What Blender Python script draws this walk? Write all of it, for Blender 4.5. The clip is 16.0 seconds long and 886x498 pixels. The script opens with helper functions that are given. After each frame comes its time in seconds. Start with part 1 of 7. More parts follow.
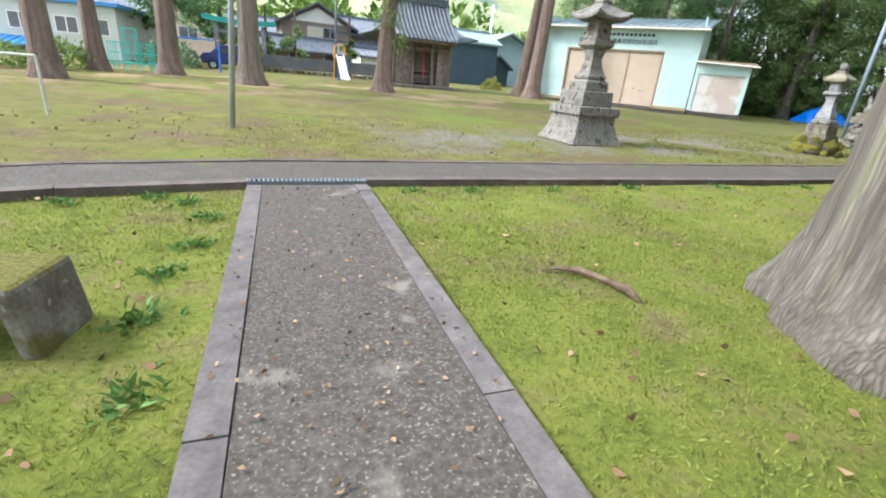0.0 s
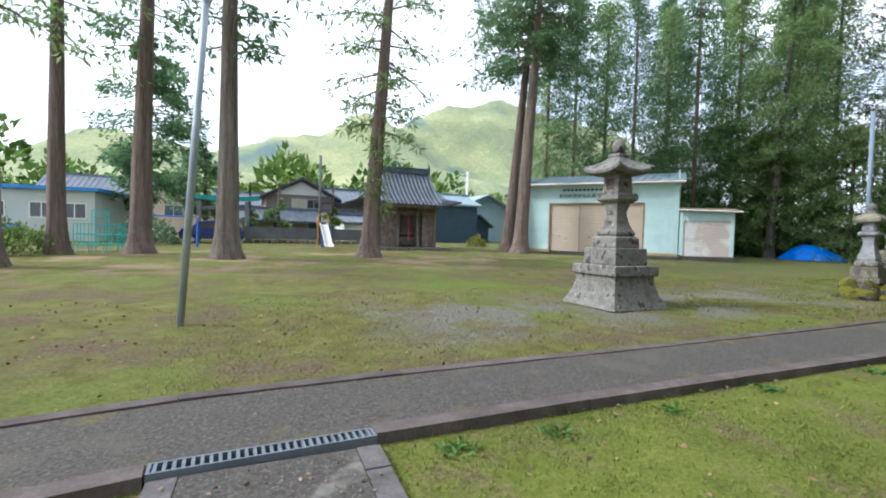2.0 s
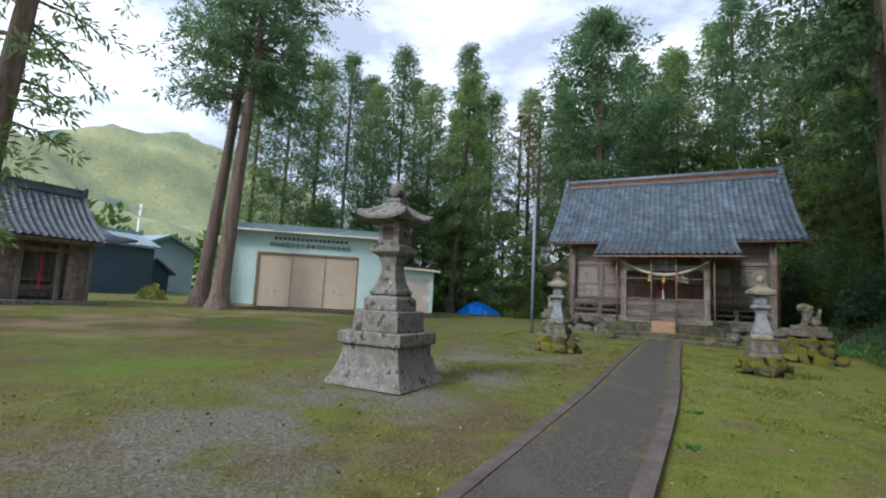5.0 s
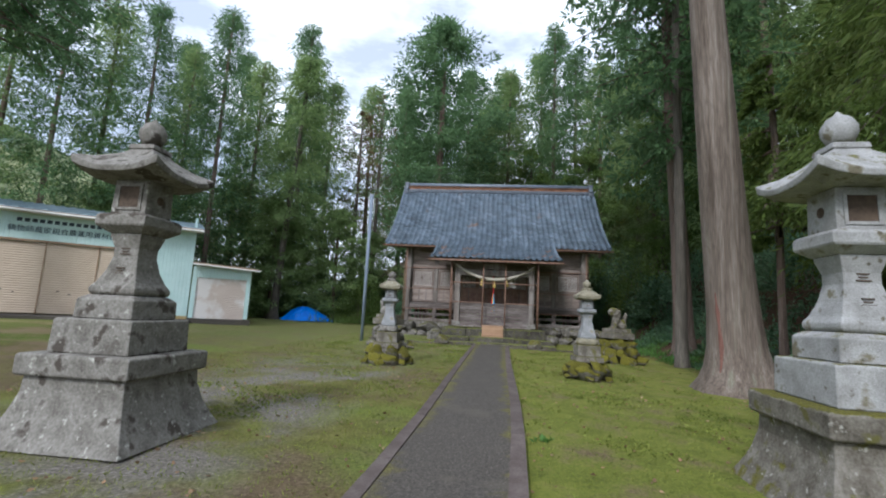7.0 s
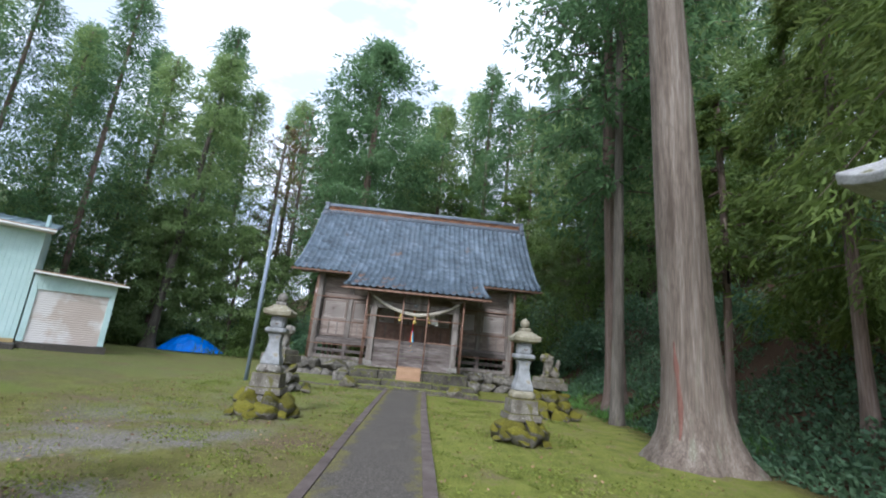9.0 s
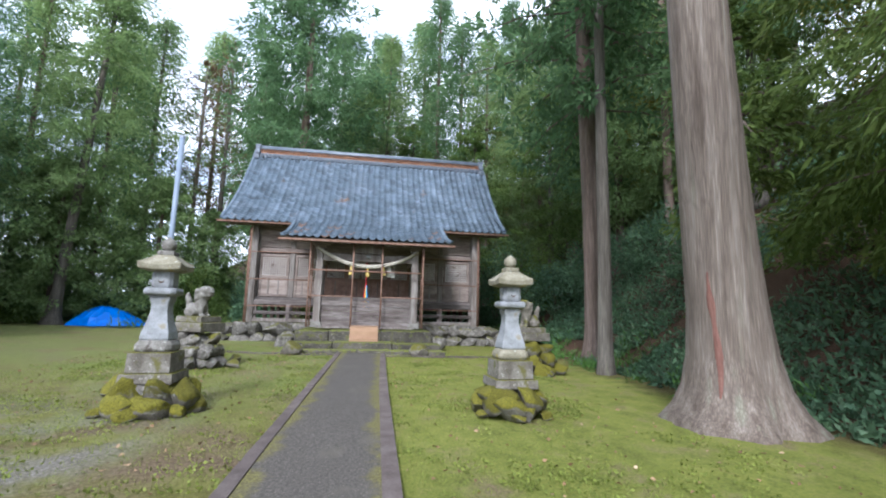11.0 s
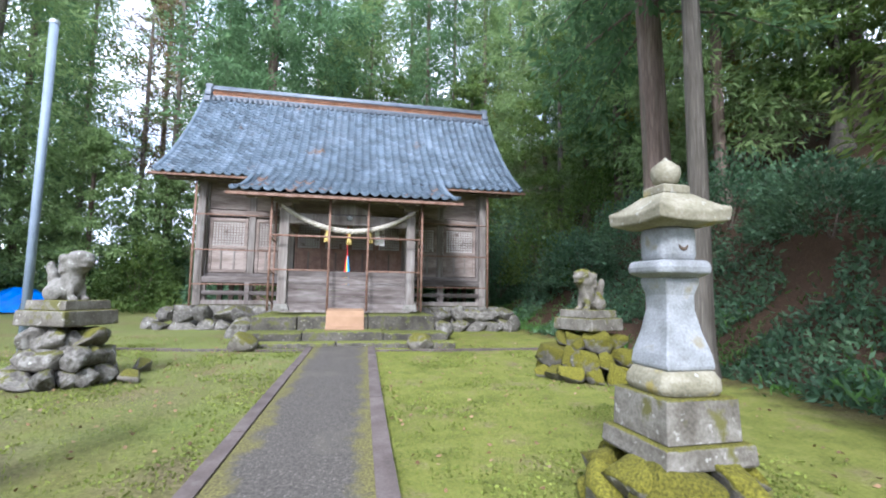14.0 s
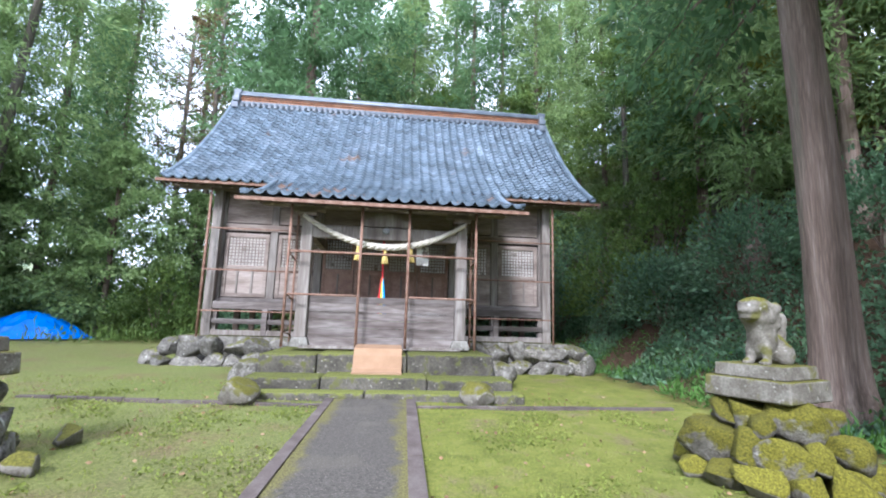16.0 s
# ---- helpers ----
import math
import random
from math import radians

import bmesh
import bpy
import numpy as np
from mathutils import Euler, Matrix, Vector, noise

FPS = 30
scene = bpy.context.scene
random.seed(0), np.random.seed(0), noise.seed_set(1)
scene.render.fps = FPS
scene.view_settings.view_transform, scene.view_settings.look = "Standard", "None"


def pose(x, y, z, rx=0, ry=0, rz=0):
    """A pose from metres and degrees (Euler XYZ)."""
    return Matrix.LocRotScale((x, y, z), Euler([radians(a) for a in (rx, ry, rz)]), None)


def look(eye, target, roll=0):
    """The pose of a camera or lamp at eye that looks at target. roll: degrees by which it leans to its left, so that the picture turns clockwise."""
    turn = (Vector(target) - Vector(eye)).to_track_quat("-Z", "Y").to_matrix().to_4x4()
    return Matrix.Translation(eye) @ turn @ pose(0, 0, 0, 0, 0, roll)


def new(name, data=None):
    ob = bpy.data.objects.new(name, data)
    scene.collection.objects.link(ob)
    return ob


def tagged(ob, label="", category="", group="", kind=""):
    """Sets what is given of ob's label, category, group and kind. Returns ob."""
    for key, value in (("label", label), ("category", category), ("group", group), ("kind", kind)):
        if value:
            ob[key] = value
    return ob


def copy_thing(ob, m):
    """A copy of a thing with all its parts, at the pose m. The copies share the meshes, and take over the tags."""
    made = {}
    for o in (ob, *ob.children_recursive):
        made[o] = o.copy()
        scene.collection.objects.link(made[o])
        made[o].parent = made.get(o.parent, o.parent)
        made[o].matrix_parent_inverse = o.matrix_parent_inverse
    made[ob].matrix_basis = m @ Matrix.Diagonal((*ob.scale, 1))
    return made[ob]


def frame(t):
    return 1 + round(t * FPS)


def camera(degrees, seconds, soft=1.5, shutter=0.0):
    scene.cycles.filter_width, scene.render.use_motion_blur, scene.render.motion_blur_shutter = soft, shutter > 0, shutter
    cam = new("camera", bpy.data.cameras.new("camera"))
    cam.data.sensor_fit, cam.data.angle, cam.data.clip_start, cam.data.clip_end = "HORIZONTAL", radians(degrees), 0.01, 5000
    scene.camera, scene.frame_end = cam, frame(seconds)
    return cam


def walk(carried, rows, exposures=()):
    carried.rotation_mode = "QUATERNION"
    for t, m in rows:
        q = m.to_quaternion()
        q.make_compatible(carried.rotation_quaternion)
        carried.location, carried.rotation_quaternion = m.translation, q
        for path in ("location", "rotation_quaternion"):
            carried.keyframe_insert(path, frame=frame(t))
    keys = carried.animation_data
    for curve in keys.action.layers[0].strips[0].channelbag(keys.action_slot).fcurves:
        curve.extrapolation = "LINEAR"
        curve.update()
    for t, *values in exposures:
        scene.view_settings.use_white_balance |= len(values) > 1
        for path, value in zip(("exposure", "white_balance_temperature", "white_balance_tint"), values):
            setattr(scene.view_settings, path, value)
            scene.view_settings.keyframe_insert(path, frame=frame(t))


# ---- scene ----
cam = camera(89.0, 16.0, soft=2.0)
PATH = [
    (0, (0.388, 0.755, 1.355), (1.156, 2.459, 0.643), 5.2),
    (0.5, (0.434, 1.266, 1.376), (1.142, 3.044, 0.796), 4.1),
    (1, (0.568, 1.907, 1.436), (1.313, 3.709, 0.992), 3.8),
    (1.5, (0.635, 2.528, 1.452), (1.422, 4.349, 1.197), 2.5),
    (2, (0.754, 3.154, 1.480), (1.612, 4.959, 1.422), 1.6),
    (2.5, (0.799, 3.739, 1.475), (1.790, 5.475, 1.518), 2.8),
    (3, (0.912, 4.291, 1.507), (2.092, 5.901, 1.633), 3.4),
    (3.5, (1.016, 4.747, 1.536), (2.402, 6.180, 1.703), 3.8),
    (4, (1.095, 5.201, 1.542), (2.633, 6.465, 1.733), 3.5),
    (4.5, (1.212, 5.536, 1.552), (2.875, 6.627, 1.756), 2.6),
    (5, (1.451, 5.846, 1.556), (3.226, 6.740, 1.781), 2.9),
    (5.2, (1.580, 5.945, 1.555), (3.400, 6.742, 1.781), 2.4),
    (7.3, (3.801, 6.244, 1.566), (5.773, 6.415, 1.853), 3.2),
    (7.5, (4.017, 6.279, 1.578), (5.991, 6.424, 1.868), 3.4),
    (8, (4.684, 6.283, 1.585), (6.656, 6.369, 1.912), 3.8),
    (8.5, (5.303, 6.175, 1.598), (7.264, 6.171, 1.992), 5.0),
    (9, (5.879, 6.134, 1.609), (7.821, 6.035, 2.076), 5.5),
    (9.5, (6.442, 6.100, 1.604), (8.385, 5.931, 2.045), 4.3),
    (10, (7.042, 6.059, 1.635), (8.989, 5.825, 2.031), 3.0),
    (10.2, (7.309, 6.043, 1.636), (9.257, 5.794, 2.011), 2.5),
    (12.3, (10.433, 5.887, 1.599), (12.382, 5.480, 1.781), 1.1),
    (12.5, (10.700, 5.866, 1.580), (12.647, 5.452, 1.768), 0.8),
    (13, (11.338, 5.836, 1.593), (13.286, 5.421, 1.781), 1.0),
    (13.5, (11.990, 5.891, 1.589), (13.940, 5.487, 1.781), 1.0),
    (14, (12.687, 5.946, 1.604), (14.639, 5.552, 1.793), 0.8),
    (14.5, (13.441, 5.951, 1.638), (15.397, 5.587, 1.844), 0.4),
    (15, (14.100, 5.898, 1.686), (16.062, 5.580, 1.908), 0.4),
    (15.5, (14.794, 5.860, 1.710), (16.758, 5.592, 1.975), 0.3),
    (16, (15.552, 5.862, 1.702), (17.516, 5.643, 2.009), 1.7),
]
walk(cam, [(t, look(eye, target, roll)) for t, eye, target, roll in PATH], [(0, 1.15, 5950, 11), (1, 0.8, 5850, 10), (2, 0.45, 5700, 10), (3.5, 0.08, 5600, 10), (5, -0.15, 5750, 11), (8, 0.22, 5650, 12), (10, 0.62, 5550, 13), (12.5, 1.06, 5500, 14), (16, 1.38, 5400, 15)])

# ---- world and light ----
world = bpy.data.worlds.new("world")
scene.world = world
world.use_nodes = True
wn = world.node_tree.nodes
wl = world.node_tree.links
wn.clear()
w_out = wn.new("ShaderNodeOutputWorld")
w_bg = wn.new("ShaderNodeBackground")
w_sky = wn.new("ShaderNodeTexSky")
w_sky.sky_type = "NISHITA"
w_sky.sun_disc = False
SUN_EL, SUN_AZ = 40.0, 160.0
w_sky.sun_elevation = radians(SUN_EL)
w_sky.sun_rotation = radians(90 - SUN_AZ)
w_sky.air_density, w_sky.dust_density = 1.0, 1.5
# broken bright cloud over the blue
w_co = wn.new("ShaderNodeTexCoord")
w_map = wn.new("ShaderNodeMapping")
w_map.inputs["Scale"].default_value = (1.6, 1.6, 4.2)
w_noise = wn.new("ShaderNodeTexNoise")
w_noise.inputs["Scale"].default_value = 1.5
w_noise.inputs["Detail"].default_value = 7
w_noise.inputs["Roughness"].default_value = 0.55
w_ramp = wn.new("ShaderNodeValToRGB")
w_ramp.color_ramp.elements[0].position, w_ramp.color_ramp.elements[1].position = 0.4, 0.54
w_ramp.color_ramp.elements[0].color = (0.42, 0.42, 0.42, 1)
w_mix = wn.new("ShaderNodeMixRGB")
w_mix.inputs["Color2"].default_value = (10.0, 10.2, 10.5, 1)
wl.new(w_co.outputs["Generated"], w_map.inputs["Vector"])
wl.new(w_map.outputs["Vector"], w_noise.inputs["Vector"])
wl.new(w_noise.outputs["Fac"], w_ramp.inputs["Fac"])
wl.new(w_ramp.outputs["Color"], w_mix.inputs["Fac"])
wl.new(w_sky.outputs["Color"], w_mix.inputs["Color1"])
wl.new(w_mix.outputs["Color"], w_bg.inputs["Color"])
w_bg.inputs["Strength"].default_value = 0.15
wl.new(w_bg.outputs["Background"], w_out.inputs["Surface"])

sun = new("sun", bpy.data.lights.new("sun", "SUN"))
sun.data.energy, sun.data.angle, sun.data.color = 3.0, radians(12), (1.0, 0.95, 0.87)
el, az = radians(SUN_EL), radians(SUN_AZ)
sun.matrix_world = look((0, 0, 0), (-math.cos(el) * math.cos(az), -math.cos(el) * math.sin(az), -math.sin(el)))

# ---- materials ----


def material(name, colors, scale=4.0, rough=0.8, bump=0.15, fine=30.0, metal=0.0, vary=0.0, stretch=(1, 1, 1), spots=None, spot_scale=6.0,
             spot_amount=0.55, spec=0.3, coords="Object", bump_dist=0.02, island=0.0, transl=0.0, flecks=None, fleck_scale=18.0, fleck_amount=0.6, moss=None, moss_from=0.45):
    """Two-scale noise colour, bump and roughness; spots: a second colour in patches (moss, lichen, stains, painted
    shade on the mountains); vary: per object; island: per loose piece.
    """
    m = bpy.data.materials.new(name)
    m.use_nodes = True
    n, l = m.node_tree.nodes, m.node_tree.links
    b = n["Principled BSDF"]
    tc = n.new("ShaderNodeTexCoord")
    mp = n.new("ShaderNodeMapping")
    mp.inputs["Scale"].default_value = stretch
    l.new(tc.outputs[coords], mp.inputs["Vector"])

    def noise_at(s, detail=5):
        t = n.new("ShaderNodeTexNoise")
        t.inputs["Scale"].default_value, t.inputs["Detail"].default_value = s, detail
        l.new(mp.outputs["Vector"], t.inputs["Vector"])
        return t.outputs["Fac"]

    big, small = noise_at(scale), noise_at(fine, 8)
    ramp = n.new("ShaderNodeValToRGB")
    e = ramp.color_ramp.elements
    e[0].position, e[0].color = 0.32, (*colors[0], 1)
    e[1].position, e[1].color = 0.68, (*colors[-1], 1)
    for i, c in enumerate(colors[1:-1]):
        k = e.new(0.32 + 0.36 * (i + 1) / (len(colors) - 1))
        k.color = (*c, 1)
    add = n.new("ShaderNodeMath")
    add.operation = "MULTIPLY_ADD"
    add.inputs[1].default_value = 0.45
    sub = n.new("ShaderNodeMath")
    sub.operation = "MULTIPLY_ADD"
    sub.inputs[1].default_value, sub.inputs[2].default_value = 0.75, -0.1
    l.new(big, sub.inputs[0])
    l.new(small, add.inputs[0])
    l.new(sub.outputs[0], add.inputs[2])
    l.new(add.outputs[0], ramp.inputs["Fac"])
    col = ramp.outputs["Color"]
    for tint, at, amount in ((spots, spot_scale, spot_amount), (flecks, fleck_scale, fleck_amount)):
        if not tint:
            continue
        sr = n.new("ShaderNodeValToRGB")
        sr.color_ramp.elements[0].position, sr.color_ramp.elements[1].position = amount, amount + 0.08
        l.new(noise_at(at, 6), sr.inputs["Fac"])
        mx = n.new("ShaderNodeMixRGB")
        mx.inputs["Color2"].default_value = (*tint, 1)
        l.new(sr.outputs["Color"], mx.inputs["Fac"])
        l.new(col, mx.inputs["Color1"])
        col = mx.outputs["Color"]
    if moss:
        # a cushion of moss wherever the surface faces up
        geo = n.new("ShaderNodeNewGeometry")
        sz = n.new("ShaderNodeSeparateXYZ")
        l.new(geo.outputs["Normal"], sz.inputs["Vector"])
        ma = n.new("ShaderNodeMath")
        ma.operation = "MULTIPLY_ADD"
        ma.inputs[1].default_value = 1.5
        l.new(noise_at(7.0, 6), ma.inputs[0])
        l.new(sz.outputs["Z"], ma.inputs[2])
        mr2 = n.new("ShaderNodeMapRange")
        mr2.inputs["From Min"].default_value, mr2.inputs["From Max"].default_value = moss_from + 0.75, moss_from + 0.95
        l.new(ma.outputs[0], mr2.inputs["Value"])
        tone = n.new("ShaderNodeValToRGB")
        tone.color_ramp.elements[0].position, tone.color_ramp.elements[0].color = 0.35, (*[c * 0.45 for c in moss], 1)
        tone.color_ramp.elements[1].position, tone.color_ramp.elements[1].color = 0.7, (*[c * 1.25 for c in moss], 1)
        l.new(noise_at(55.0, 6), tone.inputs["Fac"])
        mx = n.new("ShaderNodeMixRGB")
        l.new(mr2.outputs["Result"], mx.inputs["Fac"])
        l.new(col, mx.inputs["Color1"])
        l.new(tone.outputs["Color"], mx.inputs["Color2"])
        col = mx.outputs["Color"]
    if vary or island:
        hs = n.new("ShaderNodeHueSaturation")
        mr = n.new("ShaderNodeMapRange")
        amount = vary or island
        mr.inputs["To Min"].default_value, mr.inputs["To Max"].default_value = 1 - amount, 1 + amount
        if vary:
            src = n.new("ShaderNodeObjectInfo").outputs["Random"]
        else:
            src = n.new("ShaderNodeNewGeometry").outputs["Random Per Island"]
        l.new(src, mr.inputs["Value"])
        l.new(mr.outputs["Result"], hs.inputs["Value"])
        l.new(col, hs.inputs["Color"])
        col = hs.outputs["Color"]
    l.new(col, b.inputs["Base Color"])
    rr = n.new("ShaderNodeMapRange")
    rr.inputs["To Min"].default_value, rr.inputs["To Max"].default_value = max(0.05, rough - 0.12), min(1, rough + 0.12)
    l.new(small, rr.inputs["Value"])
    l.new(rr.outputs["Result"], b.inputs["Roughness"])
    b.inputs["Metallic"].default_value = metal
    b.inputs["Specular IOR Level"].default_value = spec
    if bump:
        bp = n.new("ShaderNodeBump")
        bp.inputs["Strength"].default_value, bp.inputs["Distance"].default_value = bump, bump_dist
        l.new(add.outputs[0], bp.inputs["Height"])
        l.new(bp.outputs["Normal"], b.inputs["Normal"])
    if transl:
        tr = n.new("ShaderNodeBsdfTranslucent")
        l.new(col, tr.inputs["Color"])
        ms = n.new("ShaderNodeMixShader")
        ms.inputs["Fac"].default_value = transl
        l.new(b.outputs["BSDF"], ms.inputs[1])
        l.new(tr.outputs["BSDF"], ms.inputs[2])
        l.new(ms.outputs["Shader"], n["Material Output"].inputs["Surface"])
    return m


M = {}
M["concrete"] = material("path_concrete", [(0.043, 0.037, 0.031), (0.066, 0.058, 0.05), (0.098, 0.088, 0.077)], 30.0, 0.9, 0.6, 70, spots=(0.17, 0.158, 0.135), spot_scale=2.2, spot_amount=0.6, flecks=(0.2, 0.185, 0.16), fleck_scale=60, fleck_amount=0.6, bump_dist=0.012)
M["path_dark"] = material("walk_concrete", [(0.04, 0.035, 0.029), (0.066, 0.058, 0.049), (0.1, 0.09, 0.077)], 30.0, 0.92, 0.7, 70, spots=(0.082, 0.073, 0.059), spot_scale=1.4, spot_amount=0.56, flecks=(0.16, 0.145, 0.12), fleck_scale=48, fleck_amount=0.6, bump_dist=0.014)
M["kerb"] = material("kerb_stone", [(0.06, 0.046, 0.041), (0.092, 0.073, 0.066), (0.13, 0.108, 0.098)], 3.5, 0.88, 0.35, 40, vary=0.16, spots=(0.17, 0.155, 0.135), spot_scale=1.6, spot_amount=0.66)
M["stone"] = material("weathered_granite", [(0.1, 0.092, 0.078), (0.18, 0.17, 0.15), (0.27, 0.26, 0.235)], 5.0, 0.9, 0.6, 35, spots=(0.065, 0.055, 0.045), spot_scale=5, spot_amount=0.56, flecks=(0.34, 0.34, 0.3), fleck_scale=14, fleck_amount=0.62)
M["stone_light"] = material("pale_granite", [(0.15, 0.155, 0.155), (0.225, 0.233, 0.24), (0.31, 0.322, 0.335)], 5, 0.85, 0.5, 60, spots=(0.22, 0.2, 0.15), spot_scale=5, spot_amount=0.6)
M["stone_pale"] = material("pale_mossy_granite", [(0.2, 0.2, 0.19), (0.29, 0.29, 0.285), (0.39, 0.395, 0.39)], 5, 0.85, 0.5, 60, spots=(0.16, 0.145, 0.1), spot_scale=5, spot_amount=0.6, flecks=(0.1, 0.09, 0.06), fleck_scale=9, fleck_amount=0.64, moss=(0.12, 0.112, 0.018), moss_from=0.86)
M["stone_cap"] = material("lichen_granite", [(0.13, 0.118, 0.08), (0.2, 0.183, 0.128), (0.28, 0.26, 0.2)], 6, 0.9, 0.45, 50, spots=(0.27, 0.22, 0.07), spot_scale=4, spot_amount=0.6, flecks=(0.34, 0.34, 0.31), fleck_scale=16, fleck_amount=0.63)
M["stone_mossy"] = material("mossy_granite", [(0.075, 0.066, 0.052), (0.135, 0.122, 0.1), (0.21, 0.195, 0.17)], 6.0, 0.92, 0.7, 40, spots=(0.1, 0.095, 0.03), spot_scale=4.5, spot_amount=0.58, flecks=(0.3, 0.29, 0.26), fleck_scale=15, fleck_amount=0.62, moss=(0.115, 0.108, 0.016), moss_from=0.5)
M["rock"] = material("field_rock", [(0.06, 0.054, 0.046), (0.13, 0.12, 0.104), (0.23, 0.22, 0.2)], 6, 0.95, 1.0, 25, spots=(0.06, 0.055, 0.04), spot_scale=4.0, spot_amount=0.58, flecks=(0.36, 0.36, 0.33), fleck_scale=9, fleck_amount=0.64, vary=0.3, bump_dist=0.04, moss=(0.1, 0.098, 0.022), moss_from=0.72)
M["rock_moss"] = material("moss_covered_rock", [(0.07, 0.062, 0.048), (0.13, 0.12, 0.1), (0.21, 0.2, 0.18)], 6.0, 0.98, 1.0, 40, spots=(0.1, 0.092, 0.03), spot_scale=5, spot_amount=0.55, flecks=(0.32, 0.31, 0.28), fleck_scale=11, fleck_amount=0.62, vary=0.25, bump_dist=0.04, moss=(0.125, 0.115, 0.012), moss_from=-0.2)
M["wood"] = material("weathered_wood", [(0.125, 0.096, 0.08), (0.21, 0.168, 0.145), (0.3, 0.258, 0.23)], 5, 0.85, 0.35, 22, stretch=(1, 0.18, 1), vary=0.22, bump_dist=0.008)
M["wood_post"] = material("weathered_post_wood", [(0.1, 0.083, 0.071), (0.17, 0.148, 0.131), (0.265, 0.244, 0.225)], 5, 0.85, 0.35, 22, stretch=(1, 1, 0.12), vary=0.15, bump_dist=0.008)
M["wood_grey"] = material("silvered_board", [(0.07, 0.056, 0.05), (0.122, 0.103, 0.094), (0.19, 0.17, 0.16)], 5, 0.88, 0.4, 20, stretch=(1, 0.15, 1), vary=0.25, bump_dist=0.008)
M["door_wood"] = material("red_brown_door_wood", [(0.17, 0.1, 0.075), (0.26, 0.16, 0.125), (0.34, 0.235, 0.19)], 4, 0.8, 0.3, 25)
# dark timber; its colour also stands for shade inside the lantern openings
M["wood_and_recess_dark"] = material("dark_wood_and_recess_shade", [(0.035, 0.025, 0.018), (0.07, 0.05, 0.036), (0.11, 0.08, 0.058)], 3, 0.8, 0.3, 25)
M["tile"] = material("glazed_roof_tile", [(0.065, 0.086, 0.108), (0.103, 0.135, 0.17), (0.155, 0.192, 0.235)], 1.2, 0.56, 0.1, 25, island=0.3, spots=(0.16, 0.1, 0.07), spot_scale=1.1, spot_amount=0.66, spec=0.3)
M["tile_dark"] = material("grey_roof_tile", [(0.06, 0.075, 0.1), (0.1, 0.12, 0.15), (0.14, 0.16, 0.19)], 2.0, 0.45, 0.15, 25, island=0.18, spec=0.5)
M["terracotta"] = material("orange_ridge_tile", [(0.22, 0.1, 0.055), (0.33, 0.15, 0.08), (0.38, 0.22, 0.14)], 5, 0.8, 0.3, 40)
M["rust"] = material("rusty_pipe", [(0.12, 0.06, 0.04), (0.2, 0.115, 0.08), (0.27, 0.18, 0.14)], 8, 0.75, 0.3, 50)
M["steel"] = material("galvanised_steel", [(0.3, 0.34, 0.38), (0.38, 0.42, 0.46), (0.46, 0.5, 0.54)], 3, 0.5, 0.05, 40, metal=0.3)
M["grate"] = material("dull_zinc_grate", [(0.13, 0.15, 0.17), (0.19, 0.21, 0.24)], 6, 0.6, 0.05, 40, metal=0.3)
M["black_steel"] = material("dark_steel", [(0.02, 0.02, 0.022), (0.04, 0.04, 0.042)], 6, 0.55, 0.1)
M["step_stone"] = material("mossy_step_stone", [(0.035, 0.032, 0.025), (0.075, 0.068, 0.054), (0.13, 0.118, 0.098)], 3, 0.95, 0.8, 30, spots=(0.09, 0.092, 0.03), spot_scale=6.0, spot_amount=0.56, flecks=(0.22, 0.21, 0.18), fleck_scale=16, fleck_amount=0.62, vary=0.2, moss=(0.125, 0.135, 0.028), moss_from=0.3)
M["kerb_grey"] = material("grey_kerb_stone", [(0.075, 0.067, 0.065), (0.11, 0.098, 0.096), (0.15, 0.136, 0.133)], 8.0, 0.88, 0.4, 50, vary=0.15)
M["rope"] = material("straw_rope", [(0.34, 0.31, 0.25), (0.5, 0.47, 0.4)], 12, 0.9, 0.5, 80)
M["straw"] = material("yellow_straw", [(0.4, 0.29, 0.08), (0.55, 0.42, 0.15)], 15, 0.9, 0.6, 90, stretch=(1, 1, 0.2))
M["mat"] = material("tan_board", [(0.23, 0.14, 0.08), (0.3, 0.19, 0.115)], 3, 0.8, 0.1, 40)
M["paper"] = material("paper_screen", [(0.5, 0.48, 0.45), (0.64, 0.62, 0.59), (0.74, 0.72, 0.69)], 3, 0.9, 0.05, spots=(0.12, 0.1, 0.085), spot_scale=5.0, spot_amount=0.6)
M["mint"] = material("mint_steel_siding", [(0.44, 0.6, 0.58), (0.5, 0.66, 0.64), (0.56, 0.7, 0.68)], 1.2, 0.6, 0.05, 20)
M["shutter"] = material("beige_shutter", [(0.45, 0.36, 0.27), (0.52, 0.43, 0.33)], 1.5, 0.6, 0.05, 20)
M["shutter_pale"] = material("faded_shutter", [(0.5, 0.42, 0.36), (0.56, 0.48, 0.42)], 1.2, 0.6, 0.05, 20, spots=(0.66, 0.63, 0.6), spot_scale=0.9, spot_amount=0.52)
M["sheet_roof"] = material("blue_grey_sheet", [(0.2, 0.27, 0.3), (0.28, 0.36, 0.4)], 2, 0.5, 0.1, 20)
M["fascia"] = material("stained_fascia", [(0.18, 0.1, 0.06), (0.38, 0.28, 0.18)], 3, 0.8, 0.2, 25)
M["letter"] = material("sign_paint", [(0.03, 0.045, 0.06), (0.05, 0.07, 0.09)], 8, 0.7, 0)
M["ochre"] = material("ochre_plinth", [(0.3, 0.22, 0.09), (0.4, 0.31, 0.15)], 3, 0.9, 0.2)
M["tarp"] = material("blue_tarp", [(0.0, 0.12, 0.6), (0.005, 0.2, 0.8)], 4, 0.45, 0.2, 14, bump_dist=0.05)


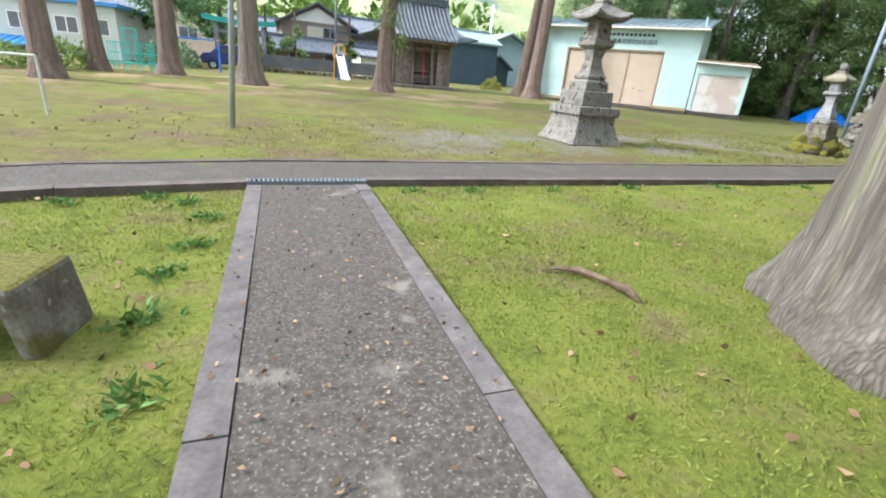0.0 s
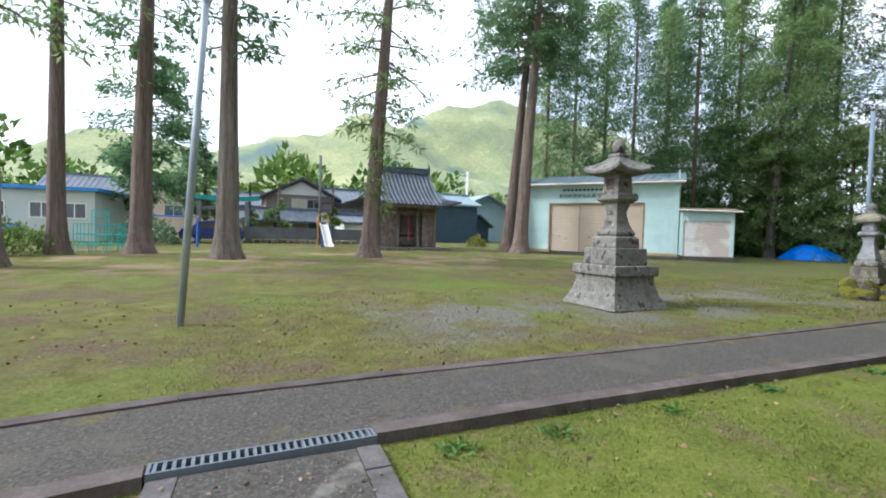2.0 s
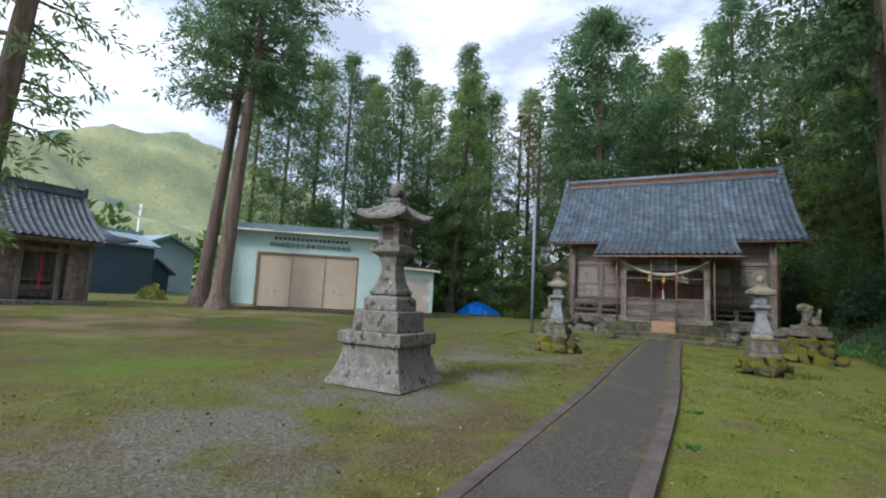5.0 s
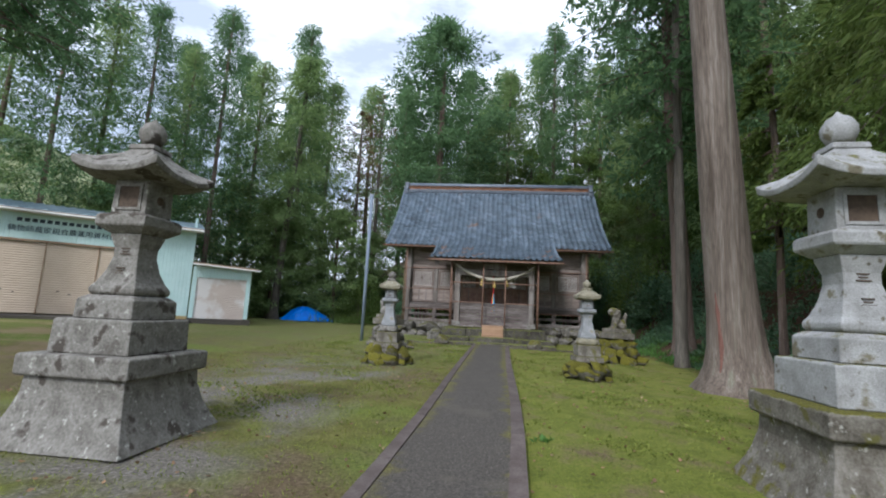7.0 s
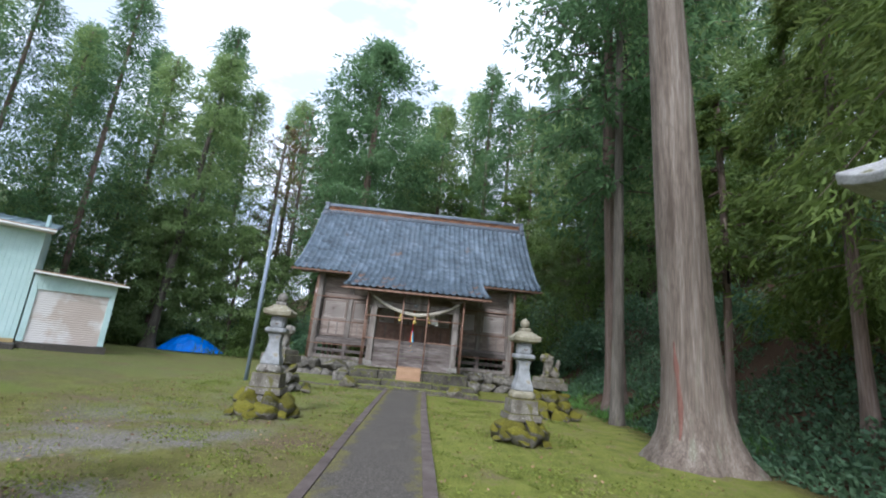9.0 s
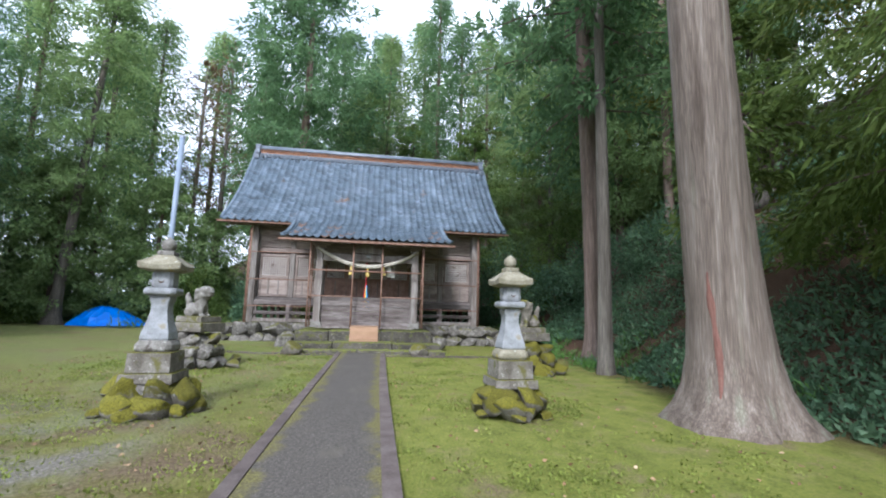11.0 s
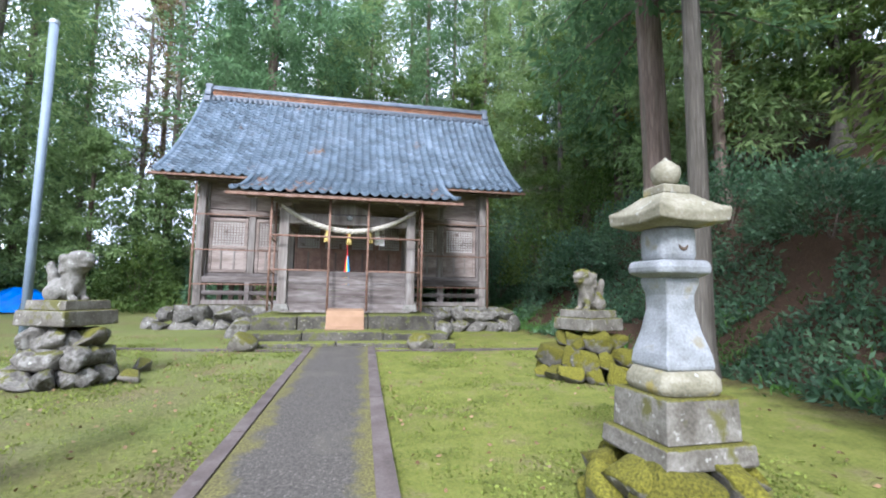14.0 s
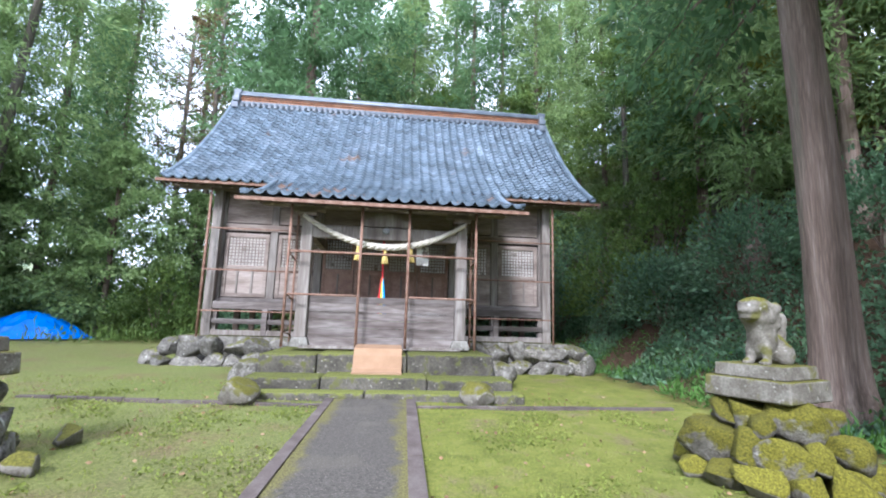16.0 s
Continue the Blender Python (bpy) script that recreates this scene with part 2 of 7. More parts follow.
def bark_material(name, colors, cell, lichen):
    """Long fibrous plates parted by dark fissures."""
    m = material(name, colors, 2.0, 0.95, 0, 9, stretch=(3.0, 3.0, 0.16), vary=0.14, spots=lichen, spot_scale=1.2, spot_amount=0.6)
    n, l = m.node_tree.nodes, m.node_tree.links
    b = n["Principled BSDF"]
    tc = n.new("ShaderNodeTexCoord")
    warp = n.new("ShaderNodeTexNoise")
    warp.inputs["Scale"].default_value = 1.4
    l.new(tc.outputs["Object"], warp.inputs["Vector"])
    addv = n.new("ShaderNodeVectorMath")
    addv.operation = "MULTIPLY_ADD"
    addv.inputs[1].default_value = (0.05, 0.05, 0.3)
    l.new(warp.outputs["Color"], addv.inputs[0])
    l.new(tc.outputs["Object"], addv.inputs[2])
    mp = n.new("ShaderNodeMapping")
    mp.inputs["Scale"].default_value = (cell, cell, cell * 0.045)
    l.new(addv.outputs[0], mp.inputs["Vector"])
    vo = n.new("ShaderNodeTexVoronoi")
    vo.feature = "DISTANCE_TO_EDGE"
    vo.inputs["Scale"].default_value = 1.0
    l.new(mp.outputs["Vector"], vo.inputs["Vector"])
    fiss = n.new("ShaderNodeMapRange")
    fiss.inputs["From Max"].default_value, fiss.inputs["To Min"].default_value = 0.3, 0.68
    l.new(vo.outputs["Distance"], fiss.inputs["Value"])
    old = b.inputs["Base Color"].links[0].from_socket
    mul = n.new("ShaderNodeMixRGB")
    mul.blend_type = "MULTIPLY"
    mul.inputs["Fac"].default_value = 1.0
    l.new(old, mul.inputs["Color1"])
    l.new(fiss.outputs["Result"], mul.inputs["Color2"])
    l.new(mul.outputs["Color"], b.inputs["Base Color"])
    fib = n.new("ShaderNodeTexNoise")
    fib.inputs["Scale"].default_value, fib.inputs["Detail"].default_value = 5.0, 6
    l.new(mp.outputs["Vector"], fib.inputs["Vector"])
    hsum = n.new("ShaderNodeMath")
    hsum.operation = "MULTIPLY_ADD"
    hsum.inputs[1].default_value = 0.35
    l.new(fib.outputs["Fac"], hsum.inputs[0])
    l.new(fiss.outputs["Result"], hsum.inputs[2])
    bp = n.new("ShaderNodeBump")
    bp.inputs["Strength"].default_value, bp.inputs["Distance"].default_value = 0.9, 0.03
    l.new(hsum.outputs[0], bp.inputs["Height"])
    l.new(bp.outputs["Normal"], b.inputs["Normal"])
    return m


M["bark"] = bark_material("cedar_bark", [(0.115, 0.088, 0.069), (0.2, 0.16, 0.13), (0.31, 0.265, 0.225)], 36.0, (0.25, 0.235, 0.18))
M["bark_red"] = bark_material("brown_bark", [(0.11, 0.078, 0.06), (0.2, 0.145, 0.118), (0.29, 0.225, 0.19)], 32.0, (0.17, 0.14, 0.11))
M["bark_grey"] = bark_material("grey_bark", [(0.08, 0.069, 0.055), (0.138, 0.121, 0.1), (0.21, 0.189, 0.16)], 28.0, (0.2, 0.2, 0.13))
M["needles"] = material("cedar_needles", [(0.16, 0.235, 0.09), (0.225, 0.32, 0.125), (0.31, 0.41, 0.17)], 0.5, 0.75, 0, 5, island=0.3, transl=0.6)
M["needles_dark"] = material("dark_needles", [(0.09, 0.165, 0.075), (0.13, 0.225, 0.1), (0.185, 0.285, 0.13)], 0.5, 0.75, 0, 5, island=0.3, transl=0.6)
M["needles_fresh"] = material("fresh_cedar_twigs", [(0.1, 0.15, 0.035), (0.15, 0.21, 0.05), (0.22, 0.26, 0.08)], 0.6, 0.7, 0, 5, island=0.3, transl=0.5)
M["scar"] = material("raw_heartwood", [(0.09, 0.045, 0.035), (0.16, 0.075, 0.058), (0.22, 0.13, 0.1)], 3, 0.85, 0.4, 30, stretch=(3, 3, 0.3))
M["leaves"] = material("broad_leaves", [(0.08, 0.14, 0.035), (0.13, 0.2, 0.05), (0.2, 0.26, 0.07)], 0.6, 0.6, 0, 5, island=0.3, transl=0.55)
M["leaves_yellow"] = material("yellowing_leaves", [(0.14, 0.17, 0.03), (0.25, 0.25, 0.05), (0.3, 0.24, 0.05)], 0.6, 0.6, 0, 5, island=0.35, transl=0.35)
M["leaves_brown"] = material("brown_twigs", [(0.13, 0.085, 0.045), (0.2, 0.135, 0.07)], 0.8, 0.8, 0, 5, island=0.3)
M["shrub"] = material("evergreen_leaves", [(0.075, 0.15, 0.085), (0.11, 0.195, 0.105), (0.15, 0.24, 0.125)], 0.8, 0.55, 0, 5, island=0.35, transl=0.4)
M["grass"] = material("grass_blades", [(0.11, 0.14, 0.025), (0.165, 0.2, 0.035), (0.23, 0.26, 0.06)], 1.0, 0.75, 0, 5, island=0.3, transl=0.3)
M["weed"] = material("weed_leaves", [(0.06, 0.14, 0.025), (0.1, 0.205, 0.045)], 2, 0.6, 0, 8, island=0.3, transl=0.25)
M["dead_branch"] = material("dead_branch", [(0.07, 0.045, 0.03), (0.13, 0.088, 0.062), (0.2, 0.15, 0.11)], 9, 0.9, 0.6, 50)
M["litter"] = material("dry_leaves", [(0.12, 0.07, 0.035), (0.21, 0.13, 0.07), (0.33, 0.24, 0.15)], 3, 0.85, 0, 8, island=0.4)
M["plaster"] = material("white_plaster", [(0.66, 0.65, 0.62), (0.75, 0.74, 0.71)], 1.0, 0.85, 0.05)
M["beige_wall"] = material("beige_render", [(0.4, 0.32, 0.24), (0.48, 0.4, 0.31)], 1.0, 0.9, 0.1)
M["brown_wall"] = material("brown_render", [(0.2, 0.155, 0.13), (0.26, 0.205, 0.175)], 1.0, 0.9, 0.1)
M["sage_wall"] = material("sage_siding", [(0.42, 0.45, 0.4), (0.5, 0.53, 0.48)], 1.0, 0.8, 0.05)
M["navy_wall"] = material("navy_siding", [(0.045, 0.075, 0.11), (0.06, 0.095, 0.135)], 1.0, 0.6, 0.05)
M["pale_blue"] = material("pale_blue_siding", [(0.34, 0.46, 0.56), (0.4, 0.52, 0.61)], 1.0, 0.6, 0.05)
M["blue_roof"] = material("bright_blue_roof", [(0.03, 0.19, 0.5), (0.05, 0.25, 0.6)], 1.0, 0.45, 0.05)
M["glass"] = material("window_glass", [(0.03, 0.035, 0.04), (0.06, 0.07, 0.075)], 0.5, 0.12, 0, spec=0.6)
M["curtain"] = material("window_curtain", [(0.5, 0.45, 0.33), (0.58, 0.53, 0.42)], 2, 0.6, 0)
M["block_wall"] = material("concrete_block", [(0.11, 0.115, 0.12), (0.17, 0.175, 0.18)], 1.5, 0.9, 0.3)
M["blue_steel"] = material("blue_grey_pole_paint", [(0.17, 0.21, 0.27), (0.23, 0.28, 0.35)], 2, 0.55, 0.05)
M["teal"] = material("teal_paint", [(0.02, 0.4, 0.38), (0.04, 0.5, 0.47)], 3, 0.5, 0.05)
M["verdigris"] = material("copper_green", [(0.03, 0.3, 0.29), (0.06, 0.38, 0.36)], 2, 0.6, 0.1)
M["blue_paint"] = material("blue_paint", [(0.03, 0.14, 0.55), (0.05, 0.19, 0.62)], 3, 0.5, 0.05)
M["orange_paint"] = material("orange_paint", [(0.6, 0.26, 0.03), (0.7, 0.34, 0.05)], 3, 0.5, 0.05)
M["white_metal"] = material("white_slide_metal", [(0.62, 0.6, 0.6), (0.7, 0.69, 0.69)], 3, 0.35, 0.05)
M["red"] = material("red_cloth", [(0.5, 0.02, 0.03), (0.6, 0.04, 0.05)], 5, 0.8, 0.1)
M["yellow"] = material("yellow_cloth", [(0.8, 0.6, 0.05), (0.85, 0.66, 0.1)], 5, 0.8, 0.1)
M["blue_cloth"] = material("blue_cloth", [(0.02, 0.3, 0.7), (0.04, 0.38, 0.8)], 5, 0.8, 0.1)
M["car_paint"] = material("blue_car_paint", [(0.01, 0.02, 0.12), (0.015, 0.03, 0.16)], 2, 0.2, 0, spec=0.6)
M["tyre"] = material("tyre_rubber", [(0.015, 0.015, 0.015), (0.025, 0.025, 0.025)], 4, 0.9, 0.1)
M["asphalt"] = material("asphalt", [(0.045, 0.045, 0.047), (0.06, 0.06, 0.062)], 1, 0.9, 0.3, 40)
# haze, sunlit yellow-green and bluish shade patches are put into the mountain colours
M["far_forest_hazed"] = material("forest_slope_with_haze", [(0.16, 0.2, 0.12), (0.24, 0.27, 0.14), (0.35, 0.36, 0.18)], 0.006, 0.95, 1.0, 0.09, bump_dist=6.0, coords="Object", spots=(0.11, 0.165, 0.145), spot_scale=0.0035, spot_amount=0.58)
M["far_wood"] = material("far_wood", [(0.04, 0.1, 0.02), (0.11, 0.2, 0.04), (0.22, 0.3, 0.07)], 0.05, 0.9, 0, 0.4, island=0.35)

# ---- mesh helpers ----


def mesh_object(name, verts, faces, mat, parent=None, label="", smooth=False):
    me = bpy.data.meshes.new(name)
    me.from_pydata([tuple(v) for v in verts], [], [tuple(f) for f in faces])
    if mat:
        me.materials.append(mat)
    if smooth:
        me.polygons.foreach_set("use_smooth", [True] * len(me.polygons))
    ob = new(name, me)
    if parent:
        ob.parent = parent
    if label:
        ob["label"] = label
    return ob


def part(name, bm, mat, parent=None, label="", smooth=False, bevel=0.0):
    bmesh.ops.recalc_face_normals(bm, faces=bm.faces[:])
    me = bpy.data.meshes.new(name)
    bm.to_mesh(me)
    bm.free()
    me.materials.append(mat)
    if smooth:
        me.polygons.foreach_set("use_smooth", [True] * len(me.polygons))
    ob = new(name, me)
    if parent:
        ob.parent = parent
    if label:
        ob["label"] = label
    if bevel:
        md = ob.modifiers.new("bevel", "BEVEL")
        md.width, md.segments, md.limit_method = bevel, 2, "ANGLE"
    return ob


def thing(name, x, y, z, label, category, group="", rz=0.0, kind=""):
    ob = new(name)
    ob.matrix_world = pose(x, y, z, 0, 0, rz)
    return tagged(ob, label, category, group, kind)


def box(bm, x0, x1, y0, y1, z0, z1, m=None):
    vs = [bm.verts.new((x, y, z)) for z in (z0, z1) for x, y in ((x0, y0), (x1, y0), (x1, y1), (x0, y1))]
    for f in ((0, 3, 2, 1), (4, 5, 6, 7), (0, 1, 5, 4), (1, 2, 6, 5), (2, 3, 7, 6), (3, 0, 4, 7)):
        bm.faces.new([vs[i] for i in f])
    if m is not None:
        for v in vs:
            v.co = m @ v.co
    return vs


def boxes(*rows):
    bm = bmesh.new()
    for r in rows:
        box(bm, *r)
    return bm


def loft(bm, rings):
    """Rings of equally many points, skinned and capped."""
    made = [[bm.verts.new(p) for p in r] for r in rings]
    n = len(made[0])
    for a, b in zip(made, made[1:]):
        for i in range(n):
            bm.faces.new((a[i], a[(i + 1) % n], b[(i + 1) % n], b[i]))
    bm.faces.new(made[0][::-1])
    bm.faces.new(made[-1])


def square_ring(h, z, lift=0.0, k=6, round_=0.0):
    """A square of half width h whose corners rise by lift and are rounded a little."""
    pts = []
    for side in range(4):
        for i in range(k):
            u = -1 + 2 * i / k
            x, y = h, h * u
            if round_:
                s = 1 - round_ * abs(u) ** 6 * 0.5
                x, y = x * s, y * s
            zz = z + lift * abs(u) ** 2.5
            c, s = ((1, 0), (0, 1), (-1, 0), (0, -1))[side]
            pts.append((x * c - y * s, x * s + y * c, zz))
    return pts


def square_stack(sections, k=6):
    bm = bmesh.new()
    loft(bm, [square_ring(*s[:2], s[2] if len(s) > 2 else 0.0, k, s[3] if len(s) > 3 else 0.0) for s in sections])
    return bm


def lathe(profile, n=20):
    bm = bmesh.new()
    loft(bm, [[(r * math.cos(2 * math.pi * i / n), r * math.sin(2 * math.pi * i / n), z) for i in range(n)] for r, z in profile])
    return bm


def tube(points, radii, n=8, bm=None):
    """A tapered tube along points."""
    bm = bm or bmesh.new()
    rings = []
    pts = [Vector(p) for p in points]
    for i, p in enumerate(pts):
        d = (pts[min(i + 1, len(pts) - 1)] - pts[max(i - 1, 0)]).normalized()
        side = d.cross(Vector((0, 0, 1)))
        if side.length < 0.05:
            side = d.cross(Vector((0, 1, 0)))
        side.normalize()
        up = side.cross(d)
        r = radii[i] if isinstance(radii, (list, tuple)) else radii
        rings.append([p + r * (math.cos(2 * math.pi * k / n) * side + math.sin(2 * math.pi * k / n) * up) for k in range(n)])
    loft(bm, rings)
    return bm


def rock_mesh(seed, sx, sy, sz, rough=0.28, sub=3):
    """A broken boulder: a lumpy ball cut by a dozen random planes."""
    bm = bmesh.new()
    bmesh.ops.create_icosphere(bm, subdivisions=sub, radius=1)
    rr = random.Random(seed * 13 + 5)
    off = Vector((seed * 7.31, seed * 3.7, seed * 1.9))
    cuts = []
    for k in range(11):
        d = Vector((rr.gauss(0, 1), rr.gauss(0, 1), rr.gauss(0, 1))).normalized()
        cuts.append((d, rr.uniform(0.44, 0.8)))
    for v in bm.verts:
        p = v.co.copy()
        q = p * (1.06 + rough * noise.noise(p * 1.1 + off))
        for d, lim in cuts:
            over = q.dot(d) - lim
            if over > 0:
                q -= d * over * 0.95
        q *= 1 + 0.07 * noise.noise(p * 3.5 + off)
        v.co = Vector((q.x * sx, q.y * sy, q.z * sz)) * 1.12
    return bm


def ground_z(x, y):
    """The yard climbs gently to the north and east; a wooded bank rises to the south-east."""
    z = 0.008 * max(-10, min(x, 40)) + 0.022 * max(0, min(y, 45) - 6)
    ramp = max(0.0, min(1.0, (x - 5) / 7))
    foot = -0.6 + (0.9 if x > 30 else 0.0) * min(1, max(0, (x - 30) / 4))
    ramp = ramp * ramp * (3 - 2 * ramp)
    up = max(0.0, foot - y)
    z += ramp * min(16.0, 0.78 * up * up / (up + 1.6))
    back = max(0.0, x - 38)
    z += min(14.0, 0.22 * back) * (1 if y < 22 else max(0, 1 - (y - 22) / 14))
    return z

# ---- ground ----


def ground_material():
    """Bright moss south of the walk, thin olive turf with bare and gravelled patches north of it, leaf litter on the bank."""
    m = bpy.data.materials.new("moss_and_turf")
    m.use_nodes = True
    n, l = m.node_tree.nodes, m.node_tree.links
    b = n["Principled BSDF"]
    geo = n.new("ShaderNodeNewGeometry")
    sep = n.new("ShaderNodeSeparateXYZ")
    l.new(geo.outputs["Position"], sep.inputs["Vector"])

    def nz(s, detail=6, rough=0.6):
        t = n.new("ShaderNodeTexNoise")
        t.inputs["Scale"].default_value, t.inputs["Detail"].default_value, t.inputs["Roughness"].default_value = s, detail, rough
        l.new(geo.outputs["Position"], t.inputs["Vector"])
        return t.outputs["Fac"]

    def ramp(src, *stops):
        r = n.new("ShaderNodeValToRGB")
        e = r.color_ramp.elements
        e[0].position, e[0].color = stops[0][0], (*stops[0][1], 1)
        e[1].position, e[1].color = stops[-1][0], (*stops[-1][1], 1)
        for p, c in stops[1:-1]:
            e.new(p).color = (*c, 1)
        l.new(src, r.inputs["Fac"])
        return r.outputs["Color"]

    def step(src, a, c):
        r = n.new("ShaderNodeMapRange")
        r.inputs["From Min"].default_value, r.inputs["From Max"].default_value = a, c
        l.new(src, r.inputs["Value"])
        return r.outputs["Result"]

    def mix(f, a, c):
        x = n.new("ShaderNodeMixRGB")
        l.new(f, x.inputs["Fac"])
        for s, v in (("Color1", a), ("Color2", c)):
            if isinstance(v, tuple):
                x.inputs[s].default_value = (*v, 1)
            else:
                l.new(v, x.inputs[s])
        return x.outputs["Color"]

    def math_(op, a, c):
        x = n.new("ShaderNodeMath")
        x.operation = op
        for i, v in enumerate((a, c)):
            if isinstance(v, (int, float)):
                x.inputs[i].default_value = v
            else:
                l.new(v, x.inputs[i])
        return x.outputs[0]

    fine = nz(26, 8, 0.7)
    mid = nz(2.6, 6)
    big = nz(0.45, 5)
    moss = ramp(math_("ADD", math_("MULTIPLY", fine, 0.55), math_("MULTIPLY", mid, 0.45)), (0.34, (0.07, 0.078, 0.022)), (0.47, (0.142, 0.158, 0.034)), (0.6, (0.2, 0.208, 0.05)), (0.72, (0.26, 0.24, 0.1)))
    moss = mix(step(nz(1.3, 7, 0.7), 0.53, 0.69), moss, ramp(fine, (0.35, (0.09, 0.068, 0.038)), (0.7, (0.24, 0.195, 0.12))))
    moss = mix(step(nz(5.0, 5), 0.56, 0.7), moss, (0.19, 0.195, 0.055))
    # a slightly greener moss tone by the bend of the walk
    lush = ramp(math_("ADD", math_("MULTIPLY", fine, 0.55), math_("MULTIPLY", mid, 0.45)), (0.34, (0.064, 0.076, 0.02)), (0.47, (0.136, 0.16, 0.03)), (0.6, (0.192, 0.21, 0.044)), (0.72, (0.255, 0.245, 0.09)))
    lush = mix(step(nz(1.3, 7, 0.7), 0.5, 0.68), lush, ramp(fine, (0.35, (0.09, 0.068, 0.038)), (0.7, (0.22, 0.175, 0.1))))
    moss = mix(step(math_("ADD", sep.outputs["X"], math_("MULTIPLY", big, 6.0)), 10.0, 19.0), lush, moss)
    turf = ramp(math_("ADD", math_("MULTIPLY", fine, 0.5), math_("MULTIPLY", mid, 0.5)), (0.34, (0.065, 0.062, 0.022)), (0.48, (0.125, 0.12, 0.036)), (0.62, (0.175, 0.175, 0.055)), (0.74, (0.24, 0.22, 0.095)))
    turf = mix(step(nz(0.7, 6), 0.47, 0.64), turf, ramp(fine, (0.35, (0.07, 0.05, 0.03)), (0.7, (0.21, 0.16, 0.1))))
    turf = mix(step(nz(0.23, 4), 0.5, 0.66), turf, ramp(fine, (0.35, (0.07, 0.1, 0.02)), (0.7, (0.2, 0.25, 0.05))))
    # grey gravel worn into a band beside the walk
    band = math_("MULTIPLY", step(sep.outputs["Y"], 8.0, 8.8), step(sep.outputs["Y"], 12.5, 10.5))
    band = math_("MULTIPLY", band, math_("MULTIPLY", step(sep.outputs["X"], 2.0, 4.0), step(sep.outputs["X"], 19.0, 14.0)))
    gravel = ramp(fine, (0.35, (0.09, 0.08, 0.065)), (0.55, (0.19, 0.175, 0.15)), (0.7, (0.34, 0.32, 0.29)))
    turf = mix(math_("MULTIPLY", band, step(nz(0.75, 6), 0.42, 0.56)), turf, gravel)
    # dry earth round the trunks and in front of the small shrine
    far = math_("MULTIPLY", step(sep.outputs["Y"], 15.0, 21.0), step(sep.outputs["Y"], 30.0, 26.0))
    turf = mix(math_("MULTIPLY", far, step(nz(0.35, 4), 0.5, 0.6)), turf, (0.28, 0.2, 0.12))
    near_hall = math_("MULTIPLY", step(sep.outputs["X"], 14.0, 22.0), 0.75)
    turf = mix(near_hall, turf, mix(step(nz(0.9, 6, 0.7), 0.5, 0.66), ramp(fine, (0.35, (0.08, 0.1, 0.034)), (0.5, (0.145, 0.165, 0.052)), (0.66, (0.23, 0.245, 0.095))), ramp(fine, (0.35, (0.09, 0.07, 0.035)), (0.66, (0.24, 0.2, 0.1)))))
    col = mix(step(sep.outputs["Y"], 6.5, 6.7), moss, turf)
    earth = ramp(fine, (0.35, (0.035, 0.022, 0.014)), (0.55, (0.085, 0.052, 0.033)), (0.7, (0.15, 0.1, 0.06)))
    bank = math_("MULTIPLY", step(math_("ADD", sep.outputs["Y"], math_("MULTIPLY", mid, 1.6)), 1.1, -0.1), step(sep.outputs["X"], 6.0, 11.0))
    col = mix(bank, col, earth)
    col = mix(step(sep.outputs["X"], 37.0, 40.0), col, earth)
    l.new(col, b.inputs["Base Color"])
    b.inputs["Roughness"].default_value = 0.95
    b.inputs["Specular IOR Level"].default_value = 0.1
    bp = n.new("ShaderNodeBump")
    bp.inputs["Strength"].default_value, bp.inputs["Distance"].default_value = 0.9, 0.035
    l.new(math_("ADD", fine, math_("MULTIPLY", mid, 0.6)), bp.inputs["Height"])
    l.new(bp.outputs["Normal"], b.inputs["Normal"])
    return m


def spaced(lo, hi, step, far):
    """Even steps from lo to hi, then ever wider ones out to far on both sides."""
    a = list(np.arange(lo, hi + 1e-6, step))
    s, x = step, hi
    while x < far:
        s *= 1.35
        x += s
        a.append(x)
    s, x = step, lo
    while x > -far:
        s *= 1.35
        x -= s
        a.insert(0, x)
    return a


gx, gy = spaced(-5, 42, 0.3, 3000), spaced(-12, 34, 0.3, 3000)
verts = []
for y in gy:
    for x in gx:
        r = 0.035 * noise.noise((x * 0.45, y * 0.45, 0)) + 0.012 * noise.noise((x * 1.7, y * 1.7, 3))
        verts.append((x, y, ground_z(x, y) + r - 0.015))
w = len(gx)
faces = [(j * w + i, j * w + i + 1, (j + 1) * w + i + 1, (j + 1) * w + i) for j in range(len(gy) - 1) for i in range(w - 1)]
ground = mesh_object("ground", verts, faces, ground_material(), smooth=True)
tagged(ground, "bright moss and thin olive turf with bare earth", "ground", kind="structure")

# ---- walks ----


def smooth_line(points, steps=8):
    """A Catmull-Rom line through plan points."""
    p = [points[0]] + list(points) + [points[-1]]
    out = []
    for a, b, c, d in zip(p, p[1:], p[2:], p[3:]):
        for k in range(steps):
            t = k / steps
            out.append(tuple(0.5 * (2 * b[i] + (c[i] - a[i]) * t + (2 * a[i] - 5 * b[i] + 4 * c[i] - d[i]) * t * t + (3 * b[i] - a[i] - 3 * c[i] + d[i]) * t ** 3) for i in range(len(b))))
    out.append(tuple(points[-1]))
    return out


def offset_line(line, d):
    out = []
    for i, p in enumerate(line):
        a, b = line[max(i - 1, 0)], line[min(i + 1, len(line) - 1)]
        dx, dy = b[0] - a[0], b[1] - a[1]
        s = math.hypot(dx, dy)
        out.append((p[0] - dy / s * d(i), p[1] + dx / s * d(i)))
    return out


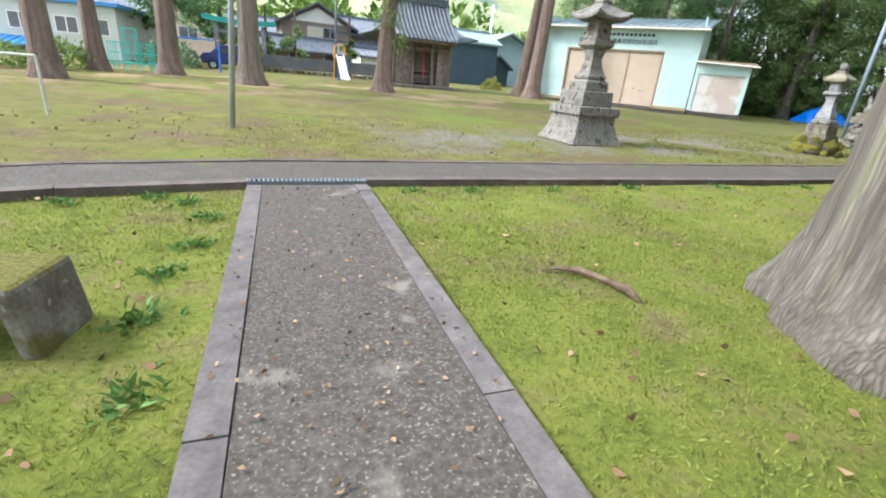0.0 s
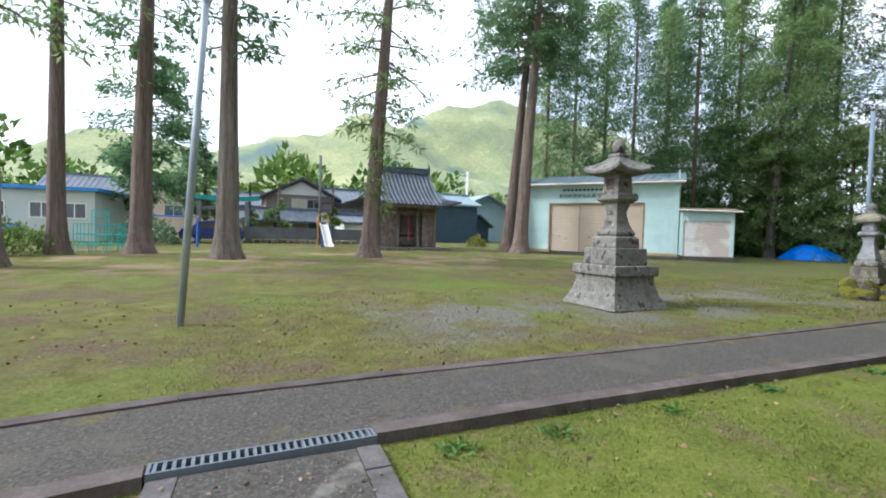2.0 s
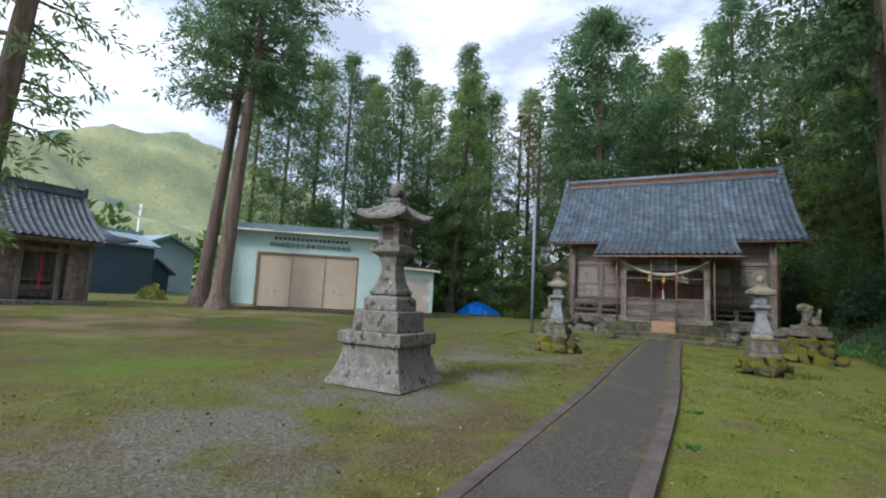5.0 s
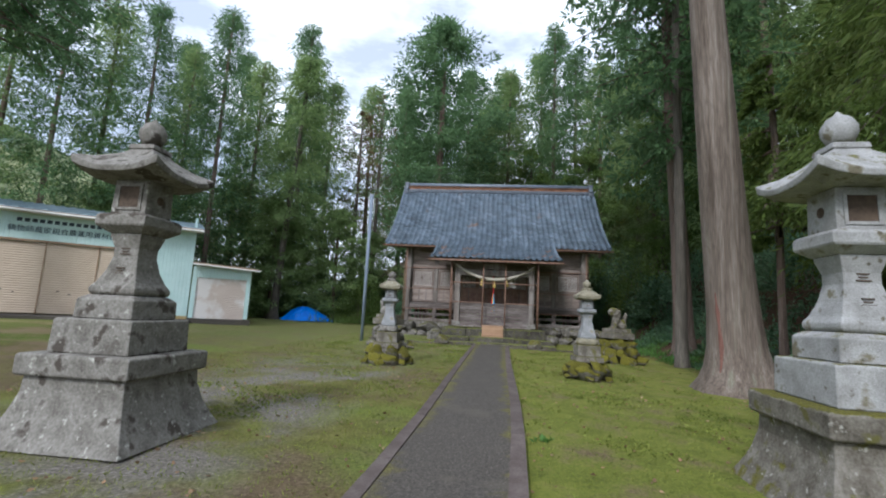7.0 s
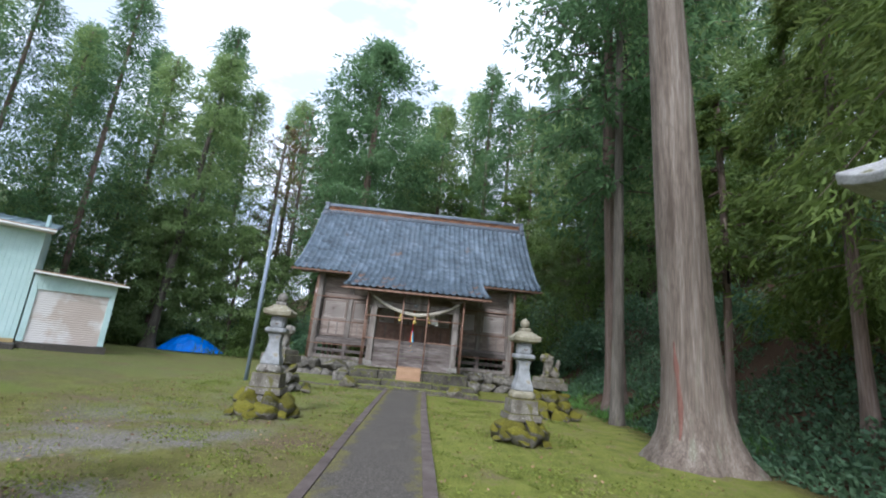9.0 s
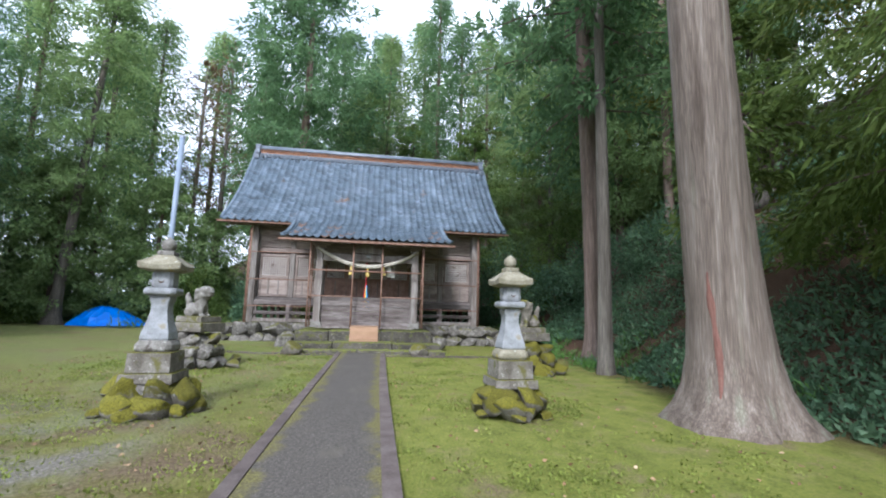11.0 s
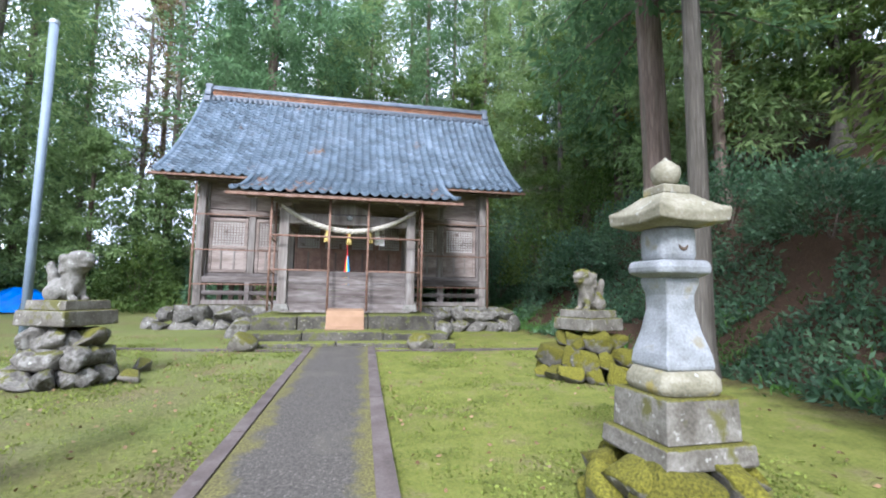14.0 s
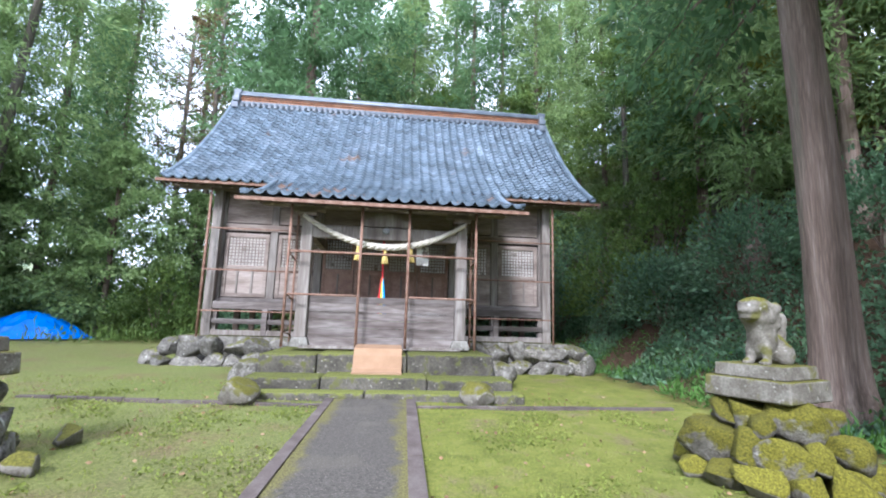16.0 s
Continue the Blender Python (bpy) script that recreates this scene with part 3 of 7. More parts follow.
# centre and half width of the long walk from the west bend to the hall
WALK = smooth_line([(-14, 2.2, 0.68), (-7, 4.9, 0.68), (-2.0, 6.5, 0.68), (0.4, 6.81, 0.69), (3.0, 6.77, 0.68), (5.5, 6.65, 0.69), (8.0, 6.52, 0.72), (10.5, 6.42, 0.74), (14, 6.36, 0.755), (18, 6.28, 0.76), (24.0, 6.13, 0.79)], 10)


def strip(line, half0, half1, z_of, drop):
    """A slab between two offsets of a line."""
    a, b = offset_line(line, half0), offset_line(line, half1)
    vs, fs = [], []
    for i, ((ax, ay), (bx, by)) in enumerate(zip(a, b)):
        for x, y in ((ax, ay), (bx, by)):
            z = z_of(x, y)
            vs += [(x, y, z), (x, y, z - drop)]
        if i:
            k = 4 * i
            fs += [(k - 4, k - 2, k + 2, k), (k - 4, k, k + 1, k - 3), (k - 2, k - 1, k + 3, k + 2)]
    fs += [(0, 1, 3, 2), (len(vs) - 4, len(vs) - 2, len(vs) - 1, len(vs) - 3)]
    return vs, fs


WALK_UP = 0.075
COLS = 13
vs, fs, edge = [], [], []
lines = [offset_line(WALK, lambda i, q=q: (WALK[i][2] - 0.13) * q) for q in np.linspace(1, -1, COLS)]
for i, p in enumerate(WALK):
    for j in range(COLS):
        x, y = lines[j][i]
        vs.append((x, y, ground_z(x, 6) + WALK_UP - 0.012 + 0.006 * noise.noise((x * 2, y * 2, 5))))
        near = (p[2] - 0.13) * (1 - abs(np.linspace(1, -1, COLS)[j]))
        edge.append(max(0.0, 1 - near / 0.34) * (0.35 + 0.65 * min(1.0, max(0.0, (x - 5) / 13))))
fs = [(i * COLS + j, i * COLS + j + 1, (i + 1) * COLS + j + 1, (i + 1) * COLS + j) for i in range(len(WALK) - 1) for j in range(COLS - 1)]
walk_slab = mesh_object("pavement", vs, fs, M["path_dark"])
walk_slab.data.attributes.new("edge", "FLOAT", "POINT").data.foreach_set("value", edge)
tagged(walk_slab, "dark weathered concrete walk leading to the hall", "path", kind="structure")


def creeping_moss(m):
    """Olive moss in ragged patches along the walk's edges."""
    n, l = m.node_tree.nodes, m.node_tree.links
    b = n["Principled BSDF"]
    at = n.new("ShaderNodeAttribute")
    at.attribute_name = "edge"
    tc = n.new("ShaderNodeTexCoord")
    t1, t2 = n.new("ShaderNodeTexNoise"), n.new("ShaderNodeTexNoise")
    t1.inputs["Scale"].default_value, t1.inputs["Detail"].default_value, t1.inputs["Roughness"].default_value = 2.2, 9, 0.7
    t2.inputs["Scale"].default_value, t2.inputs["Detail"].default_value = 45, 5
    for t in (t1, t2):
        l.new(tc.outputs["Object"], t.inputs["Vector"])
    ma = n.new("ShaderNodeMath")
    ma.operation = "MULTIPLY_ADD"
    ma.inputs[1].default_value = 0.42
    l.new(at.outputs["Fac"], ma.inputs[0])
    l.new(t1.outputs["Fac"], ma.inputs[2])
    mr = n.new("ShaderNodeMapRange")
    mr.inputs["From Min"].default_value, mr.inputs["From Max"].default_value = 0.66, 0.8
    l.new(ma.outputs[0], mr.inputs["Value"])
    ra = n.new("ShaderNodeValToRGB")
    ra.color_ramp.elements[0].position, ra.color_ramp.elements[0].color = 0.35, (0.06, 0.052, 0.022, 1)
    ra.color_ramp.elements[1].position, ra.color_ramp.elements[1].color = 0.7, (0.17, 0.155, 0.05, 1)
    l.new(t2.outputs["Fac"], ra.inputs["Fac"])
    mx = n.new("ShaderNodeMixRGB")
    l.new(mr.outputs["Result"], mx.inputs["Fac"])
    l.new(b.inputs["Base Color"].links[0].from_socket, mx.inputs["Color1"])
    l.new(ra.outputs["Color"], mx.inputs["Color2"])
    l.new(mx.outputs["Color"], b.inputs["Base Color"])


walk_slab.data.materials[0] = M["path_dark"].copy()
creeping_moss(walk_slab.data.materials[0])
kerb_run = thing("kerb", 0, 0, 0, "reddish grey stone kerbs along the walk", "kerb", kind="structure")


def kerb_stones(line, d0, d1, length, base, up, mat):
    """Kerb stones with open joints, each an object."""
    a, b = offset_line(line, d0), offset_line(line, d1)
    run = [0.0]
    for p, q in zip(line, line[1:]):
        run.append(run[-1] + math.hypot(q[0] - p[0], q[1] - p[1]))

    def at(side, s):
        i = max(k for k in range(len(run)) if run[k] <= s + 1e-9)
        i = min(i, len(run) - 2)
        f = (s - run[i]) / (run[i + 1] - run[i])
        return side[i][0] + f * (side[i + 1][0] - side[i][0]), side[i][1] + f * (side[i + 1][1] - side[i][1])

    s = 0.0
    while s < run[-1] - 0.1:
        e = min(s + length, run[-1])
        bm = bmesh.new()
        tilt = random.uniform(-0.006, 0.006)
        ring = []
        for q in (s + 0.004, e - 0.004):
            for side in (a, b):
                x, y = at(side, q)
                for z in (base(x, y) - 0.16, base(x, y) + up + tilt):
                    ring.append(bm.verts.new((x, y, z)))
        for f in ((0, 1, 3, 2), (4, 6, 7, 5), (0, 4, 5, 1), (2, 3, 7, 6), (1, 5, 7, 3), (0, 2, 6, 4)):
            bm.faces.new([ring[i] for i in f])
        part("kerbstone", bm, mat, kerb_run)
        s = e


# the short walk from the south, and the slotted drain where the two meet
P1 = [(0.53, -1.4), (0.74, 1.76), (0.9, 4.2), (1.02, 6.08)]
P1S = smooth_line(P1, 5)
vs, fs = strip(P1S, lambda i: 0.51, lambda i: -0.51, lambda x, y: ground_z(x, 5) + 0.045 + 0.006 * noise.noise((x * 2, y * 2, 5)), 0.15)
south_slab = mesh_object("pavement", vs, fs, M["concrete"])
tagged(south_slab, "grey exposed-aggregate concrete approach walk with pale patches", "path", kind="structure")


def flat_base(x, y):
    return ground_z(x, 6)


# ---- trees ----


def leaf_mesh(name, centers, dirs, length, width, rng):
    """Many small pointed leaves (four corners each), one mesh."""
    nleaf = len(centers)
    c, d = np.asarray(centers, float), np.asarray(dirs, float)
    d = d / np.maximum(np.linalg.norm(d, axis=1, keepdims=True), 1e-6)
    r = rng.normal(size=(nleaf, 3))
    s = np.cross(d, r)
    s /= np.maximum(np.linalg.norm(s, axis=1, keepdims=True), 1e-6)
    ln = (length * rng.uniform(0.6, 1.35, nleaf))[:, None]
    wd = (width * rng.uniform(0.6, 1.3, nleaf))[:, None]
    bend = np.cross(s, d) * ln * 0.16
    v = np.stack([c, c + d * ln * 0.45 + s * wd * 0.5 + bend, c + d * ln, c + d * ln * 0.45 - s * wd * 0.5 + bend], 1).reshape(-1, 3)
    me = bpy.data.meshes.new(name)
    me.vertices.add(4 * nleaf)
    me.vertices.foreach_set("co", v.ravel())
    me.loops.add(4 * nleaf)
    me.loops.foreach_set("vertex_index", np.arange(4 * nleaf))
    me.polygons.add(nleaf)
    me.polygons.foreach_set("loop_start", np.arange(0, 4 * nleaf, 4))
    me.update()
    me.validate()
    return me


def crown_points(rng, h0, h1, spread, branches, per, shape, droop):
    """Branch by branch: where the leaves sit, which way they point, and the branch lines."""
    cs, ds, limbs = [], [], []
    for k in range(branches):
        f = (k + rng.uniform(0, 1)) / branches
        z = h0 + (h1 - h0) * f
        reach = spread * shape(f) * rng.uniform(0.6, 1.15)
        if reach < 0.15:
            reach = 0.15
        a = rng.uniform(0, 2 * math.pi)
        rise = rng.uniform(-0.05, 0.35) - droop * 0.35
        u = rng.uniform(0.18, 1.0, per) ** 0.75
        out = np.array([math.cos(a), math.sin(a), 0])
        side = np.array([-math.sin(a), math.cos(a), 0])
        lat = rng.normal(0, 0.17, per) * reach * (0.4 + u)
        ver = rng.normal(-0.05, 0.14, per) * reach * 0.8
        zz = z + u * reach * rise - droop * 0.35 * u ** 2 * reach + ver
        p = out * (u * reach)[:, None] + side * lat[:, None]
        p[:, 2] = zz
        cs.append(p)
        dd = out[None, :] * 0.6 + side[None, :] * np.sign(lat)[:, None] * 0.5 + rng.normal(0, 0.4, (per, 3))
        dd[:, 2] -= droop * 0.7
        ds.append(dd)
        limbs.append(((0, 0, z), tuple(out * reach * 0.55 + np.array([0, 0, z + reach * 0.5 * rise])), tuple(out * reach * 0.9 + np.array([0, 0, z + reach * (rise * 0.9 - droop * 0.28)]))))
    return np.concatenate(cs), np.concatenate(ds), limbs


def clump_points(rng, h0, h1, spread, branches, clumps, per, shape, droop=0.3, tuft=0.0):
    """Boughs that carry flattened, drooping tufts of sprays, as old cedars do."""
    cs, ds, limbs = [], [], []
    for k in range(branches):
        f = (k + rng.uniform(0, 1)) / branches
        z = h0 + (h1 - h0) * f
        reach = max(0.3, spread * shape(f) * rng.uniform(0.62, 1.15))
        a = k * 2.4 + rng.normal(0, 0.5)
        rise = rng.uniform(-0.2, 0.3) * (1 - 0.4 * droop) + 0.35 * f * f
        sag = droop * 0.4
        for c in range(clumps):
            u = 0.22 + 0.78 * (c + rng.uniform(0.2, 1.0)) / clumps
            r = (tuft or (0.2 + 0.22 * reach / spread + 0.07 * spread / 4)) * rng.uniform(0.65, 1.3)
            a2 = a + rng.normal(0, 0.2) * (1.2 - 0.5 * u)
            mid = np.array([math.cos(a2) * u * reach, math.sin(a2) * u * reach, z + (rise * u - sag * u * u) * reach])
            q = rng.normal(size=(per, 3))
            q /= np.linalg.norm(q, axis=1, keepdims=True)
            cs.append(mid + q * np.array([r, r, r * 0.55]) * rng.uniform(0.25, 1.05, (per, 1)))
            ds.append(q + rng.normal(0, 0.4, (per, 3)) + np.array([0.5 * math.cos(a2), 0.5 * math.sin(a2), -0.15 - 0.5 * droop]))
        out = np.array([math.cos(a), math.sin(a), 0.0])
        limbs.append(((0, 0, z), tuple(out * reach * 0.5 + np.array([0, 0, z + reach * (rise * 0.5 - sag * 0.25)])), tuple(out * reach * 0.92 + np.array([0, 0, z + reach * (rise * 0.92 - sag * 0.85)]))))
    return np.concatenate(cs), np.concatenate(ds), limbs


def trunk_mesh(height, r0, r1, flare, seed, lean=(0, 0), n=14, fluted=0.0):
    bm = bmesh.new()
    rings = []
    for z in (-0.25, 0.0, 0.25, 0.55, 1.0, 1.7, 2.8, 4.5, height * 0.4, height * 0.65, height * 0.85, height):
        f = max(z, 0) / height
        r = r0 + (r1 - r0) * f + flare * math.exp(-max(z, 0) / 0.45)
        ring = []
        for i in range(n):
            a = 2 * math.pi * i / n
            k = 1 + 0.05 * noise.noise((math.cos(a) * 1.3, math.sin(a) * 1.3, z * 0.5 + seed)) + (fluted * math.exp(-max(z, 0) / 0.8)) * noise.noise((math.cos(a) * 2.6 + seed, math.sin(a) * 2.6, 0))
            wob = 0.05 * noise.noise((seed, z * 0.25, 0.5))
            ring.append((lean[0] * f + wob + r * k * math.cos(a), lean[1] * f + wob + r * k * math.sin(a), z))
        rings.append(ring)
    loft(bm, rings)
    return bm


CONE = lambda f: (1 - f) ** 0.62 * (0.35 + 0.65 * min(1, f * 5))
ROUND = lambda f: math.sin(math.pi * min(1, f * 0.88 + 0.12)) ** 0.7


def tree(name, x, y, height, r0, h0, spread, branches, per, leaf, mat, bark, seed, label, category="tree", group="", flare=0.25, lean=(0, 0), shape=CONE, droop=0.5, width=None,
         r1=0.08, limb=0.05, fluted=0.0, n=14, z=None, clumps=0, tuft=0.0):
    rng = np.random.default_rng(seed)
    t = thing(name, x, y, ground_z(x, y) if z is None else z, label, category, group)
    part("trunk", trunk_mesh(height, r0, r1, flare, seed, lean, n, fluted), bark, t, smooth=True)
    if clumps:
        cs, ds, limbs = clump_points(rng, h0, height * 1.0, spread, branches, clumps, per, shape, droop, tuft)
    else:
        cs, ds, limbs = crown_points(rng, h0, height * 1.02, spread, branches, per, shape, droop)
    f = np.clip(cs[:, 2] / height, 0, 1)
    cs[:, 0] += lean[0] * f
    cs[:, 1] += lean[1] * f
    me = leaf_mesh("crown", cs, ds, leaf, width or leaf * 0.32, rng)
    me.materials.append(mat)
    ob = new("crown", me)
    ob.parent = t
    if limb:
        for p in limbs:
            g = [p[0][2] / height, p[1][2] / height, p[2][2] / height]
            part("limb", tube([(q[0] + lean[0] * k, q[1] + lean[1] * k, q[2]) for q, k in zip(p, g)], [limb, limb * 0.6, limb * 0.2], 5), bark, t)
    return t


# tall yard cedars with bare trunks
YARD = "tall cedar with a bare trunk and high sparse branches"
HIGH = lambda f: 0.55 + 0.6 * math.sin(math.pi * min(1, 0.15 + 0.8 * f))
tree("cedar", -5.45, 20.1, 20, 0.36, 7.5, 2.9, 30, 15, 0.36, M["needles"], M["bark_red"], 11, YARD, group="yard cedars", flare=0.22, droop=0.7, lean=(-0.2, 0.6), clumps=5, width=0.1, shape=HIGH, limb=0.04)
tree("cedar", -5.2, 25.1, 20, 0.32, 8.0, 2.8, 28, 15, 0.36, M["needles"], M["bark_red"], 12, YARD, group="yard cedars", flare=0.2, droop=0.7, clumps=5, width=0.1, shape=HIGH, limb=0.04)
tree("cedar", -2.65, 25.8, 22, 0.42, 8.0, 2.9, 34, 15, 0.36, M["needles_dark"], M["bark_red"], 13, YARD, group="yard cedars", flare=0.25, droop=0.7, lean=(0.4, 0.2), clumps=5, width=0.1, shape=HIGH, limb=0.04)
tree("cedar", 0.7, 22.67, 22, 0.42, 7.6, 3.2, 44, 16, 0.36, M["needles_dark"], M["bark"], 14, "thick-trunked cedar with fluted roots and ragged branches", group="yard cedars", flare=0.22, droop=0.8, fluted=0.3, n=18, clumps=5, width=0.1, shape=HIGH, limb=0.05)
ragged = tree("cedar", 6.57, 23.4, 21, 0.4, 5.6, 3.6, 50, 15, 0.36, M["needles"], M["bark_red"], 15, "leaning cedar with long drooping ragged boughs", group="yard cedars", flare=0.25, droop=0.8, lean=(1.3, 0.2), clumps=6, width=0.09, shape=lambda f: 0.5 + 0.7 * min(1, f * 1.8), limb=0.055)
tree("cedar", 17.25, 28.1, 24, 0.38, 12.0, 4.2, 62, 40, 0.34, M["needles_dark"], M["bark_red"], 16, "leaning twin cedar trunk with a high crown", group="yard cedars", flare=0.3, droop=0.7, lean=(2.4, 0.4), clumps=6, width=0.085, shape=HIGH, limb=0.06)
tree("cedar", 16.8, 26.0, 24, 0.42, 11.0, 4.6, 70, 40, 0.34, M["needles_dark"], M["bark_red"], 17, "leaning twin cedar trunk with a high crown", group="yard cedars", flare=0.3, droop=0.7, lean=(1.8, 0.6), clumps=6, width=0.085, shape=HIGH, limb=0.06)
# small shoots sprouting from the bare stems
for host, x, y, spots_at in ((ragged, 6.57, 23.4, ((2.4, 0.55), (3.2, 0.6), (4.4, 0.7), (5.0, 0.5))),):
    q = np.random.default_rng(150)
    for z, r in spots_at:
        a = q.uniform(0, 6.28)
        u = q.normal(size=(120, 3))
        u /= np.linalg.norm(u, axis=1, keepdims=True)
        c = u * r * q.uniform(0.2, 1, (120, 1)) + np.array([1.3 * z / 21 + 0.45 * math.cos(a), 0.45 * math.sin(a), z])
        me = leaf_mesh("shoot", c, u + np.array([0, 0, -0.3]), 0.3, 0.07, q)
        me.materials.append(M["needles"])
        sprig = new("shoot", me)
        sprig.parent, sprig["kind"] = host, "stuff"

# great cedars close to the walk
big = tree("cedar", 14.6, 0.58, 26, 0.55, 11.0, 4.2, 34, 300, 0.26, M["needles_dark"], M["bark"], 21, "huge grey-barked cedar with a red scar and flaring roots", flare=0.38, fluted=0.35, n=28, droop=0.6, lean=(-0.5, 1.3))
# red scar strip where the bark has come away
bm = bmesh.new()
grid = []
for i in range(15):
    z = 0.45 + 1.75 * i / 14
    f = z / 26
    r = 0.55 + (0.08 - 0.55) * f + 0.38 * math.exp(-z / 0.45)
    wob = 0.05 * noise.noise((21, z * 0.25, 0.5))
    half = 0.12 * math.sin(math.pi * (0.04 + 0.92 * i / 14)) ** 0.6 * (0.7 + 0.5 * noise.noise((z * 3.1, 4.0, 0.0)))
    ring = []
    for j in range(5):
        a = radians(122 + 5 * math.sin(z * 2.2)) + half * (j - 2) / 2 / 0.62 * 0.8
        k = 1 + 0.05 * noise.noise((math.cos(a) * 1.3, math.sin(a) * 1.3, z * 0.5 + 21)) + 0.35 * math.exp(-z / 0.8) * noise.noise((math.cos(a) * 2.6 + 21, math.sin(a) * 2.6, 0))
        out = r * k + (0.012 if 0 < j < 4 else -0.01)
        ring.append(bm.verts.new((-0.5 * f + wob + out * math.cos(a), 1.3 * f + wob + out * math.sin(a), z)))
    grid.append(ring)
for p, q in zip(grid, grid[1:]):
    for j in range(4):
        bm.faces.new((p[j], p[j + 1], q[j + 1], q[j]))
part("scar", bm, M["scar"], big, "raw reddish heartwood", smooth=True)
tree("cedar", 4.44, 1.7, 24, 0.87, 10.5, 4.0, 30, 280, 0.26, M["needles_dark"], M["bark_grey"], 22, "massive grey cedar with wide buttress roots in the moss", flare=0.33, fluted=0.3, n=28, droop=0.6, lean=(-1.2, 0.3))
tree("cedar", 22.2, -1.35, 24, 0.37, 7.8, 4.6, 80, 26, 0.36, M["needles_dark"], M["bark_red"], 23, "straight brown cedar trunk at the foot of the bank", group="bank cedars", flare=0.17, droop=0.8, lean=(-0.5, 0.9), clumps=6, width=0.12, shape=HIGH, limb=0.045)
tree("cedar", 19.75, -0.28, 22, 0.19, 9.5, 3.4, 46, 22, 0.36, M["needles_dark"], M["bark_grey"], 24, "slim grey cedar trunk at the foot of the bank", group="bank cedars", flare=0.07, droop=0.8, lean=(0.3, -0.2), clumps=5, width=0.12, shape=HIGH, limb=0.035)
tree("cedar", 16.7, -1.7, 9, 0.1, 3.6, 2.2, 22, 300, 0.2, M["needles_fresh"], M["bark_red"], 25, "young slender cedar on the bank with drooping boughs", group="bank cedars", flare=0.06, droop=0.9)

# forest behind the hall and the storehouse: a few kinds, each built once and copied
rng = np.random.default_rng(5)
FOREST = "tall conical cedar at the forest edge"
SPIRE = lambda f: (1 - f) ** 0.6 * (0.7 + 0.3 * min(1, f * 4)) + 0.05
kinds = [tree("cedar", 64, 10 + 3 * i, h, 0.2, h * lo, sp, 92, 30, 0.38, mt, M["bark_red"], 31 + i, FOREST, group="forest cedars", limb=0, width=0.072, n=10, droop=0.75, shape=SPIRE, clumps=5, tuft=0.66)
         for i, (h, lo, sp, mt) in enumerate([(21, 0.1, 3.5, M["needles"]), (23, 0.16, 3.8, M["needles_dark"]), (20, 0.06, 3.3, M["needles"]), (25, 0.2, 4.1, M["needles_dark"])])]
HEIGHTS = (21, 23, 20, 25)
# the forest's front row, by bearing and distance from the bend of the walk, with heights
for k, (bearing, far, high) in enumerate(((50, 38, 20), (46.5, 37, 21), (43, 40, 21.5), (39.4, 36, 20.3), (36, 40, 20), (32.7, 36, 21.6), (29, 41, 21), (24.1, 42, 25.5), (21, 44, 21), (12, 50, 23), (-0.5, 46, 24), (4, 51, 26), (-5, 46, 26), (-9, 42, 24))):
    x, y = 1.13 + far * math.cos(radians(bearing)), 5.81 + far * math.sin(radians(bearing))
    s = high / HEIGHTS[k % 4]
    copy_thing(kinds[k % 4], pose(x, y, ground_z(x, y) - 0.1, 0, 0, rng.uniform(0, 360)) @ Matrix.Diagonal((s, s, s, 1)))
row = []
for k in range(6):
    row.append((41 + rng.uniform(0, 3) + 0.8 * k, 37 - 6.0 * k + rng.uniform(-1, 1)))
for k in range(4):
    row.append((54 + rng.uniform(0, 6), 30 - 10.0 * k + rng.uniform(-2, 2)))
for k in range(9):
    row.append((12 + 4.2 * k + rng.uniform(-1.2, 1.2), -8.5 - rng.uniform(0, 3)))
for k in range(9):
    row.append((10 + 4.6 * k + rng.uniform(-1.2, 1.2), -15.5 - rng.uniform(0, 4)))
for k in range(7):
    row.append((-12 + 4.0 * k + rng.uniform(-1, 1), -9 - rng.uniform(0, 5)))
for k in range(8):
    row.append((27 + 3.2 * k + rng.uniform(-1, 1), -6.2 - rng.uniform(0, 1.5)))
row += [(41.0, -2.5), (43.5, 1.0), (44.5, 5.0), (47.5, 6.5)]
for k, (x, y) in enumerate(row):
    s = rng.uniform(0.85, 1.12) * (1.12 if y < -4 else 1.0)
    copy_thing(kinds[int(rng.integers(0, 4))], pose(x, y, ground_z(x, y) - 0.1, 0, 0, rng.uniform(0, 360)) @ Matrix.Diagonal((s, s, s, 1)))
tree("cedar", 33.6, 21.2, 19.5, 0.27, 6.6, 3.4, 80, 34, 0.38, M["needles"], M["bark_grey"], 97, "tall cedar with a bare pale lower trunk", group="forest cedars", limb=0, width=0.075, droop=0.9, lean=(0.4, -0.9), shape=SPIRE, clumps=5, tuft=0.55)
# leafy understorey that closes the forest edge
low = tree("broadleaf_tree", 34.5, 22.0, 8.5, 0.12, 0.4, 3.2, 120, 46, 0.2, M["needles"], M["bark_red"], 95, "dense evergreen tree under the forest cedars", group="understorey trees", limb=0, width=0.09, n=8, clumps=3, shape=ROUND)
for k in range(0, 17, 2):
    x, y = (31.5 + 0.62 * k + rng.uniform(-0.5, 0.5), 32.5 - 1.75 * k + rng.uniform(-0.7, 0.7)) if k < 9 else (40.5 + rng.uniform(0, 3), 19.0 - 2.6 * (k - 9))
    s = rng.uniform(0.75, 1.2)
    copy_thing(low, pose(x, y, ground_z(x, y) - 0.1, 0, 0, rng.uniform(0, 360)) @ Matrix.Diagonal((s, s, s, 1)))
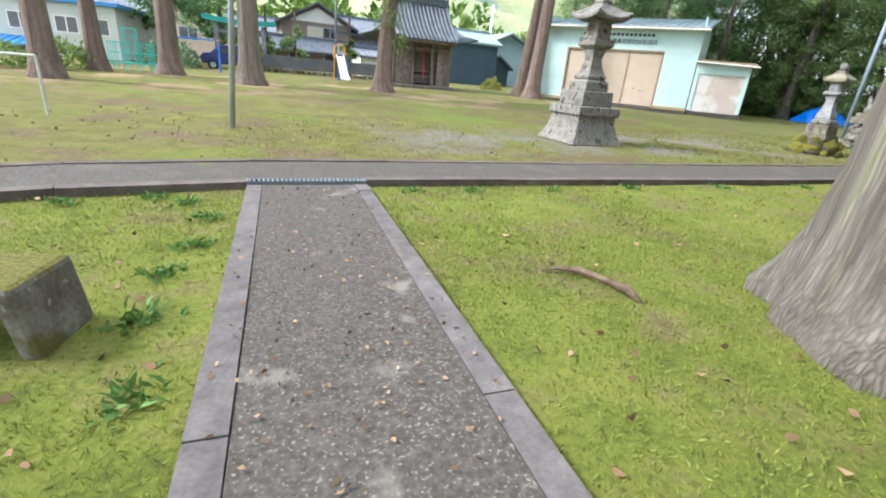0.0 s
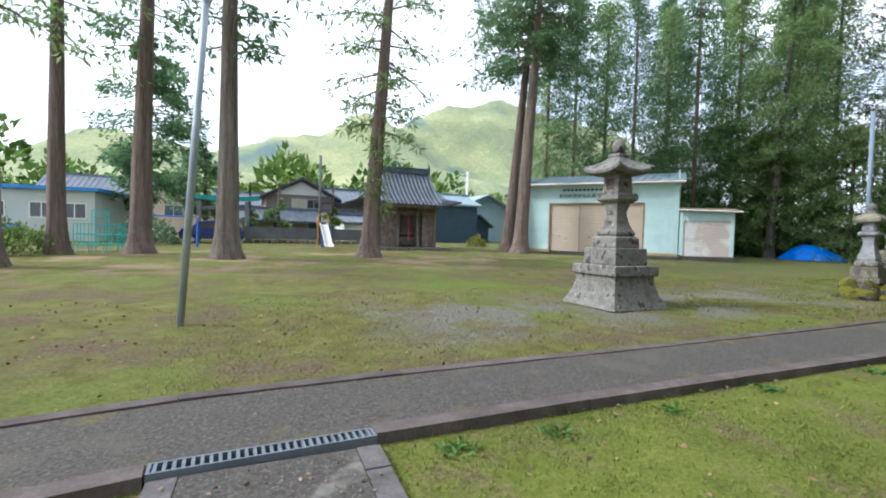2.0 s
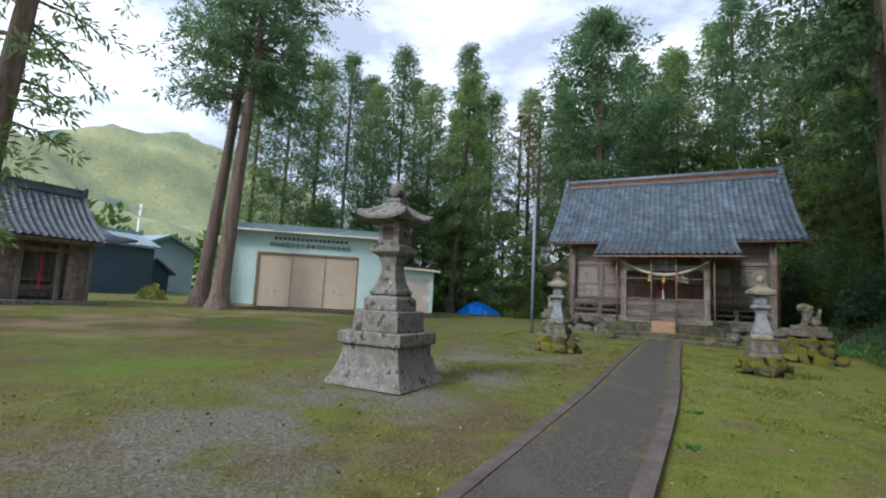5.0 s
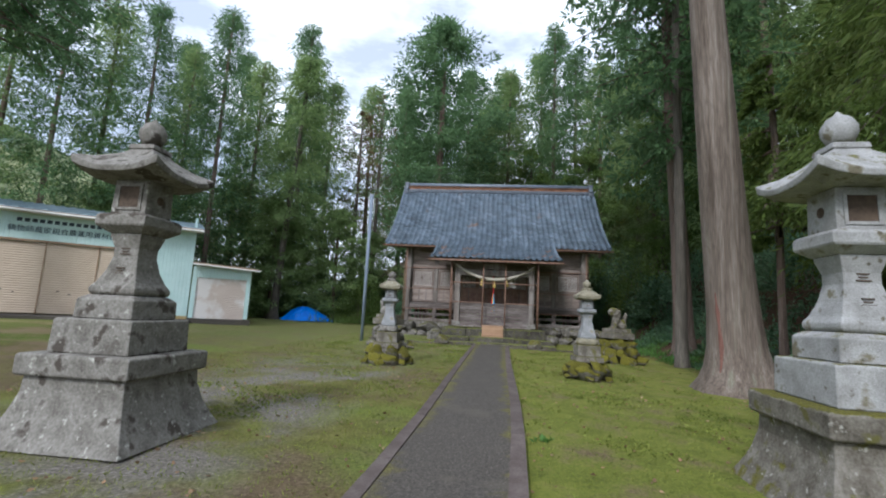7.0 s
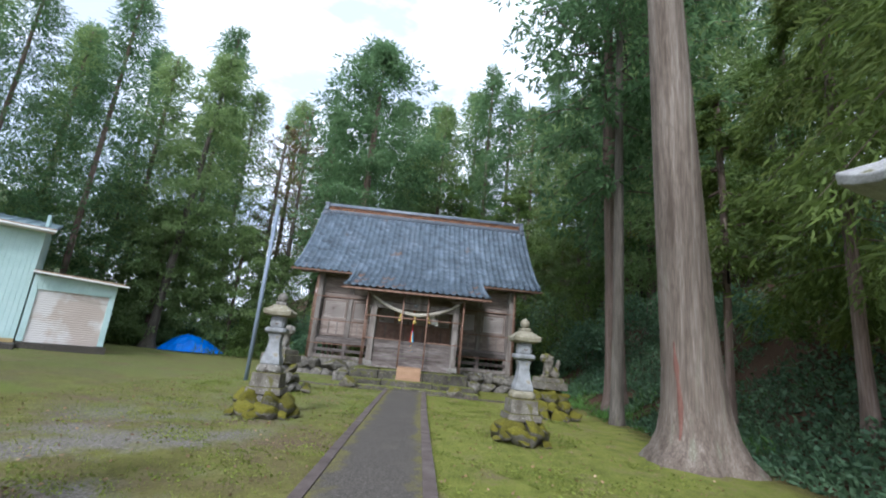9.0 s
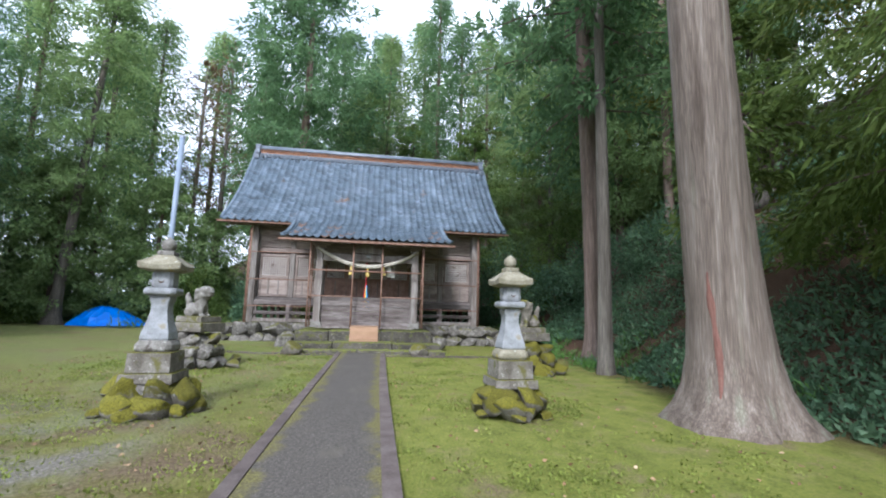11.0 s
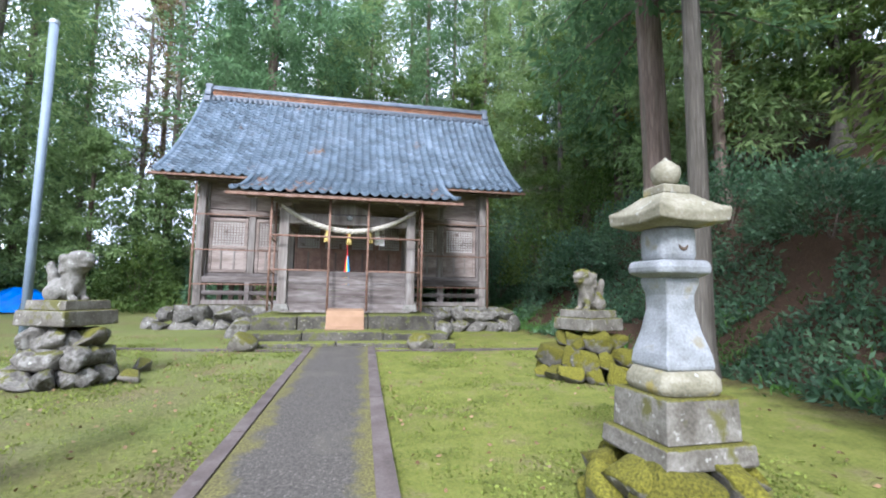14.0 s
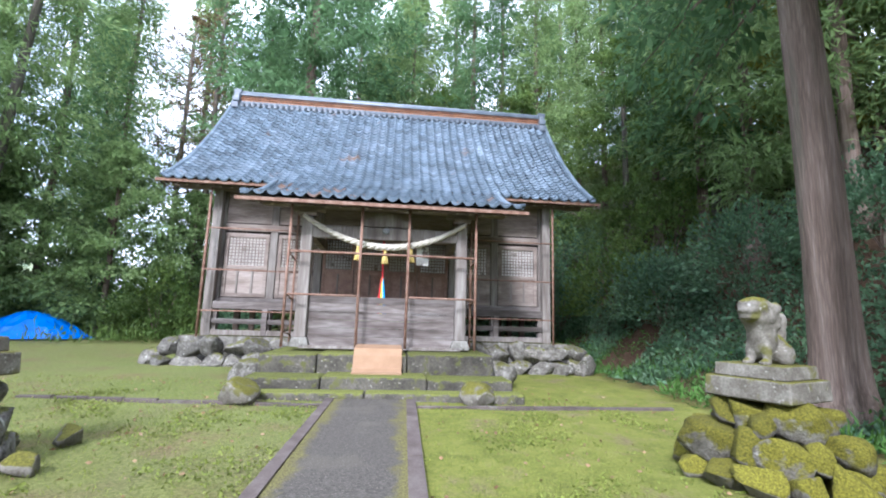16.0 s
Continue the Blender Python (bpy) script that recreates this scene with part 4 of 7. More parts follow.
tree("cedar", 40.0, 10.9, 26, 0.5, 5.5, 6.2, 150, 40, 0.44, M["needles_dark"], M["bark_red"], 91, "broad old cedar towering behind the hall", limb=0, width=0.12, n=12, clumps=5, shape=ROUND, tuft=0.75)

# ---- stone lanterns ----


def lantern(x, y, label, s, sections, mats, finial, rz=0.0, group="", window=True, slim=1.0, moon=-90):
    """sections: name -> list of (half width, z, corner lift, rounding)."""
    t = thing("stone_lantern", x, y, ground_z(x, y) - 0.02, label, "stone lantern", group, rz)
    for name, secs in sections:
        part(name, square_stack([(h * s * slim, z * s, *[q * s if i == 0 else q for i, q in enumerate(r)]) for h, z, *r in secs], 8), mats.get(name, mats["all"]), t, bevel=0.012)
    part("finial", lathe([(r * s * slim, z * s) for r, z in finial], 18), mats.get("finial", mats["all"]), t, smooth=True)
    if window:
        h = next(q for nm, q in sections if nm == "fire_box")
        hw, z0, z1 = h[0][0] * s, h[0][1] * s, h[-1][1] * s
        zc, d = (z0 + z1) / 2, 0.30 * (z1 - z0)
        for a in (180,):
            m = pose(0, 0, 0, 0, 0, a)
            bm = bmesh.new()
            # thin dark plate on solid stone, in place of a shaded opening
            box(bm, hw - 0.004, hw + 0.006, -d, d, zc - d, zc + d, m)
            part("window", bm, M["wood_and_recess_dark"], t, "dark plate for the shaded fire box opening")
            bm = bmesh.new()
            for r in ((-d - 0.03, -d, zc - d, zc + d), (d, d + 0.03, zc - d, zc + d), (-d - 0.03, d + 0.03, zc + d, zc + d + 0.03), (-d - 0.03, d + 0.03, zc - d - 0.03, zc - d)):
                box(bm, hw - 0.004, hw + 0.016, r[0], r[1], r[2], r[3], m)
            part("window_frame", bm, mats["all"], t)
    if window:
        # flat dark disc, painted shade of the round opening
        hole = part("round_window", lathe([(0.0, 0.0), (0.05 * s, 0.0), (0.05 * s, 0.012), (0.0, 0.012)], 16), M["wood_and_recess_dark"], t, "dark disc for the shaded round fire box opening")
        hole.matrix_basis = pose(0, 0, 0, 0, 0, moon) @ pose(hw - 0.006, 0, zc, 0, 90, 0)
        # carved characters too worn to read, as shallow dark strokes
        for zc, hw_ in ((1.98 * s, 0.155 * s), (1.76 * s, 0.19 * s)):
            for a, b_, c_ in ((-0.05, 0.05, 0.03), (-0.035, 0.035, 0.0), (-0.06, 0.06, -0.03)):
                bm = bmesh.new()
                box(bm, hw_ - 0.006, hw_ + 0.006, a, b_, zc + c_ - 0.006, zc + c_ + 0.006, pose(0, 0, 0, 0, 0, 180))
                part("carving", bm, M["wood_and_recess_dark"], t)
    else:
        bx = next(q for nm, q in sections if nm == "fire_box")
        # dark crescent laid on the stone for the shade of its opening
        ob = part("moon_hole", tube([(0, 0.035 * math.cos(a), 0.035 * math.sin(a)) for a in [math.pi * (1.05 + 0.9 * i / 8) for i in range(9)]], [0.004, 0.008, 0.011, 0.013, 0.014, 0.013, 0.011, 0.008, 0.004], 6), M["wood_and_recess_dark"], t, "dark crescent for the shaded fire box opening")
        ob.matrix_basis = pose(-bx[1][0] * s * slim, 0, (bx[1][1] + 0.07) * s)
    return t


BIG = [
    ("pedestal", [(0.77, 0.0), (0.7, 0.12), (0.62, 0.3), (0.565, 0.5), (0.555, 0.66)]),
    ("ledge", [(0.60, 0.66), (0.62, 0.68), (0.62, 0.86), (0.60, 0.88)]),
    ("upper_block", [(0.45, 0.88), (0.455, 0.9), (0.445, 1.22), (0.43, 1.235)]),
    ("top_block", [(0.335, 1.235), (0.34, 1.25), (0.335, 1.44), (0.27, 1.49)]),
    ("shaft", [(0.25, 1.49), (0.275, 1.52), (0.275, 1.57), (0.235, 1.63), (0.185, 1.76), (0.15, 1.92), (0.15, 2.02), (0.185, 2.14), (0.19, 2.18)]),
    ("platform", [(0.2, 2.18), (0.29, 2.25), (0.3, 2.27), (0.3, 2.36), (0.27, 2.39)]),
    ("fire_box", [(0.205, 2.39), (0.21, 2.4), (0.2, 2.78), (0.2, 2.79)]),
    ("roof", [(0.25, 2.79, 0.0), (0.5, 2.8, 0.1), (0.51, 2.86, 0.13), (0.36, 2.97, 0.05), (0.22, 3.08, 0.015), (0.16, 3.15), (0.15, 3.17)]),
    ("collar", [(0.15, 3.17), (0.16, 3.18), (0.15, 3.23), (0.1, 3.25)]),
]
BIG_TIP = [(0.07, 3.25), (0.11, 3.28), (0.145, 3.36), (0.145, 3.43), (0.1, 3.51), (0.04, 3.55), (0.0, 3.6)]
lantern(8.06, 10.13, "tall weathered grey stone lantern on a flared plinth", 0.97, BIG, {"all": M["stone"]}, BIG_TIP, rz=0, group="great lanterns")
lantern(8.04, 2.87, "tall pale granite lantern with moss on its ledges", 1.02, BIG, {"all": M["stone_pale"], "roof": M["stone_pale"], "pedestal": M["stone_mossy"], "ledge": M["stone_mossy"]}, BIG_TIP, rz=-3, moon=90, group="great lanterns")

SMALL = [
    ("footing", [(0.37, 0.42), (0.38, 0.44), (0.37, 0.55), (0.36, 0.56)]),
    ("base_block", [(0.31, 0.56), (0.315, 0.57), (0.305, 0.83), (0.3, 0.84)]),
    ("lotus_base", [(0.25, 0.84, 0, 0.3), (0.275, 0.88, 0, 0.3), (0.27, 0.94, 0, 0.3), (0.22, 1.0, 0, 0.2)]),
    ("shaft", [(0.205, 1.0), (0.21, 1.03), (0.2, 1.1), (0.155, 1.25), (0.125, 1.4), (0.125, 1.5), (0.15, 1.58), (0.15, 1.62)]),
    ("platform", [(0.17, 1.62, 0, 0.3), (0.24, 1.65, 0, 0.3), (0.245, 1.69, 0, 0.3), (0.23, 1.73, 0, 0.3), (0.18, 1.74)]),
    ("fire_box", [(0.155, 1.74, 0, 0.4), (0.165, 1.78, 0, 0.4), (0.165, 1.93, 0, 0.4), (0.155, 1.97, 0, 0.4)]),
    ("roof", [(0.19, 1.97, 0.0), (0.31, 1.99, 0.02), (0.32, 2.06, 0.045), (0.27, 2.1, 0.02), (0.19, 2.17), (0.14, 2.21), (0.11, 2.215)]),
    ("collar", [(0.115, 2.215), (0.12, 2.22), (0.12, 2.27), (0.1, 2.28)]),
]
SMALL_TIP = [(0.06, 2.28), (0.095, 2.31), (0.115, 2.37), (0.105, 2.42), (0.05, 2.46), (0.02, 2.48), (0.0, 2.5)]
lantern(15.52, 3.73, "pale blue-grey stone lantern with an ochre cap on mossy boulders", 1.0, SMALL, {"all": M["stone_light"], "roof": M["stone_cap"], "finial": M["stone_cap"], "collar": M["stone_cap"], "base_block": M["stone_mossy"], "footing": M["stone_mossy"], "lotus_base": M["stone_cap"]}, SMALL_TIP, rz=2, group="small lanterns", window=False, slim=0.9)
lantern(15.6, 8.9, "grey stone lantern with a flower finial on boulders", 0.99, SMALL, {"all": M["stone"], "shaft": M["stone_light"], "fire_box": M["stone_light"], "platform": M["stone_light"], "roof": M["stone_cap"], "base_block": M["stone_mossy"], "footing": M["stone_mossy"]}, SMALL_TIP, rz=2, group="small lanterns", window=False, slim=0.9)

# ---- main hall ----
HX, HY, HZ = 28.93, 6.05, 0.3
HALL_SCALE = Matrix.Diagonal((0.9, 1.07, 1.035, 1))
hall = thing("shrine_hall", HX, HY, HZ, "weathered grey-brown wooden shrine hall with a blue tiled roof", "shrine")
hall.matrix_world = hall.matrix_world @ HALL_SCALE


def roof_z(x):
    """Height of the concave roof over a local x, ridge at 4.2."""
    u = abs(4.2 - x)
    return 9.1 - 1.179 * u + 0.0657 * u * u


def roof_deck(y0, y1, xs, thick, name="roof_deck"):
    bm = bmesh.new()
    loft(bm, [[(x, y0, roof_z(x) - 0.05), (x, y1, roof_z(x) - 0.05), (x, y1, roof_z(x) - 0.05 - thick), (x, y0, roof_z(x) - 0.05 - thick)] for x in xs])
    return part(name, bm, M["wood_and_recess_dark"], hall)


front = [4.2 - 0.49 * i for i in range(11)]
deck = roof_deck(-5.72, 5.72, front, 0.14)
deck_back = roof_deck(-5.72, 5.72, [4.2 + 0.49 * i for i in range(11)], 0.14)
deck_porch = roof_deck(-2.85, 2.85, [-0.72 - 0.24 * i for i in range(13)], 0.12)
# thin rusted gutters under the tile edge
part("gutter", boxes((-0.84, -0.76, -5.9, -2.7, roof_z(-0.7) - 0.16, roof_z(-0.7) - 0.09)), M["rust"], hall)
part("gutter", boxes((-0.84, -0.76, 2.7, 5.9, roof_z(-0.7) - 0.16, roof_z(-0.7) - 0.09)), M["rust"], hall)
part("gutter", boxes((-3.72, -3.65, -3.1, 3.1, roof_z(-3.6) - 0.16, roof_z(-3.6) - 0.09)), M["rust"], hall)


def tile_shape(w, length, thick=0.045):
    """One pantile: a wave across, a thick nose in front. x runs downhill."""
    us = (0.0, 0.12, 0.3, 0.5, 0.68, 0.82, 0.92, 1.0)
    hs = (0.06, 0.024, 0.0, 0.0, 0.026, 0.072, 0.082, 0.066)
    vs, fs = [], []
    for x, dz in ((0.0, 0.0), (length, 0.042)):
        vs += [(x, (u - 0.5) * w, h + dz) for u, h in zip(us, hs)]
    vs += [(length, (u - 0.5) * w, h + 0.042 - thick) for u, h in zip(us, hs)]
    n = len(us)
    for r in range(2):
        fs += [(r * n + i, r * n + i + 1, (r + 1) * n + i + 1, (r + 1) * n + i) for i in range(n - 1)]
    return vs, fs


def slope_rows(x_from, x_to, step):
    """Plan x, height and pitch of each course going down."""
    out, x = [], x_from
    d = -1 if x_to < x_from else 1
    while (x_to - x) * d > 0.02:
        s = (roof_z(x + d * 0.01) - roof_z(x)) / 0.01
        c = 1 / math.hypot(1, s)
        out.append((x, roof_z(x), math.atan(-s)))
        x += d * step * c
    return out


def joined_tiles(name, rows, y0, y1, w, length, down, parent, mat, label=""):
    """Courses of tiles as one mesh."""
    tv, tf = tile_shape(w, length)
    n = round((y1 - y0) / w)
    vs, fs = [], []
    for k, (x, z, pitch) in enumerate(rows):
        c, s = math.cos(pitch), math.sin(pitch)
        for j in range(n):
            yc = y0 + (j + 0.5) * w + random.uniform(-0.004, 0.004)
            dz, b = random.uniform(-0.003, 0.006), len(vs)
            vs += [(x + down * (p[0] * c + p[2] * s), yc + p[1], z + p[2] * c - p[0] * s + dz) for p in tv]
            fs += [tuple(b + i for i in f) for f in tf]
    ob = mesh_object(name, vs, fs, mat, parent, label, smooth=False)
    ob["kind"] = "stuff"
    return ob


TW = 0.275
main_rows = slope_rows(3.98, -0.72, 0.235)
joined_tiles("roof_tiles", main_rows, -5.78, 5.78, TW, 0.27, -1, hall, M["tile"], "blue-grey pantiles with rusty stains")
joined_tiles("roof_tiles", slope_rows(4.42, 9.1, 0.235), -5.78, 5.78, TW, 0.27, 1, hall, M["tile"])
# courses of the porch roof, tile by tile
tv, tf = tile_shape(TW, 0.27)
tile_me = bpy.data.meshes.new("roof_tile")
tile_me.from_pydata([(p[0], p[1], p[2]) for p in tv], [], tf)
M["tile_one"] = material("glazed_tile_piece", [(0.065, 0.086, 0.108), (0.103, 0.135, 0.17), (0.155, 0.192, 0.235)], 1.2, 0.56, 0.1, 25, vary=0.3, spec=0.3)
tile_me.materials.append(M["tile_one"])
tile_brown = tile_me.copy()
tile_brown.materials[0] = material("browned_tile_piece", [(0.13, 0.085, 0.065), (0.2, 0.13, 0.1)], 3, 0.5, 0.2, 25, vary=0.2)
for x, z, pitch in slope_rows(-0.76, -3.62, 0.235):
    for j in range(22):
        ob = new("roof_tile", tile_brown if random.random() < 0.05 else tile_me)
        ob.parent = hall
        ob.matrix_basis = Matrix.Translation((x, (j - 10.5) * TW, z + random.uniform(-0.003, 0.005))) @ pose(0, 0, 0, 0, 0, 180) @ pose(0, 0, 0, 0, math.degrees(pitch), 0)
# verge rolls along the gables
for sgn in (-1, 1):
    part("verge_roll", tube([(x, sgn * 5.76, roof_z(x) + 0.05) for x in front], 0.075, 8), M["tile"], hall)
    part("verge_roll", tube([(-0.72 - 0.24 * i, sgn * 2.98, roof_z(-0.72 - 0.24 * i) + 0.05) for i in range(13)], 0.07, 8), M["tile"], hall)
    part("bargeboard", boxes((3.9, 4.5, sgn * 5.74 - 0.04, sgn * 5.74 + 0.04, 8.3, 8.9)), M["wood"], hall)
# ridge: dark courses, an orange openwork band, a cap and stepped end tiles
part("ridge_base", boxes((3.98, 4.42, -5.6, 5.6, 8.88, 9.0), (4.02, 4.38, -5.6, 5.6, 9.0, 9.12)), M["tile_dark"], hall, bevel=0.02)
for j in range(58):
    y = -5.55 + j * 0.195
    part("ridge_roll", tube([(3.9, y, 8.98), (4.1, y, 9.04)], 0.055, 8), M["tile_dark"], hall)
part("ridge_core", boxes((4.1, 4.3, -5.5, 5.5, 9.12, 9.36)), M["wood_and_recess_dark"], hall)
band = []
for j in range(110):
    y = -5.48 + j * 0.1
    for k, z in enumerate((9.125, 9.205, 9.285)):
        yy = y + (0.05 if k % 2 else 0)
        band.append((4.05, 4.1, yy - 0.03, yy + 0.03, z, z + 0.052))
ob = part("ridge_band", boxes(*band), M["terracotta"], hall, "orange openwork ridge tiles")
ob["kind"] = "stuff"
part("ridge_cap", tube([(4.2, -5.6, 9.4), (4.2, 5.6, 9.4)], [0.16, 0.16], 12), M["tile_dark"], hall, smooth=True)
part("ridge_lip", boxes((4.0, 4.4, -5.6, 5.6, 9.34, 9.385)), M["tile_dark"], hall)
for sgn in (-1, 1):
    y = sgn * 5.62
    part("ridge_end", boxes((3.93, 4.47, y - 0.1, y + 0.1, 8.9, 9.42), (4.0, 4.4, y - 0.14, y + 0.14, 9.42, 9.58), (3.75, 3.98, y - 0.13, y + 0.13, 8.75, 8.98), (3.84, 4.0, y - 0.12, y + 0.12, 9.05, 9.25)), M["tile_dark"], hall, "stepped ridge end tile", bevel=0.03)

# stone platform: core, rubble face, steps
part("platform_core", boxes((-0.3, 7.6, -5.1, 5.1, -0.3, 0.74)), M["rock"], hall)
for x0, x1, top, cuts in ((-3.98, -0.3, 0.6, (-2.3, -0.55, 1.2, 2.3)), (-4.88, -4.0, 0.24, (-2.5, -0.9, 1.0, 2.35)), (-5.4, -4.9, 0.06, (-2.6, 0.2, 2.5))):
    for ya, yb in zip(cuts, cuts[1:]):
        d = random.uniform(-0.025, 0.02)
        part("step_stone", boxes((x0 + random.uniform(-0.03, 0.03), x1, ya + 0.008, yb - 0.008, -0.35, top + d)), M["step_stone"], hall, bevel=0.045)
stones = 0
for sgn in (-1, 1):
    for level, zc, n in ((0, 0.06, 6), (1, 0.46, 6)):
        for j in range(n):
            y = sgn * (2.25 + (j + 0.5) * 3.25 / n + random.uniform(-0.06, 0.06))
            if level == 0:
                y *= 1.02
            wy = 3.25 / n * random.uniform(0.6, 0.78)
            ob = part("stone", rock_mesh(stones + 3, 0.3, wy, random.uniform(0.24, 0.3)), M["rock"], hall, smooth=True)
            ob.matrix_basis = pose(-0.42 - 0.1 * (1 - level) + random.uniform(-0.05, 0.05), y, zc, 0, 0, random.uniform(-20, 20))
            stones += 1
for x, y, s in ((-3.0, 2.62, 0.32), (-2.4, 2.75, 0.3), (-1.7, 2.55, 0.3), (-3.1, -2.6, 0.36), (-2.5, -2.75, 0.28), (-1.7, -2.6, 0.33), (-0.6, 5.55, 0.3), (-0.5, -5.5, 0.33)):
    ob = part("stone", rock_mesh(stones + 3, s, s * 1.2, s * 1.1), M["rock"], hall, smooth=True)
    ob.matrix_basis = pose(x, y, 0.12, 0, 0, random.uniform(0, 90))
    stones += 1

# narrow stone edging sunk in the turf on both sides of the walk's end
edging = thing("edging", 23.6, 6.13, 0.0, "narrow stone edging sunk in the turf before the hall", "edging", kind="structure")
for sgn in (-1, 1):
    for i in range(9):
        y = sgn * (0.8 + i * 0.52)
        a, b = sorted((y, y + sgn * 0.512))
        dz = ground_z(23.6, 6.13 + y) + random.uniform(-0.008, 0.008)
        part("edging_stone", boxes((-0.055 + random.uniform(-0.012, 0.012), 0.055, a, b, dz - 0.12, dz + 0.028)), M["kerb"], edging)

# frame
for sgn in (-1, 1):
    part("veranda_post", boxes((-0.12, 0.12, sgn * 4.55 - 0.115, sgn * 4.55 + 0.115, 0.74, 4.75)), M["wood_post"], hall, bevel=0.02)
    part("porch_pillar", boxes((-2.93, -2.67, sgn * 1.73 - 0.125, sgn * 1.73 + 0.125, 0.86, 3.6)), M["wood_post"], hall, "square porch pillar silvered by weather", bevel=0.03)
    part("pillar_base", square_stack([(0.2, 0.66), (0.2, 0.74), (0.155, 0.87)]), M["stone"], hall, bevel=0.02).matrix_basis = pose(-2.8, sgn * 1.73, 0)
    part("bracket", boxes((-2.98, -2.62, sgn * 1.73 - 0.2, sgn * 1.73 + 0.2, 3.6, 3.72), (-2.9, -2.7, sgn * 1.73 - 0.36, sgn * 1.73 + 0.36, 3.72, 3.82)), M["wood"], hall, bevel=0.02)
    part("tie_beam", boxes((-2.67, 0.3, sgn * 1.73 - 0.09, sgn * 1.73 + 0.09, 3.2, 3.45)), M["wood"], hall, bevel=0.02)
    for y in (4.5, 3.1, 1.88):
        part("wall_post", boxes((0.24, 0.44, sgn * y - 0.1, sgn * y + 0.1, 0.74, 4.9)), M["wood_post"], hall, bevel=0.015)
    for y in (4.4, 3.05):
        part("post_stub", boxes((0.0, 0.16, sgn * y - 0.07, sgn * y + 0.07, 0.8, 1.5)), M["wood_post"], hall, bevel=0.01)
part("rainbow_beam", boxes((-2.9, -2.7, -1.62, 1.62, 3.12, 3.42)), M["wood_post"], hall, bevel=0.04)
part("porch_purlin", boxes((-2.92, -2.68, -2.75, 2.75, 3.82, 3.96)), M["wood"], hall, bevel=0.02)
part("eave_beam", boxes((-0.1, 0.1, -5.6, 5.6, 4.75, 4.92)), M["wood"], hall, bevel=0.02)
bm = bmesh.new()
pts = [(-0.62, 0), (-0.55, 0.1), (-0.38, 0.2), (-0.2, 0.32), (0.2, 0.32), (0.38, 0.2), (0.55, 0.1), (0.62, 0)]
loft(bm, [[(x, y, 3.44 + z) for y, z in pts] for x in (-2.86, -2.74)])
part("carved_strut", bm, M["wood_post"], hall, "carved frog-leg strut", bevel=0.015)
part("boss", lathe([(0.0, 0), (0.07, 0.01), (0.085, 0.04), (0.06, 0.09), (0.0, 0.1)], 14), M["stone_light"], hall).matrix_basis = pose(-2.9, 0, 3.33, 0, -90, 0)
for j in range(20):
    y = -2.66 + j * 0.28
    part("rafter", tube([(-3.55, y, roof_z(-3.55) - 0.2), (-0.75, y, roof_z(-0.75) - 0.2)], 0.035, 4), M["wood"], hall)
for sgn in (-1, 1):
    for j in range(10):
        y = sgn * (2.95 + j * 0.28)
        part("rafter", tube([(-0.68, y, roof_z(-0.68) - 0.22), (0.35, y, roof_z(0.35) - 0.22)], 0.035, 4), M["wood"], hall)

# boards closing the porch front, one by one
z = 0.7
for h in (0.2, 0.19, 0.18, 0.17, 0.2, 0.16):
    part("board", boxes((-2.79 + random.uniform(-0.006, 0.006), -2.75, -1.6, 1.6, z, z + h - 0.006)), M["wood_grey"], hall)
    z += h
part("sill", boxes((-3.0, -2.6, -1.72, 1.72, 0.64, 0.7)), M["wood_post"], hall)


def planks(x, y0, y1, z0, z1, n, mat, upright=False):
    for i in range(n):
        a, b = (y0, y1) if not upright else (z0, z1)
        dx = random.uniform(-0.006, 0.006)
        if upright:
            w = (y1 - y0) / n
            r = (x + dx, x + 0.04 + dx, y0 + i * w + 0.003, y0 + (i + 1) * w - 0.003, z0, z1)
        else:
            h = (z1 - z0) / n
            r = (x + dx, x + 0.04 + dx, y0, y1, z0 + i * h + 0.003, z0 + (i + 1) * h - 0.003)
        part("plank", boxes(r), mat, hall)


def lattice(x, y0, y1, z0, z1, n, m, name="lattice"):
    bm = bmesh.new()
    for i in range(n + 1):
        y = y0 + (y1 - y0) * i / n
        box(bm, x, x + 0.012, y - 0.013, y + 0.013, z0, z1)
    for i in range(m + 1):
        z = z0 + (z1 - z0) * i / m
        box(bm, x - 0.004, x + 0.008, y0, y1, z - 0.013, z + 0.013)
    part(name, bm, M["wood"], hall)


